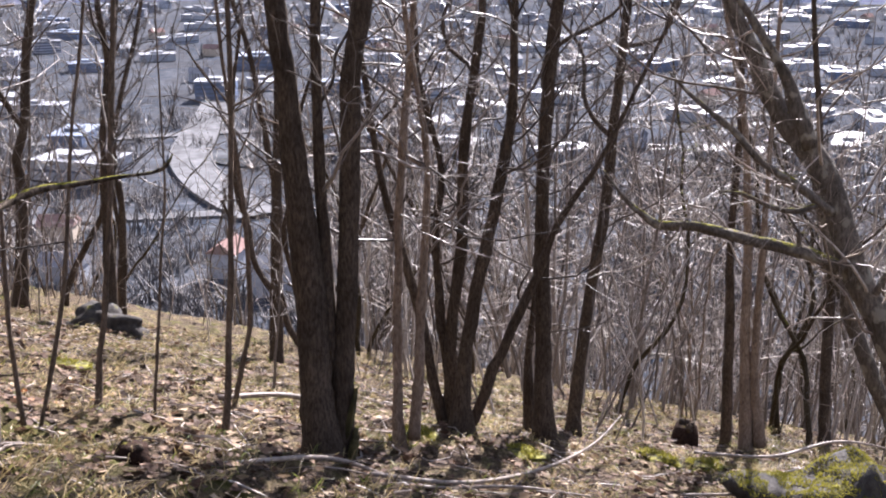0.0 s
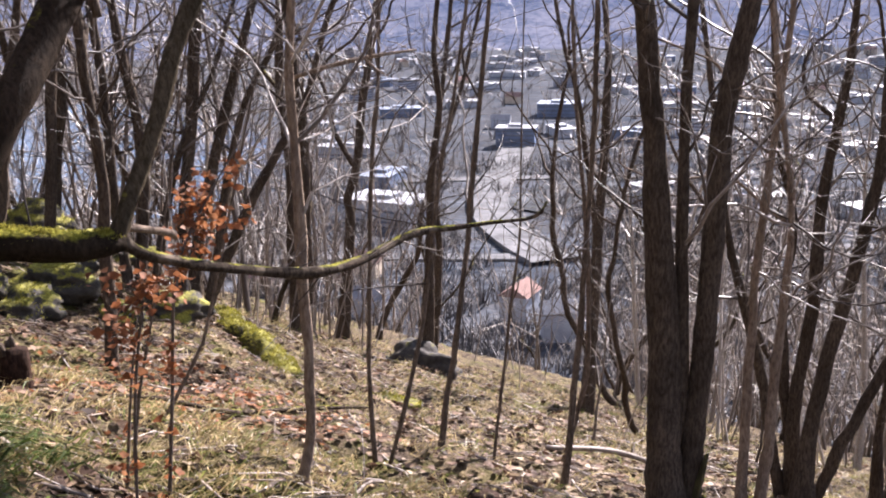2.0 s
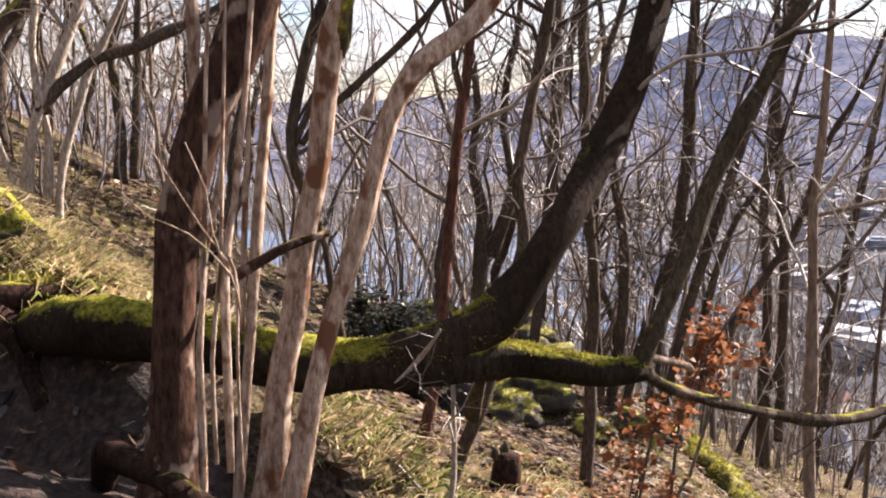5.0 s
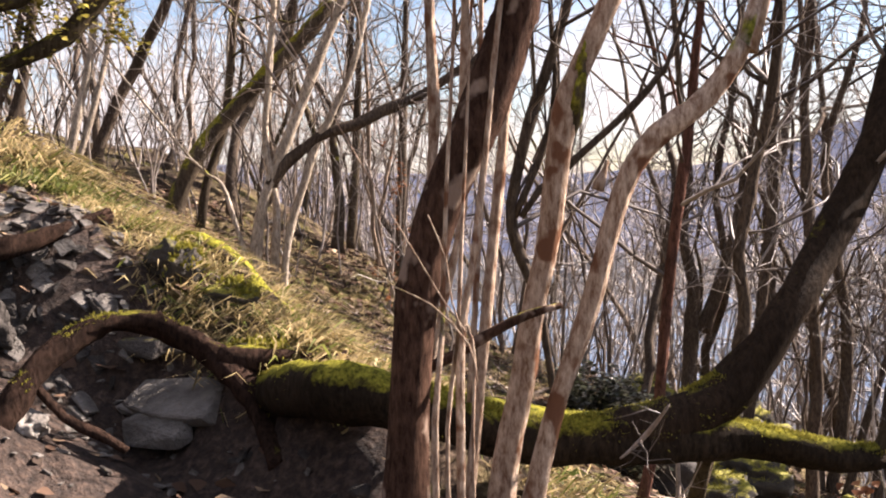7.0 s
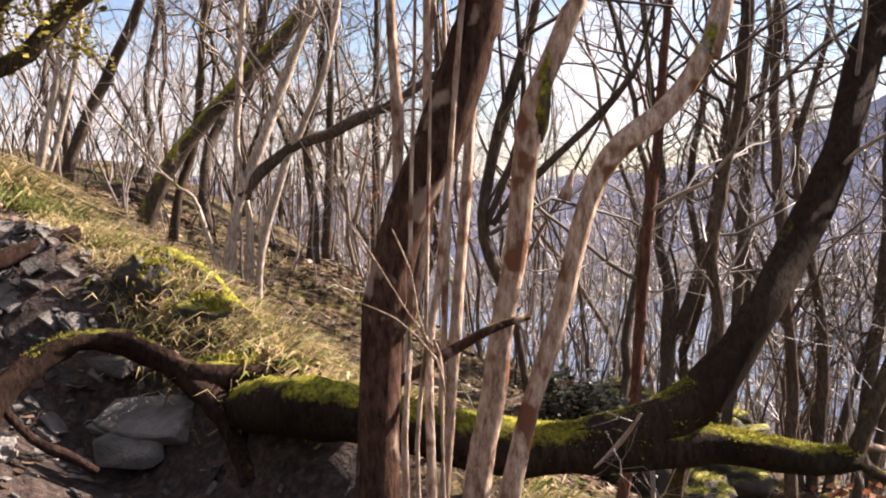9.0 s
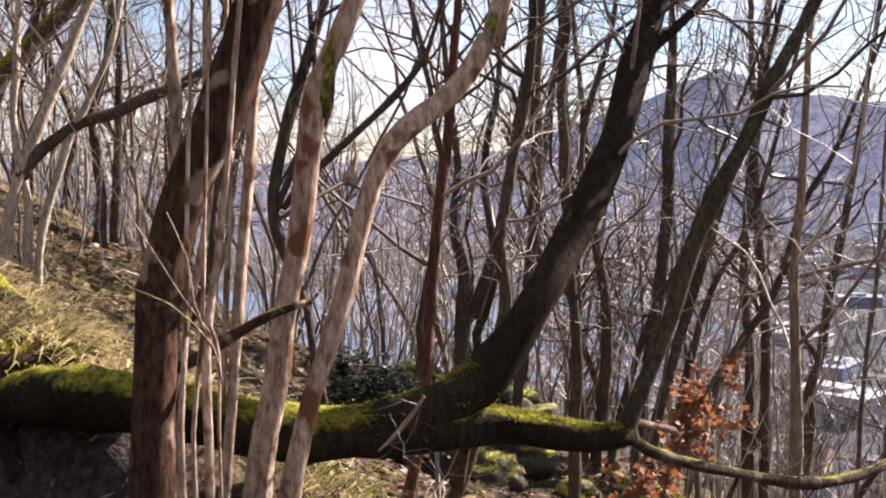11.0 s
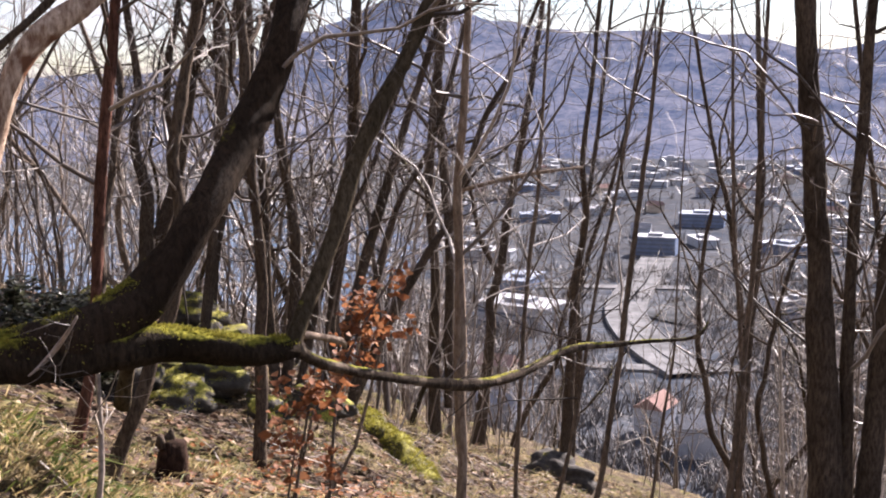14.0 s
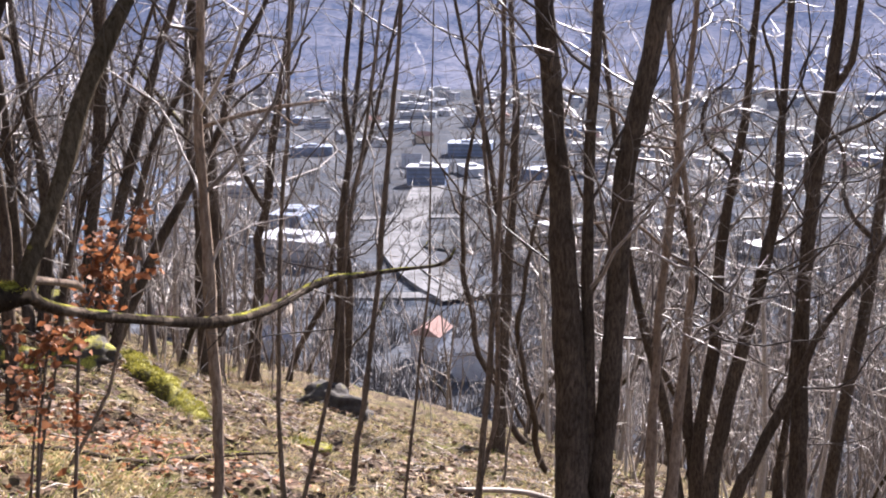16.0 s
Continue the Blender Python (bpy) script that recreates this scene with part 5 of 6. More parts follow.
grow_tree("tree", "dark branching tree behind the pale trunks", DARK, [
    [(-5.41, 4.82, -2.44, 0.026), (-5.56, 4.67, -1.02, 0.024), (-5.59, 4.64, -0.74, 0.024), (-5.71, 4.52, -0.26, 0.038), (-5.67, 4.56, 0.15, 0.038), (-5.60, 4.63, 0.49, 0.035), (-5.51, 4.71, 0.86, 0.029), (-5.43, 4.80, 1.25, 0.026), (-5.19, 5.04, 2.72, 0.019), (-4.95, 5.28, 4.18, 0.014)],
    [(-5.66, 4.56, -0.19, 0.021), (-5.58, 4.65, -0.02, 0.022), (-5.47, 4.77, 0.11, 0.022), (-5.34, 4.91, 0.28, 0.023), (-5.20, 5.05, 0.46, 0.023), (-5.08, 5.18, 0.67, 0.020), (-5.02, 5.24, 0.87, 0.014), (-4.61, 5.67, 2.78, 0.006)],
    [(-5.69, 4.53, -0.19, 0.024), (-5.57, 4.66, 0.22, 0.021), (-5.52, 4.72, 0.62, 0.018), (-5.54, 4.70, 1.09, 0.015), (-5.58, 4.65, 2.59, 0.011), (-5.62, 4.61, 4.09, 0.008)],
], 1.2)
grow_tree("tree", "dark trunk with mossy foot beyond the hollow", DARK, [
    [(-11.32, 13.43, -3.74, 0.123), (-11.28, 13.46, -2.39, 0.112), (-11.25, 13.48, -1.65, 0.097), (-11.37, 13.39, -0.86, 0.074), (-11.29, 13.45, -0.00, 0.059), (-11.39, 13.38, 1.11, 0.052), (-11.47, 13.32, 2.44, 0.042), (-11.55, 13.25, 3.77, 0.034), (-11.63, 13.19, 5.10, 0.028)],
    [(-11.14, 13.57, -2.34, 0.112), (-10.91, 13.75, -1.47, 0.096), (-10.77, 13.85, -0.79, 0.066), (-10.58, 13.99, 0.53, 0.054), (-10.39, 14.14, 1.84, 0.044), (-10.19, 14.29, 3.15, 0.036)],
], 1.3)
grow_tree("tree", "slim dark trunk on the slope edge", DARK, [
    [(-10.08, 13.10, -4.17, 0.084), (-9.91, 13.22, -2.19, 0.076), (-9.81, 13.29, -1.06, 0.082), (-9.74, 13.34, 0.05, 0.089), (-9.74, 13.34, 1.16, 0.082), (-9.67, 13.39, 2.25, 0.074), (-9.61, 13.43, 3.58, 0.061), (-9.55, 13.47, 4.91, 0.050), (-9.49, 13.51, 6.24, 0.040)],
], 1.2)
grow_tree("tree", "dark trunk with hanging branches before the water", DARK, [
    [(-6.70, 9.35, -3.96, 0.067), (-6.65, 9.38, -2.47, 0.061), (-6.63, 9.39, -1.70, 0.051), (-6.67, 9.37, -0.93, 0.051), (-6.71, 9.34, -0.12, 0.056), (-6.73, 9.33, 0.69, 0.046), (-6.71, 9.34, 1.54, 0.041), (-6.68, 9.36, 2.87, 0.034), (-6.65, 9.38, 4.21, 0.028), (-6.63, 9.39, 5.54, 0.023)],
    [(-6.54, 9.45, -0.39, 0.042), (-6.58, 9.42, 0.15, 0.037), (-6.50, 9.47, 0.62, 0.037), (-6.37, 9.55, 1.09, 0.032), (-6.28, 9.60, 1.56, 0.027), (-6.08, 9.72, 3.04, 0.020), (-5.88, 9.84, 4.52, 0.014)],
], 1.4)

# ---- the wood on the lower slope and beyond the bank ----
def make_variant(k):
    rng = np.random.default_rng(100 + k)
    poles = k % 2 == 0
    stems = []
    for s in range(int(rng.integers(2, 5)) if poles else int(rng.integers(1, 3))):
        h = rng.uniform(7, 10) if poles else rng.uniform(8, 11)
        r = rng.uniform(0.025, 0.045) if poles else rng.uniform(0.06, 0.1)
        lean = rng.normal(size=2) * 0.1 + np.array((0.04, 0.08))
        p, q = np.array((*(rng.normal(size=2) * 0.15), -0.25)), []
        for i in range(14):
            q.append((*p, r * (1 - 0.8 * i / 13)))
            lean = lean * 0.9 + rng.normal(size=2) * (0.14 if poles else 0.2)
            p = p + np.r_[lean, 1.0] * h / 13
        stems.append(q)
    mats = [SAP, DARK, PALE, SHOOTBARK, SAP, SHOOTBARK, PALE, DARK, PALEMOSS, SAP]
    return stems, mats[k]


VARIANTS = [make_variant(k) for k in range(10)]
LABELS = ["coppiced grey-brown stems of a young leafless tree", "slim dark leafless tree on the slope", "pale leafless stems in the wood", "brown leafless tree with a crooked trunk", "cluster of thin leafless poles",
          "leafless tree with mossy bark", "pale grey leafless poles", "tall dark leafless tree", "thin leafless hazel stems", "brown forked leafless tree"]


def plant_forest():
    rng = np.random.default_rng(77)
    made, taken = {}, []
    # (count, x range, y range)
    for count, xr, yr in ((34, (-4, 26), (17, 46)), (10, (-16, -2), (30, 50)), (44, (-30, -8), (10, 38)), (20, (-40, -13), (-2, 14)), (16, (-22, -12.5), (3, 13))):
        left = count
        for _ in range(count * 12):
            if not left:
                break
            x, y = rng.uniform(*xr), rng.uniform(*yr)
            az = math.degrees(math.atan2(x, y))
            if -17 < az < -8 and y > 16 and rng.random() < 0.8:
                continue
            if -60 < az < -20 and math.hypot(x, y) < 12.5 or math.hypot(x, y) < 15 and az > -20:
                continue
            if any(math.hypot(x - u, y - v) < 1.3 for u, v in taken):
                continue
            taken.append((x, y))
            left -= 1
            k = int(rng.integers(10))
            size = rng.uniform(0.75, 1.15)
            m = Matrix.Translation((x, y, rough_height(x, y))) @ Matrix.Rotation(rng.uniform(0, 6.28), 4, "Z") @ Matrix.Rotation(rng.uniform(-0.06, 0.06), 4, "X")
            if k not in made:
                stems, mat = VARIANTS[k]
                made[k] = grow_tree("tree", LABELS[k], mat, [[tuple(p) for p in s] for s in stems], 0.38, 0.45, 1 if k % 2 == 0 else 4)
                made[k].matrix_basis = m
            else:
                ob = copy_thing(made[k], m)
                ob.scale = (size, size, size)


plant_forest()


def thicket(name, label, count, xr, yr, mat, seed, tall):
    """Thin leafless shoots standing close together, past counting."""
    rng = np.random.default_rng(seed)
    t = Tubes()
    n = 0
    while n < count:
        x, y = rng.uniform(*xr), rng.uniform(*yr)
        az = math.degrees(math.atan2(x, y))
        d = math.hypot(x, y)
        if (-18 < az < -8 and d > 14 and rng.random() < 0.75) or d < 12 or (az < -20 and d < 13):
            continue
        n += 1
        h = rng.uniform(*tall)
        r = rng.uniform(0.009, 0.024)
        lean = rng.normal(size=2) * 0.13 + np.array((0.03, 0.06))
        p, q = np.array((x, y, rough_height(x, y) - 0.1)), []
        for i in range(9):
            q.append(np.r_[p, r * (1 - 0.7 * i / 8)])
            lean = lean * 0.92 + rng.normal(size=2) * 0.17
            p = p + np.r_[lean, 1.0] * h / 8
        t.add(q, 4, caps=False)
        shoots(t, q, rng, int(rng.integers(4, 9)), 0.28 * h, 2, 0.2, 3)
    tagged(new(name, t.mesh(name, mat)), label, "thicket", kind="stuff")


thicket("thicket", "dense thicket of thin grey-brown leafless shoots on the lower slope", 340, (-3, 24), (14, 46), TWIG, 201, (2.5, 6.5))
thicket("thicket", "thin pale leafless shoots along the edge of the slope", 180, (-16, 20), (20, 42), PALETWIG, 202, (2.5, 6.0))
thicket("thicket", "tangled leafless undergrowth beyond the fallen tree", 260, (-32, -7), (8, 36), TWIG, 203, (2.0, 6.5))
thicket("thicket", "pale leafless undergrowth on the bank top", 150, (-32, -11), (1, 16), TWIG, 204, (2.0, 6.0))
thicket("thicket", "low brown tangle of leafless brushwood behind the bank", 220, (-26, -10.5), (4, 17), DARKTWIG, 205, (0.8, 3.2))


def lower_wood(name, label, count, xr, yr, mat, seed, tall):
    """Taller leafless trees crowded together farther down, past counting."""
    rng = np.random.default_rng(seed)
    t = Tubes()
    n = 0
    while n < count:
        x, y = rng.uniform(*xr), rng.uniform(*yr)
        az, d = math.degrees(math.atan2(x, y)), math.hypot(x, y)
        if (-21 < az < -6.5 and rng.random() < 0.93) or d < 19:
            continue
        n += 1
        h = rng.uniform(*tall)
        r = rng.uniform(0.03, 0.085)
        lean = rng.normal(size=2) * 0.1
        p, q = np.array((x, y, height(x, y) - 0.2)), []
        for i in range(6):
            q.append(np.r_[p, r * (1 - 0.75 * i / 5)])
            lean += rng.normal(size=2) * 0.07
            p = p + np.r_[lean, 1.0] * h / 5
        t.add(q, 4, caps=False)
        for _ in range(11):
            a = q[int(rng.integers(1, 6))]
            d1 = unit(np.r_[rng.normal(size=2), rng.uniform(0.3, 1.3)])
            ln = rng.uniform(1.2, 3.2)
            b = a[:3] + d1 * ln * 0.5
            e = b + unit(d1 + rng.normal(size=3) * 0.35 + (0, 0, 0.2)) * ln * 0.5
            t.add([np.r_[a[:3], 0.022], np.r_[b, 0.016], np.r_[e, 0.007]], 3, caps=False)
            for _k in range(4):
                s = b + (e - b) * rng.random()
                t.add([np.r_[s, 0.011], np.r_[s + unit(d1 + rng.normal(size=3) * 0.8) * rng.uniform(0.5, 1.3), 0.006]], 3, caps=False)
    tagged(new(name, t.mesh(name, mat)), label, "wood", kind="stuff")


lower_wood("lower_wood", "crowded leafless grey-brown trees farther down the slope", 330, (-9, 34), (22, 52), TWIG, 301, (7, 11.5))
lower_wood("lower_wood", "crowded leafless trees beyond the fallen tree", 150, (-40, -9), (16, 46), TWIG, 302, (6, 10.5))

# ---- stones, stumps, moss, roots ----
def stone_mesh(name, size, seed, mat, flat=0.0, rough=0.28, fine=4):
    bm = bmesh.new()
    bmesh.ops.create_icosphere(bm, subdivisions=fine, radius=1)
    for v in bm.verts:
        n = v.co.copy()
        k = 1 + rough * noise.noise(n * 1.3 + Vector((seed, 0, 0))) + rough * 0.45 * noise.noise(n * 3.1 + Vector((0, seed, 0))) + rough * 0.2 * noise.noise(n * 8 + Vector((0, 0, seed)))
        v.co = n * k
        if flat:
            v.co.z = max(-0.5, min(0.45, v.co.z * (1 + flat)))
            v.co.z += 0.05 * noise.noise(n * 4)
        v.co = Vector((v.co.x * size[0], v.co.y * size[1], v.co.z * size[2]))
    me = bpy.data.meshes.new(name)
    bm.to_mesh(me)
    bm.free()
    me.polygons.foreach_set("use_smooth", [True] * len(me.polygons))
    me.materials.append(mat)
    return me


def hull_mesh(name, size, seed, mat):
    """An angular stone: the hull of points strewn through a flat block."""
    rng = np.random.default_rng(seed)
    bm = bmesh.new()
    for _ in range(26):
        p = rng.uniform(-1, 1, 3)
        p[:2] /= max(0.75, np.abs(p[:2]).max() ** 0.5 * (0.8 + 0.3 * rng.random()))
        p[2] = np.sign(p[2]) * (0.8 + 0.2 * rng.random()) if rng.random() < 0.75 else p[2]
        bm.verts.new((p[0] * size[0] / 2, p[1] * size[1] / 2, p[2] * size[2] / 2))
    bmesh.ops.convex_hull(bm, input=bm.verts)
    bmesh.ops.delete(bm, geom=[v for v in bm.verts if not v.link_faces], context="VERTS")
    bmesh.ops.bevel(bm, geom=bm.edges[:], offset=min(size) * 0.09, segments=1, affect="EDGES")
    me = bpy.data.meshes.new(name)
    bm.to_mesh(me)
    bm.free()
    me.materials.append(mat)
    return me


def slab(label, place, size, mat, seed, turn, tilt):
    ob = new("stone_slab", hull_mesh("stone_slab", size, seed, mat))
    ob.location = place
    ob.rotation_euler = (radians(tilt), 0, radians(turn))
    tagged(ob, label, "stone slab", "stone slabs on the path")


def rock(name, label, x, y, size, mat, seed, turn=0.0, sink=0.35, tilt=(0, 0), flat=0.0, z=None, group=""):
    ob = new(name, stone_mesh(name, size, seed, mat, flat, 0.5))
    ob.location = (x, y, (rough_height(x, y) if z is None else z) + size[2] * (1 - 2 * sink))
    ob.rotation_euler = (radians(tilt[0]), radians(tilt[1]), radians(turn))
    return tagged(ob, label, "moss" if name == "moss_cushion" else "rock", group)


rock("boulder", "large dark boulder capped with yellow-green moss", 4.05, 10.0, (0.95, 0.6, 0.5), DARKSTONE, 3, 10, 0.37)
rock("boulder", "dark rock half sunk in the dead grass", -7.0, 20.8, (0.95, 0.55, 0.45), DARKSTONE, 9, -15, 0.36)
rock("boulder", "dark mossy boulder under the crooked stems", -8.3, 13.3, (0.55, 0.4, 0.3), MOSSROCK, 12, 0, 0.35)
for _x, _y, _s, _k in ((-9.3, 12.1, 0.55, 1), (-8.8, 10.9, 0.45, 2), (-10.2, 13.6, 0.6, 4), (-11.2, 14.4, 0.6, 5), (-10.4, 15.6, 0.55, 6), (-12.2, 17.2, 0.7, 7), (-12.9, 16.6, 0.6, 8), (-9.6, 11.0, 0.4, 10), (-11.6, 12.8, 0.5, 11), (-8.2, 11.9, 0.35, 13)):
    rock("mossy_rock", "rounded rock covered in moss", _x, _y, (_s * 0.95, _s * 0.8, _s * 0.55), MOSSROCK, _k * 1.7, _k * 40, 0.35, group="mossy rocks behind the log")
rock("crag", "dark rock outcrop overgrown with evergreen leaves", -9.1, 9.4, (0.8, 0.6, 0.5), DARKSTONE, 21, 30, 0.42)
for _x, _y, _a, _b, _k in ((2.6, 11.6, 0.34, 0.24, 3), (0.9, 10.9, 0.4, 0.25, 4), (-4.9, 12.9, 0.5, 0.3, 5), (3.4, 12.6, 0.3, 0.25, 6), (-0.3, 11.2, 0.35, 0.3, 7), (-5.5, 2.62, 0.34, 0.16, 8), (-4.9, 2.7, 0.4, 0.16, 9)):
    rock("moss_cushion", "bright yellow-green cushion of moss on the ground", _x, _y, (_a * 0.75, _b * 0.75, 0.06), MOSS, _k * 2.3, -60 + 9 * _k, 0.32, group="moss cushions")
# the stony path under the arching root
slab("large flat grey stone slab lying tilted on the path", (-5.77, 2.34, -1.02), (0.52, 0.27, 0.1), STONE, 31, 25, 28)
slab("grey stone slab with a pale upper face", (-5.72, 2.2, -1.13), (0.38, 0.17, 0.1), STONE, 33, 32, 34)
slab("small pale flat stone under the arching root", (-6.08, 2.22, -1.06), (0.24, 0.13, 0.05), STONE, 34, 10, 20)
slab("pale stone ledge behind the arching root", (-6.16, 2.5, -0.8), (0.42, 0.2, 0.07), STONE, 35, 20, 12)
slab("brown stone ledge behind the arching root", (-6.3, 2.35, -0.78), (0.5, 0.22, 0.08), DARKSTONE, 36, 15, 8)
slab("flat pale stone at the edge of the scree", (-7.44, 1.98, -0.42), (0.3, 0.2, 0.06), STONE, 37, 40, 12)
rock("pale_stone", "pale quartz stone on the dark path", -5.68, 1.59, (0.085, 0.07, 0.065), WHITESTONE, 35, 0, 0.25)
rock("ledge", "long pale weathered ledge of rock under the grass bank", -7.55, 2.28, (0.42, 0.2, 0.11), WHITESTONE, 38, 66, 0.85, (0, 8), 0.6)
rock("boulder", "dark pointed rock beside the scree", -6.6, 1.72, (0.11, 0.1, 0.13), DARKSTONE, 47, 30, 0.25)
rock("boulder", "dark stone beside the path", -7.1, 1.8, (0.2, 0.13, 0.15), DARKSTONE, 39, 0, 0.3)
rock("mossy_rock", "rock with a mossy top on the bank", -6.42, 2.66, (0.15, 0.13, 0.14), MOSSROCK, 41, 0, 0.3)
rock("mossy_rock", "dark moss-covered rock on the bank", -6.2, 2.86, (0.16, 0.12, 0.1), MOSSROCK, 43, 30, 0.3)
_r = np.random.default_rng(3)
_scree = [hull_mesh("scree_stone", (0.2, 0.14, 0.045), 50 + i, STONE if i % 3 else DARKSTONE) for i in range(9)]
for _i in range(290):
    if _i < 180:
        x, y = _r.normal(-7.0, 0.45), _r.normal(2.05, 0.3)
    else:
        x, y = _r.uniform(-6.6, -4.4), _r.uniform(0.9, 2.5)
    ob = new("scree_stone", _scree[int(_r.integers(6))])
    k = _r.uniform(0.2, 0.75) if _i < 180 else _r.uniform(0.12, 0.55)
    ob.location = (x, y, rough_height(x, y) + 0.012)
    ob.scale = (k, k, k)
    gx = (rough_height(x + 0.1, y) - rough_height(x - 0.1, y)) / 0.2
    gy = (rough_height(x, y + 0.1) - rough_height(x, y - 0.1)) / 0.2
    ob.rotation_euler = (math.atan(gy) + _r.normal() * 0.15, -math.atan(gx) + _r.normal() * 0.15, _r.normal() * 0.6)
    tagged(ob, "flat grey stone in the scree of the path", "stone", "scree stones on the path")


def stone_chips():
    """Small chips trodden into the path, past counting."""
    bm = bmesh.new()
    for _ in range(150):
        x, y = _r.uniform(-6.6, -4.4), _r.uniform(0.9, 2.4)
        k = _r.uniform(0.1, 0.32)
        m = Matrix.Translation((x, y, rough_height(x, y) + 0.006)) @ Matrix.Rotation(_r.uniform(0, 6.28), 4, "Z") @ Matrix.Scale(k, 4)
        first = len(bm.verts)
        bm.from_mesh(_scree[int(_r.integers(6))])
        bm.verts.ensure_lookup_table()
        bmesh.ops.transform(bm, matrix=m, verts=bm.verts[first:])
    me = bpy.data.meshes.new("stone_chips")
    bm.to_mesh(me)
    bm.free()
    me.materials.append(STONE)
    tagged(new("stone_chips", me), "small grey stone chips trodden into the dark path", "stone chips", kind="stuff")


stone_chips()


def on_ground(pts, lift=0.03):
    return [(x, y, rough_height(x, y) + lift + h, r) for x, y, h, r in pts]


def tube_thing(name, label, category, points, mat, sides=10, rough=0.08, seed=1, twigs=0, reach=0.4, step=0.08, group=""):
    rng = np.random.default_rng(seed)
    line = spline(points, step)
    foot = line[0, :3].copy()
    line[:, :3] -= foot
    t = Tubes()
    t.add(line, sides, rough, rng)
    if twigs:
        shoots(t, line, rng, twigs, reach, 2, 0.3, 4, 0.0)
    ob = new(name, t.mesh(name, mat))
    ob.location = foot
    return tagged(ob, label, category, group)


tube_thing("arching_root", "thick dark tree root arching over the eroded path", "root",
           [(-5.68, 1.3, -1.3, 0.075), (-5.68, 1.45, -1.02, 0.064), (-5.7, 1.56, -0.86, 0.056), (-5.74, 1.68, -0.74, 0.054), (-5.77, 1.82, -0.66, 0.05), (-5.77, 1.94, -0.6, 0.055), (-5.75, 2.08, -0.59, 0.052), (-5.7, 2.2, -0.62, 0.058),
            (-5.6, 2.31, -0.69, 0.055), (-5.48, 2.39, -0.77, 0.062), (-5.36, 2.45, -0.87, 0.058), (-5.26, 2.48, -0.97, 0.06), (-5.16, 2.48, -1.1, 0.052), (-5.0, 2.43, -1.22, 0.045)], ROOTBARK, 16, 0.24, 4, 0, 0.4, 0.05)
tube_thing("root", "thin root hanging under the arching root", "root", [(-5.73, 1.62, -0.82, 0.02), (-5.62, 1.72, -0.98, 0.022), (-5.55, 1.84, -1.06, 0.025), (-5.45, 1.93, -1.13, 0.02)], ROOTBARK, 8, 0.2, 9)
tube_thing("mossy_dead_log", "rotten mossy log lying across the grass bank", "log", on_ground([(-6.85, 2.92, 0.02, 0.06), (-6.72, 3.05, 0.03, 0.07), (-6.6, 3.22, 0.03, 0.062), (-6.5, 3.42, 0.03, 0.045), (-6.42, 3.65, 0.04, 0.028), (-6.35, 3.9, 0.06, 0.015)]), MOSSBARK, 12, 0.2, 16)
tube_thing("root", "short root running from the arch into the bank", "root", [(-5.45, 2.38, -0.78, 0.06), (-5.35, 2.6, -0.8, 0.06), (-5.2, 2.95, -0.82, 0.05)], ROOTBARK, 12, 0.16, 7)
tube_thing("root", "dark mossy root creeping down from the thick trunk", "root",
           [(-4.1, 2.12, -1.5, 0.035), (-3.97, 2.06, -1.2, 0.042), (-3.83, 2.0, -1.06, 0.05), (-3.6, 1.98, -1.07, 0.05), (-3.41, 1.985, -1.11, 0.045), (-3.27, 2.013, -1.17, 0.04), (-3.1, 2.06, -1.3, 0.04), (-2.95, 2.13, -1.5, 0.036), (-2.8, 2.2, -1.75, 0.03)], ROOTBARK, 12, 0.2, 6)
tube_thing("moss_covered_log", "half-buried log wholly covered in yellow-green moss", "log",
           on_ground([(-8.6, 15.3, -0.1, 0.2), (-8.0, 14.5, -0.02, 0.24), (-7.3, 13.75, -0.02, 0.25), (-6.6, 13.1, -0.04, 0.22), (-6.15, 12.65, -0.1, 0.16)], 0.0), MOSS, 14, 0.14, 15)
tube_thing("fallen_log", "rotten dark log lying on the bank", "log", [(-6.98, 1.5, -0.36, 0.066), (-6.9, 1.9, -0.28, 0.062), (-6.92, 2.14, -0.22, 0.054), (-6.93, 2.5, -0.12, 0.045)], ROOTBARK, 10, 0.1, 8)


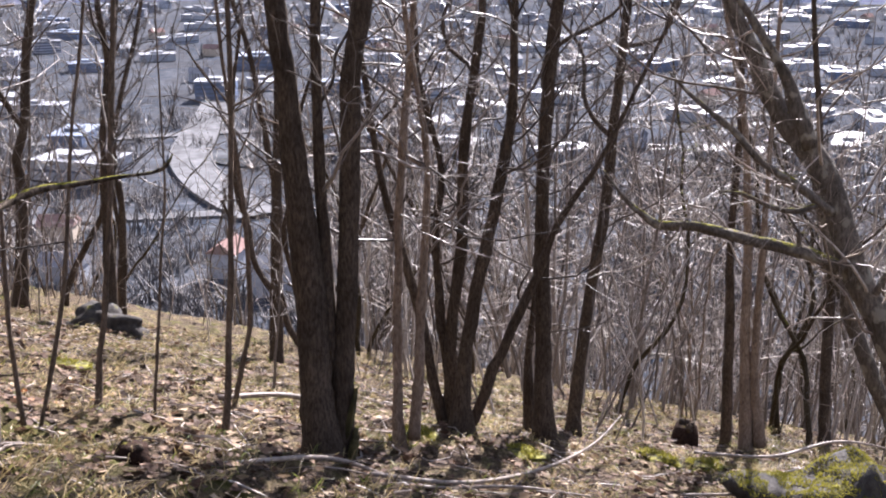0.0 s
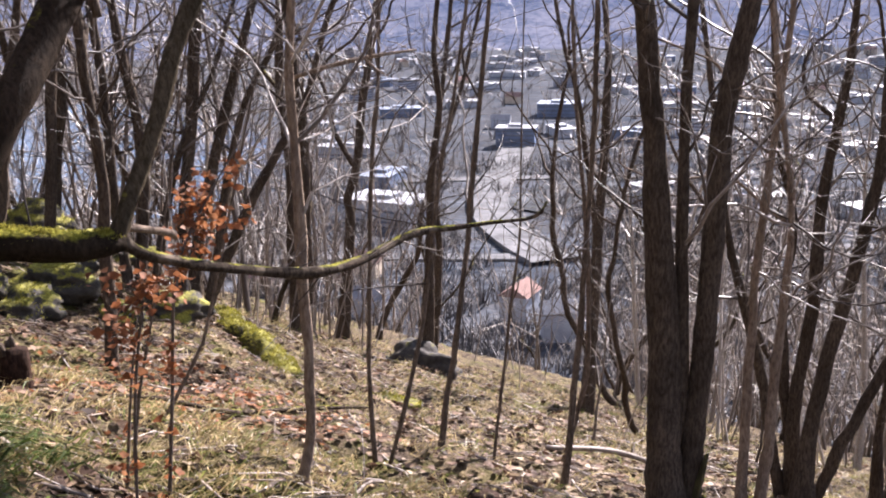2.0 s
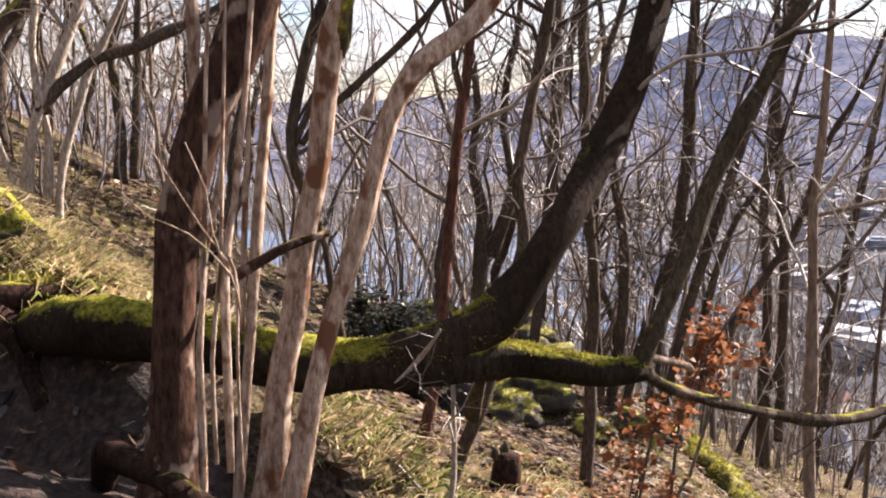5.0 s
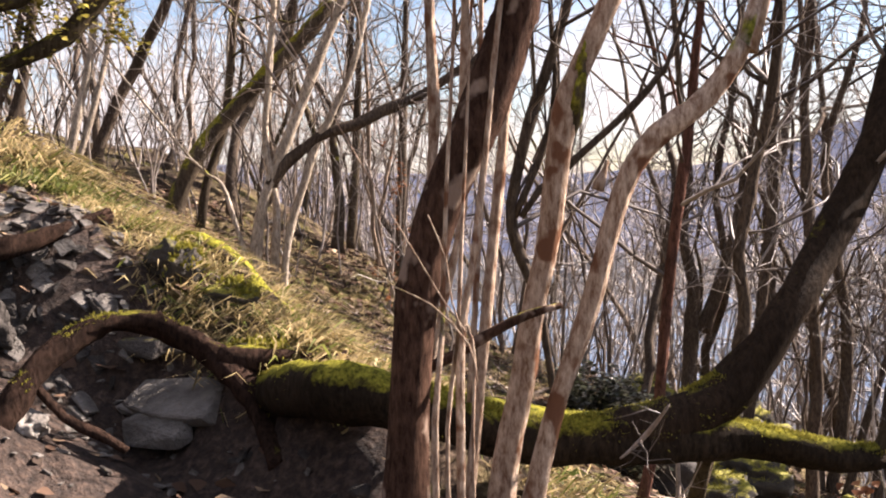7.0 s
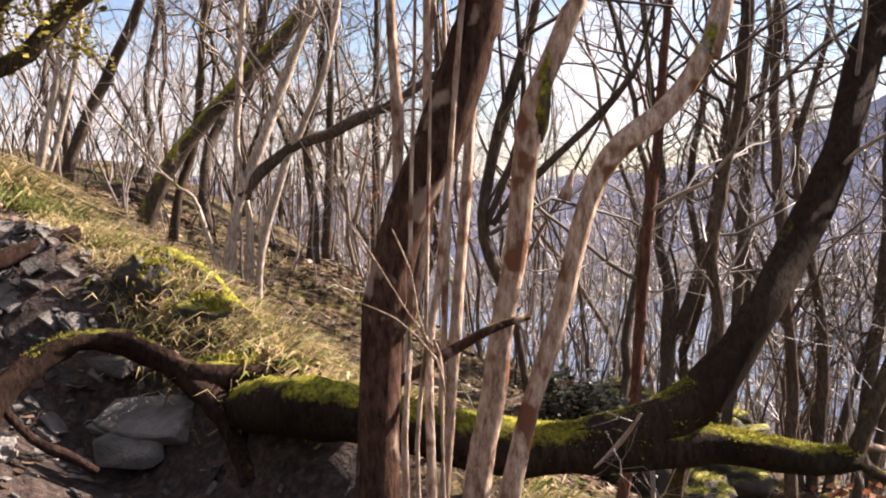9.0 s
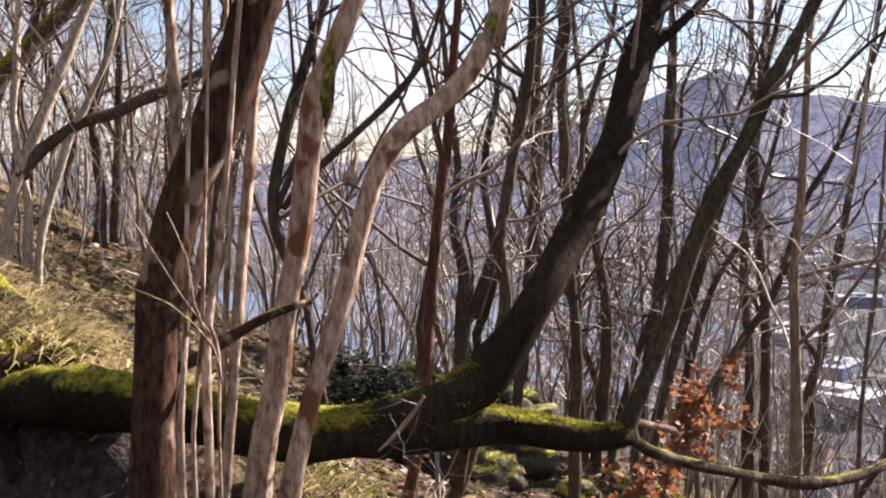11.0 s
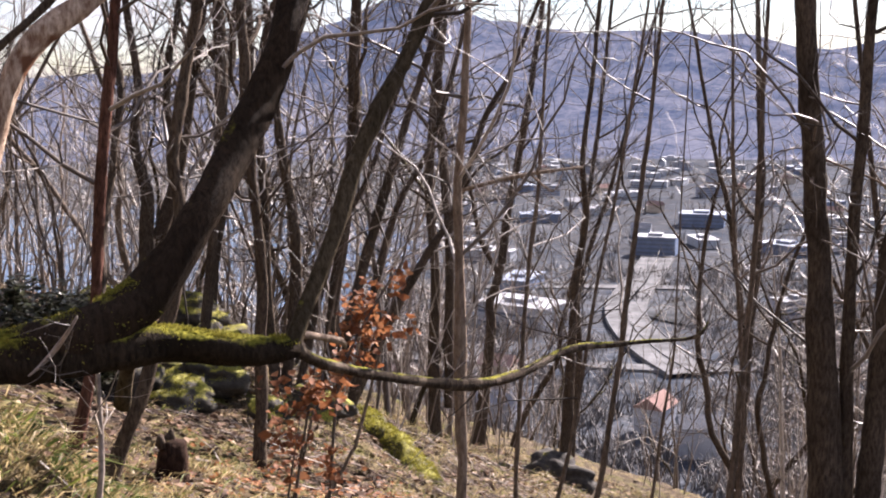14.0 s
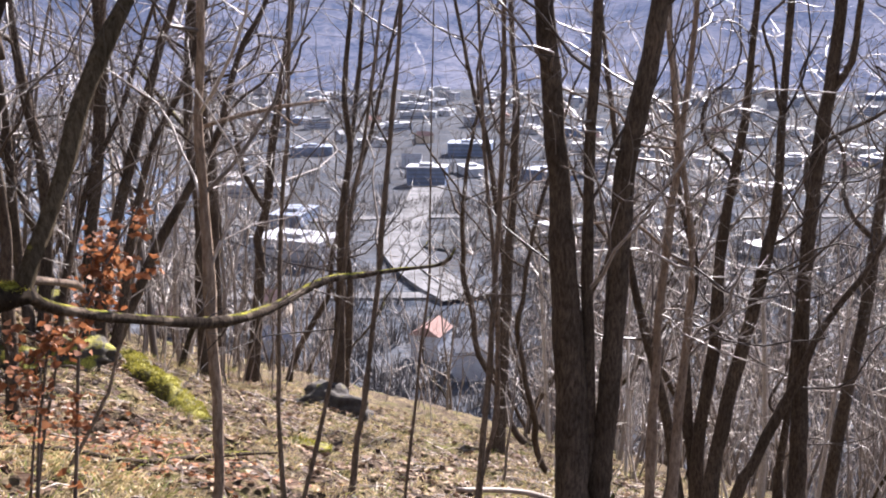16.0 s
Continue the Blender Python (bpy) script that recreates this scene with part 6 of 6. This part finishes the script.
BRANCHES = [
    ("long pale dead branch lying in the litter", [(-0.6, 8.0, 0, 0.02), (0.2, 8.4, 0.02, 0.02), (1.0, 9.6, 0.12, 0.017), (1.7, 11.0, 0.3, 0.014), (2.2, 12.2, 0.5, 0.008)], PALETWIG, 5),
    ("pale fallen branch at the foot of the forked tree", [(-1.6, 7.0, 0, 0.02), (-0.9, 7.9, 0.04, 0.02), (-0.2, 8.3, 0.02, 0.018), (0.6, 8.2, 0.03, 0.014), (1.3, 8.5, 0.05, 0.008)], PALETWIG, 5),
    ("dark crooked branch lying in the grass", [(-5.0, 6.6, 0.05, 0.012), (-4.85, 7.2, 0.1, 0.02), (-4.7, 8.0, 0.03, 0.024), (-4.75, 9.2, 0.05, 0.028), (-4.6, 10.2, 0.06, 0.024), (-4.45, 10.9, 0.1, 0.012)], BRANCHBARK, 6),
    ("pale stick lying on the leaves", [(-2.9, 6.2, 0.02, 0.012), (-3.0, 6.8, 0.05, 0.012), (-2.95, 7.4, 0.08, 0.01)], PALETWIG, 2),
    ("short pale broken branch", [(-2.6, 11.5, 0.03, 0.03), (-1.9, 12.2, 0.08, 0.035), (-1.2, 12.7, 0.06, 0.03)], PALETWIG, 2),
    ("grey branch lying down the slope", [(2.4, 9.6, 0.03, 0.014), (3.3, 10.4, 0.08, 0.016), (4.2, 11.8, 0.2, 0.014), (5.2, 12.6, 0.35, 0.008)], PALETWIG, 5),
    ("tangle of pale dead branches beside the mossy boulder", [(3.4, 13.2, 0.1, 0.02), (4.6, 13.6, 0.3, 0.022), (5.8, 14.2, 0.55, 0.02), (7.2, 14.6, 0.6, 0.012)], PALETWIG, 9),
    ("pale dead branch under the log", [(-3.6, 3.1, 0.05, 0.03), (-3.75, 3.5, 0.12, 0.032), (-4.0, 4.1, 0.1, 0.03), (-4.1, 4.6, 0.05, 0.02)], PALETWIG, 3),
    ("upright dead stick beside the rush clump", [(-3.75, 3.55, 0.0, 0.014), (-3.72, 3.6, 0.4, 0.013), (-3.8, 3.7, 0.85, 0.01)], PALETWIG, 2),
    ("dead twiggy branch on the bank", [(-6.5, 3.45, 0.05, 0.03), (-6.35, 3.7, 0.08, 0.024), (-6.1, 3.95, 0.05, 0.014)], PALETWIG, 4),
]
for _i, (_l, _p, _m, _n) in enumerate(BRANCHES):
    tube_thing("fallen_branch", _l, "branch", on_ground(_p), _m, 6, 0.06, 20 + _i, _n, 0.7, 0.12, "fallen branches")


def stump(x, y, r, h, seed):
    rng = np.random.default_rng(seed)
    z = rough_height(x, y)
    thing = empty("tree_stump", (x, y, z), "small dark rotten tree stump with a mossy side", "stump", "stumps")
    t = Tubes()
    t.add([(0, 0, -0.1, r * 1.35), (0, 0, 0.05, r * 1.1), (0.01, 0.02, h * 0.6, r), (0.02, 0.03, h, r * 0.85)], 14, 0.14, rng)
    part_mesh("bole", t.mesh("bole", ROOTBARK), thing)
    t = Tubes()
    for _ in range(4):
        a = rng.uniform(0, 6.28)
        p = np.array((math.cos(a) * r * 0.6, math.sin(a) * r * 0.6, h * 0.9))
        t.add([np.r_[p, r * 0.35], np.r_[p * 1.02 + (0, 0, h * 0.25), r * 0.2], np.r_[p * 1.05 + (0, 0, h * 0.5 * rng.random()), r * 0.04]], 6, 0.1, rng)
    part_mesh("splintered_top", t.mesh("splinters", DARK), thing)


stump(-5.7, 6.6, 0.11, 0.3, 1)
stump(3.9, 15.9, 0.2, 0.42, 2)
stump(-2.3, 7.2, 0.12, 0.12, 3)


# ---- leaves, grass ----
def strip_mesh(name, strips, mat):
    """strips: (n, k, 2, 3) array of k cross pairs for each blade."""
    s = np.asarray(strips, np.float32)
    n, k = s.shape[:2]
    idx = np.arange(n * k * 2).reshape(n, k, 2)
    quads = np.stack([idx[:, :-1, 0], idx[:, :-1, 1], idx[:, 1:, 1], idx[:, 1:, 0]], -1).reshape(-1, 4)
    return quad_mesh(name, s.reshape(-1, 3), quads, mat)


def leaves_at(places, ups, size, rng, curl=0.35):
    """Bent leaf shapes, three cross pairs each."""
    n = len(places)
    a = rng.uniform(0, 2 * np.pi, n)
    d = np.stack([np.cos(a), np.sin(a), np.zeros(n)], 1) + rng.normal(size=(n, 3)) * 0.35 - ups * 0.0
    d -= ups * (d * ups).sum(1)[:, None] * 0.8
    d /= np.linalg.norm(d, axis=1)[:, None]
    w = np.cross(d, ups + rng.normal(size=(n, 3)) * 0.45)
    w /= np.linalg.norm(w, axis=1)[:, None]
    up = np.cross(w, d)
    out = np.zeros((n, 3, 2, 3))
    s = size[:, None]
    for k, (u, half, h) in enumerate(((-0.5, 0.1, 0.25), (0.05, 0.38, 0.0), (0.55, 0.06, 0.3))):
        c = places + d * s * u + up * s * h * curl
        out[:, k, 0], out[:, k, 1] = c - w * s * half, c + w * s * half
    return out


def scatter(n, xr, yr, rng, keep):
    pts = []
    while len(pts) < n:
        x, y = rng.uniform(*xr), rng.uniform(*yr)
        if keep(x, y, rng.random()):
            pts.append((x, y, rough_height(x, y)))
    return np.array(pts)


def seen_ground(x, y):
    return math.hypot(x, y) > 2.2 and x < 1.5 + 0.42 * y and x > -1.5 - 1.5 * max(y, 0) - (6 if y > 1 else 0)


def grassy(x, y):
    return noise.noise((x * 0.7, y * 0.7, 9.0)) + 0.5 * noise.noise((x * 2.3, y * 2.3, 5.0))


UP = np.array((0.15, 0.33, 0.93))


def build_litter():
    rng = np.random.default_rng(31)
    p = scatter(46000, (-15, 9.5), (0.8, 26), rng, lambda x, y, u: seen_ground(x, y) and (y > 2.9 or x > -2.4 or u < 0.2) and u < 0.35 + 0.7 * max(0, -grassy(x, y)) + 0.25 * (y < 14))
    p[:, 2] += rng.uniform(0.004, 0.04, len(p))
    s = strip_mesh("leaf_litter", leaves_at(p, np.tile(UP, (len(p), 1)), rng.uniform(0.04, 0.115, len(p)), rng), LITTER)
    tagged(new("leaf_litter", s), "brown and tan dead leaves strewn over the slope", "leaf litter", kind="stuff")


build_litter()


def build_beech_litter():
    rng = np.random.default_rng(33)
    n = 1300
    c = np.array([(-5.3, 7.6), (-4.9, 8.6), (-6.2, 9.2)])[rng.integers(0, 3, n)]
    xy = c + rng.normal(size=(n, 2)) * (0.55, 0.9)
    p = np.c_[xy, [rough_height(a, b) + 0.03 for a, b in xy]]
    s = strip_mesh("beech_litter", leaves_at(p, np.tile(UP, (n, 1)), rng.uniform(0.04, 0.08, n), rng), BEECH)
    tagged(new("beech_litter", s), "rusty beech leaves fallen below the young shoots", "leaf litter", kind="stuff")


build_beech_litter()


def blades(roots, length, lean, rng, width=0.006, droop=0.5):
    n = len(roots)
    a = rng.uniform(0, 2 * np.pi, n)
    side = np.stack([np.cos(a), np.sin(a), np.zeros(n)], 1)
    d = np.stack([np.zeros(n), np.zeros(n), np.ones(n)], 1) + lean + side * rng.uniform(0.2, 1.0, n)[:, None]
    d /= np.linalg.norm(d, axis=1)[:, None]
    w = np.cross(d, np.array((0.2, 0.5, 0.3)) + rng.normal(size=(n, 3)) * 0.3)
    w /= np.linalg.norm(w, axis=1)[:, None]
    out = np.zeros((n, 3, 2, 3))
    ln = length[:, None]
    for k, u in enumerate((0, 0.55, 1.0)):
        c = roots + d * ln * u + side * ln * droop * u * u * 0.5 - np.array((0, 0, 1)) * ln * droop * u ** 2.5
        h = width * (1 - 0.9 * u ** 2) * (0.6 + 0.4 * min(1, 3 * u))
        out[:, k, 0], out[:, k, 1] = c - w * h, c + w * h
    return out


def build_grass():
    rng = np.random.default_rng(57)
    tufts = scatter(4300, (-15, 9), (0.8, 27), rng, lambda x, y, u: seen_ground(x, y) and (y > 3.0 or x > -2.4) and grassy(x, y) > -0.22 + 0.3 * u)
    bank = scatter(900, (-7.6, -3.6), (2.45, 4.2), rng, lambda x, y, u: y > 2.95 or x < -5.3)
    below = scatter(460, (-6.0, -1.5), (4.0, 7.5), rng, lambda x, y, u: y > 1.2 - 0.75 * x - 0.5 and grassy(x, y) > -0.45)
    tufts = np.vstack([tufts, bank, below])
    per = 10
    roots = np.repeat(tufts, per, 0) + np.c_[rng.normal(size=(len(tufts) * per, 2)) * 0.07, np.zeros(len(tufts) * per)]
    lean = np.array((0.12, 0.28, 0.0))
    s = strip_mesh("dead_grass", blades(roots, rng.uniform(0.08, 0.29, len(roots)), lean, rng, 0.0055, 0.6), STRAW)
    tagged(new("dead_grass", s), "straw-coloured dead grass with some green blades on the slope", "grass", kind="stuff")


build_grass()


def rush_clump(x, y, n, length, seed, label, mat=RUSH):
    rng = np.random.default_rng(seed)
    z = rough_height(x, y)
    r = np.clip(rng.normal(size=(n, 2)) * 0.15, -0.24, 0.24)
    roots = np.c_[r, np.array([rough_height(x + a, y + b) - z for a, b in r])]
    ob = new("rush_clump", strip_mesh("rush_clump", blades(roots, rng.uniform(0.5, 1.0, n) * length, np.array((0.1, 0.25, 0)), rng, 0.011, 0.75), mat))
    ob.location = (x, y, z)
    tagged(ob, label, "grass clump", "rush clumps")


for _i, (_x, _y, _n, _l) in enumerate(((-3.95, 3.9, 130, 0.42), (-4.3, 4.4, 130, 0.42), (-4.6, 4.9, 110, 0.4), (-4.1, 4.6, 90, 0.35), (-3.6, 3.6, 90, 0.35), (-5.0, 5.0, 80, 0.35), (-4.4, 3.7, 80, 0.3))):
    rush_clump(_x, _y, _n, _l, 60 + _i, "clump of arching green rush leaves below the log")
for _i, (_x, _y, _n, _l) in enumerate(((-8.9, 2.8, 220, 0.55), (-8.3, 2.72, 180, 0.5), (-9.2, 2.75, 200, 0.55), (-8.6, 2.6, 160, 0.5), (-5.2, 3.0, 90, 0.3), (-5.7, 3.0, 80, 0.28), (-6.0, 2.8, 70, 0.25), (-5.4, 2.85, 110, 0.25), (-5.0, 2.8, 100, 0.24), (-6.3, 2.5, 80, 0.22))):
    rush_clump(_x, _y, _n, _l, 80 + _i, "tuft of straw and green grass on the bank", STRAW)


for _i, (_x, _y, _n, _l) in enumerate(((-8.15, 2.45, 260, 0.45), (-8.3, 2.62, 240, 0.45), (-8.05, 2.75, 180, 0.4))):
    rush_clump(_x, _y, _n, _l, 100 + _i, "thick tussock of green and straw grass hanging over the ledge", TUSSOCK)


def leafy_shoot(name, label, category, points, mat, twig, count, reach, seed, size=(0.028, 0.055), per=5, low=0.1, group=""):
    """A thin shoot that still holds its leaves."""
    rng = np.random.default_rng(seed)
    line = spline(points, 0.1)
    foot = line[0, :3].copy()
    line[:, :3] -= foot
    thing = empty(name, foot, label, category, group)
    t = Tubes()
    t.add(line, 6, 0.05, rng)
    shoots(t, line, rng, count, reach, 2, low, 3)
    part_mesh("stem", t.mesh("stem", twig), thing)
    ends = np.concatenate(t.verts)
    bunch = 6 if mat is BEECH else 1
    pick = ends[rng.integers(0, len(ends), max(1, len(ends) * per // 10 // bunch))]
    ends = np.repeat(pick, bunch, 0) + rng.normal(size=(len(pick) * bunch, 3)) * (0.035 if mat is BEECH else 0.03)
    if mat is BEECH:
        ends[:, 2] -= 0.02
    ups = np.tile(np.array((0, 0, 1.0)), (len(ends), 1)) + (rng.normal(size=(len(ends), 3)) * 0.9 if mat is BEECH else 0)
    lv = leaves_at(ends, ups / np.linalg.norm(ups, axis=1)[:, None], rng.uniform(*size, len(ends)), rng, 0.7)
    part_mesh("foliage", strip_mesh("foliage", lv, mat), thing, "rusty dead leaves" if mat is BEECH else "")
    return thing


leafy_shoot("beech_shoot", "young beech shoot still holding rusty orange leaves", "sapling", [(-3.45, 4.9, -2.75, 0.012), (-3.4, 4.95, -2.1, 0.01), (-3.35, 5.0, -1.5, 0.008), (-3.25, 5.2, -1.15, 0.006), (-3.1, 5.35, -0.85, 0.003)], BEECH, DARKTWIG, 16, 0.26, 5, (0.035, 0.065), 4, 0.62, "beech shoots")
leafy_shoot("beech_shoot", "low beech shoot with rusty orange leaves", "sapling", [(-3.4, 4.5, -2.75, 0.01), (-3.34, 4.5, -2.0, 0.008), (-3.25, 4.52, -1.45, 0.006), (-3.22, 4.55, -1.2, 0.003)], BEECH, DARKTWIG, 12, 0.22, 6, (0.035, 0.065), 3, 0.66, "beech shoots")
leafy_shoot("beech_shoot", "small beech shoot with dead leaves", "sapling", [(-3.7, 4.9, -2.7, 0.01), (-3.65, 4.95, -2.15, 0.007), (-3.6, 5.0, -1.75, 0.003)], BEECH, DARKTWIG, 7, 0.2, 7, (0.035, 0.06), 2, 0.75, "beech shoots")
leafy_shoot("beech_shoot", "beech shoot with rusty leaves deeper in the wood", "sapling", [(-12.6, 8.6, -2.2, 0.02), (-12.5, 8.7, -0.8, 0.014), (-12.6, 8.8, 0.4, 0.006)], BEECH, TWIG, 16, 0.7, 8, group="beech shoots", per=3)
leafy_shoot("mossy_bough", "yellow-green bough hung with moss over the bank", "branch", [(-5.9, 2.5, 1.4, 0.055), (-5.96, 2.37, 1.18, 0.05), (-6.06, 2.15, 0.98, 0.05), (-6.12, 1.98, 0.77, 0.046), (-6.19, 1.78, 0.66, 0.042), (-6.27, 1.54, 0.55, 0.036), (-6.5, 0.9, 0.3, 0.06), (-6.7, 0.3, -0.8, 0.08)], NEEDLES, SHOOTBARK, 26, 0.5, 12, (0.02, 0.045), 34, 0.05, "mossy boughs")
leafy_shoot("mossy_bough", "upper bough hung with yellow-green moss", "branch", [(-5.8, 2.3, 1.4, 0.045), (-5.94, 1.9, 1.08, 0.05), (-6.01, 1.71, 0.91, 0.048), (-6.08, 1.47, 0.8, 0.044), (-6.4, 0.9, 0.2, 0.06), (-6.6, 0.4, -0.8, 0.08)], NEEDLES, SHOOTBARK, 26, 0.5, 13, (0.02, 0.045), 34, 0.05, "mossy boughs")
for _i in range(6):
    _a = _i * 1.05
    _x, _y = -8.95 + 0.45 * math.cos(_a), 9.05 + 0.4 * math.sin(_a)
    leafy_shoot("evergreen_shrub", "low dark evergreen shrub on the rock outcrop", "shrub", [(_x, _y, rough_height(_x, _y), 0.02), (_x + 0.05, _y - 0.05, rough_height(_x, _y) + 0.5, 0.012), (_x, _y - 0.1, rough_height(_x, _y) + 0.95, 0.005)], EVERGREEN, TWIG, 20, 0.4, 92 + _i, (0.05, 0.1), 12, 0.1, "evergreen shrubs")


def build_twig_litter():
    rng = np.random.default_rng(14)
    t = Tubes()
    for x, y, z in scatter(2000, (-12, 9), (1.0, 22), rng, lambda x, y, u: seen_ground(x, y) and (y > 3.4 or x > -2.6)):
        ln, a = rng.uniform(0.15, 1.0), rng.uniform(0, 6.28)
        q = []
        for k in range(4):
            u, v = x + math.cos(a) * ln * k / 3, y + math.sin(a) * ln * k / 3
            a += rng.normal() * 0.2
            q.append((u, v, rough_height(u, v) + 0.02 + 0.03 * rng.random(), 0.008 * (1.2 - 0.3 * k) * rng.uniform(0.6, 1.5)))
        t.add(q, 3)
    tagged(new("twig_litter", t.mesh("twig_litter", PALETWIG)), "dead twigs scattered over the leaf litter", "twigs", kind="stuff")


build_twig_litter()


def moss_fuzz():
    """Short soft moss along the upper side of the fallen tree."""
    rng = np.random.default_rng(44)
    thing = next(o for o in scene.objects if o.name == "fallen_tree")
    foot = np.array(thing.location)
    for name, n, wide, lo, hi in (("log", 20000, 0.85, 0.0, 1.0), ("leaning_trunk", 2600, 1.2, 0.05, 0.2)):
        line = spline(fallen_tree[name], 0.05)
        i = rng.integers(int(lo * (len(line) - 2)) + 1, int(hi * (len(line) - 2)) + 1, n)
        p = line[i] + (line[np.minimum(i + 1, len(line) - 1)] - line[i]) * rng.random(n)[:, None]
        keep = np.array([noise.noise(Vector(q[:3]) * 3.0) for q in p]) > -0.35
        p, i = p[keep], i[keep]
        t = line[i + 1, :3] - line[i - 1, :3]
        t /= np.linalg.norm(t, axis=1)[:, None]
        side = np.cross(t, (0, 0, 1.0))
        side /= np.linalg.norm(side, axis=1)[:, None]
        up = np.cross(side, t)
        a = rng.normal(size=len(p)) * wide * 0.6
        out = up * np.cos(a)[:, None] + side * np.sin(a)[:, None]
        root = p[:, :3] + out * (p[:, 3] * 0.97)[:, None] - foot
        ln = rng.uniform(0.004, 0.011, len(p))
        d = out + rng.normal(size=out.shape) * 0.5
        w = np.cross(d, rng.normal(size=out.shape))
        w /= np.linalg.norm(w, axis=1)[:, None]
        s = np.zeros((len(p), 3, 2, 3))
        for k, (u, half) in enumerate(((0, 0.0024), (0.6, 0.002), (1.0, 0.0006))):
            c = root + d * ln[:, None] * u
            s[:, k, 0], s[:, k, 1] = c - w * half, c + w * half
        part_mesh("moss", strip_mesh("moss", s, FUZZ), thing, "yellow-green moss")


moss_fuzz()


def on_tree(label, name, place, size, mat, seed, turn=0):
    """A patch that clings to a tree, as a part of it."""
    tree = next(o for o in scene.objects if o.get("label") == label)
    ob = part_mesh(name, stone_mesh(name, size, seed, mat, 0.0, 0.4, 3), tree)
    ob.location = Vector(place) - tree.location
    ob.rotation_euler = (0, 0.2, radians(turn))
    return ob


def along(label, z):
    """The middle of that tree's trunk at the height z, and its radius."""
    tree = next(o for o in scene.objects if o.get("label") == label)
    trunk = next(c for c in tree.children if c.name.startswith("trunk"))
    co = np.empty(len(trunk.data.vertices) * 3, np.float32)
    trunk.data.vertices.foreach_get("co", co)
    co = co.reshape(-1, 3) + np.array(tree.location)
    near = co[np.abs(co[:, 2] - z) < 0.07]
    mid = near.mean(0)
    return mid, float(np.linalg.norm((near - mid)[:, :2], axis=1).mean())


PALE_TREE = "pale smooth trunk with a patch of moss high up"
for _z, _s in ((0.3, 1.3), (0.42, 1.0)):
    _m, _q = along(PALE_TREE, _z)
    on_tree(PALE_TREE, "moss_patch", (_m[0] + _q * 0.85, _m[1] + _q * 0.1, _z), (0.014 * _s, 0.026 * _s, 0.085 * _s), GREENBARK, 11 * _s + _z)


on_tree("tall dark-barked tree forking into three stems from a mossy base", "moss_patch", (-0.82, 8.87, -4.25), (0.03, 0.06, 0.26), MOSS, 5.0)
on_tree("tall dark-barked tree forking into three stems from a mossy base", "moss_patch", (-0.82, 8.86, -4.6), (0.045, 0.08, 0.2), MOSS, 8.0)


def fuzz_over(ob, count, lo, hi, steep=0.55, holes=-0.1):
    """Short moss on the upper faces of a mesh, as a part of it."""
    rng = np.random.default_rng(count)
    me = ob.data
    me.calc_loop_triangles()
    n = len(me.loop_triangles)
    tri, area, nor, co = np.empty(n * 3, np.int32), np.empty(n, np.float32), np.empty(n * 3, np.float32), np.empty(len(me.vertices) * 3, np.float32)
    me.loop_triangles.foreach_get("vertices", tri)
    me.loop_triangles.foreach_get("area", area)
    me.loop_triangles.foreach_get("normal", nor)
    me.vertices.foreach_get("co", co)
    tri, nor, co = tri.reshape(-1, 3), nor.reshape(-1, 3), co.reshape(-1, 3)
    area = area * np.clip((nor[:, 2] - steep) * 4, 0, 1)
    f = rng.choice(n, count, p=area / area.sum())
    b = rng.dirichlet((1, 1, 1), count)
    p = (co[tri[f]] * b[..., None]).sum(1)
    keep = np.array([noise.noise(Vector(q) * 5.0) for q in p]) > holes
    p, up = p[keep], nor[f][keep]
    ln = rng.uniform(lo, hi, len(p))
    d = up + rng.normal(size=up.shape) * 0.5
    w = np.cross(d, rng.normal(size=up.shape))
    w /= np.linalg.norm(w, axis=1)[:, None]
    s = np.zeros((len(p), 3, 2, 3))
    for k, (u, half) in enumerate(((0, 0.3), (0.6, 0.25), (1.0, 0.05))):
        c = p + d * ln[:, None] * u
        s[:, k, 0], s[:, k, 1] = c - w * (ln * half)[:, None], c + w * (ln * half)[:, None]
    part_mesh("moss", strip_mesh("moss", s, FUZZ), ob, "yellow-green moss")


for _o in [o for o in scene.objects if o.type == "MESH" and not o.parent]:
    if _o.name.startswith("moss_cushion"):
        fuzz_over(_o, 900, 0.012, 0.03, 0.5, -0.2)
    elif _o.name.startswith("mossy_rock"):
        fuzz_over(_o, 700, 0.012, 0.028, 0.45, -0.15)
    elif _o.get("label", "").startswith("large dark boulder"):
        fuzz_over(_o, 14000, 0.008, 0.02, 0.5, -0.3)
    elif _o.name.startswith("arching_root"):
        fuzz_over(_o, 1600, 0.005, 0.012, 0.6, 0.12)
    elif _o.name.startswith("moss_covered_log"):
        fuzz_over(_o, 6000, 0.012, 0.03, 0.2, -0.3)
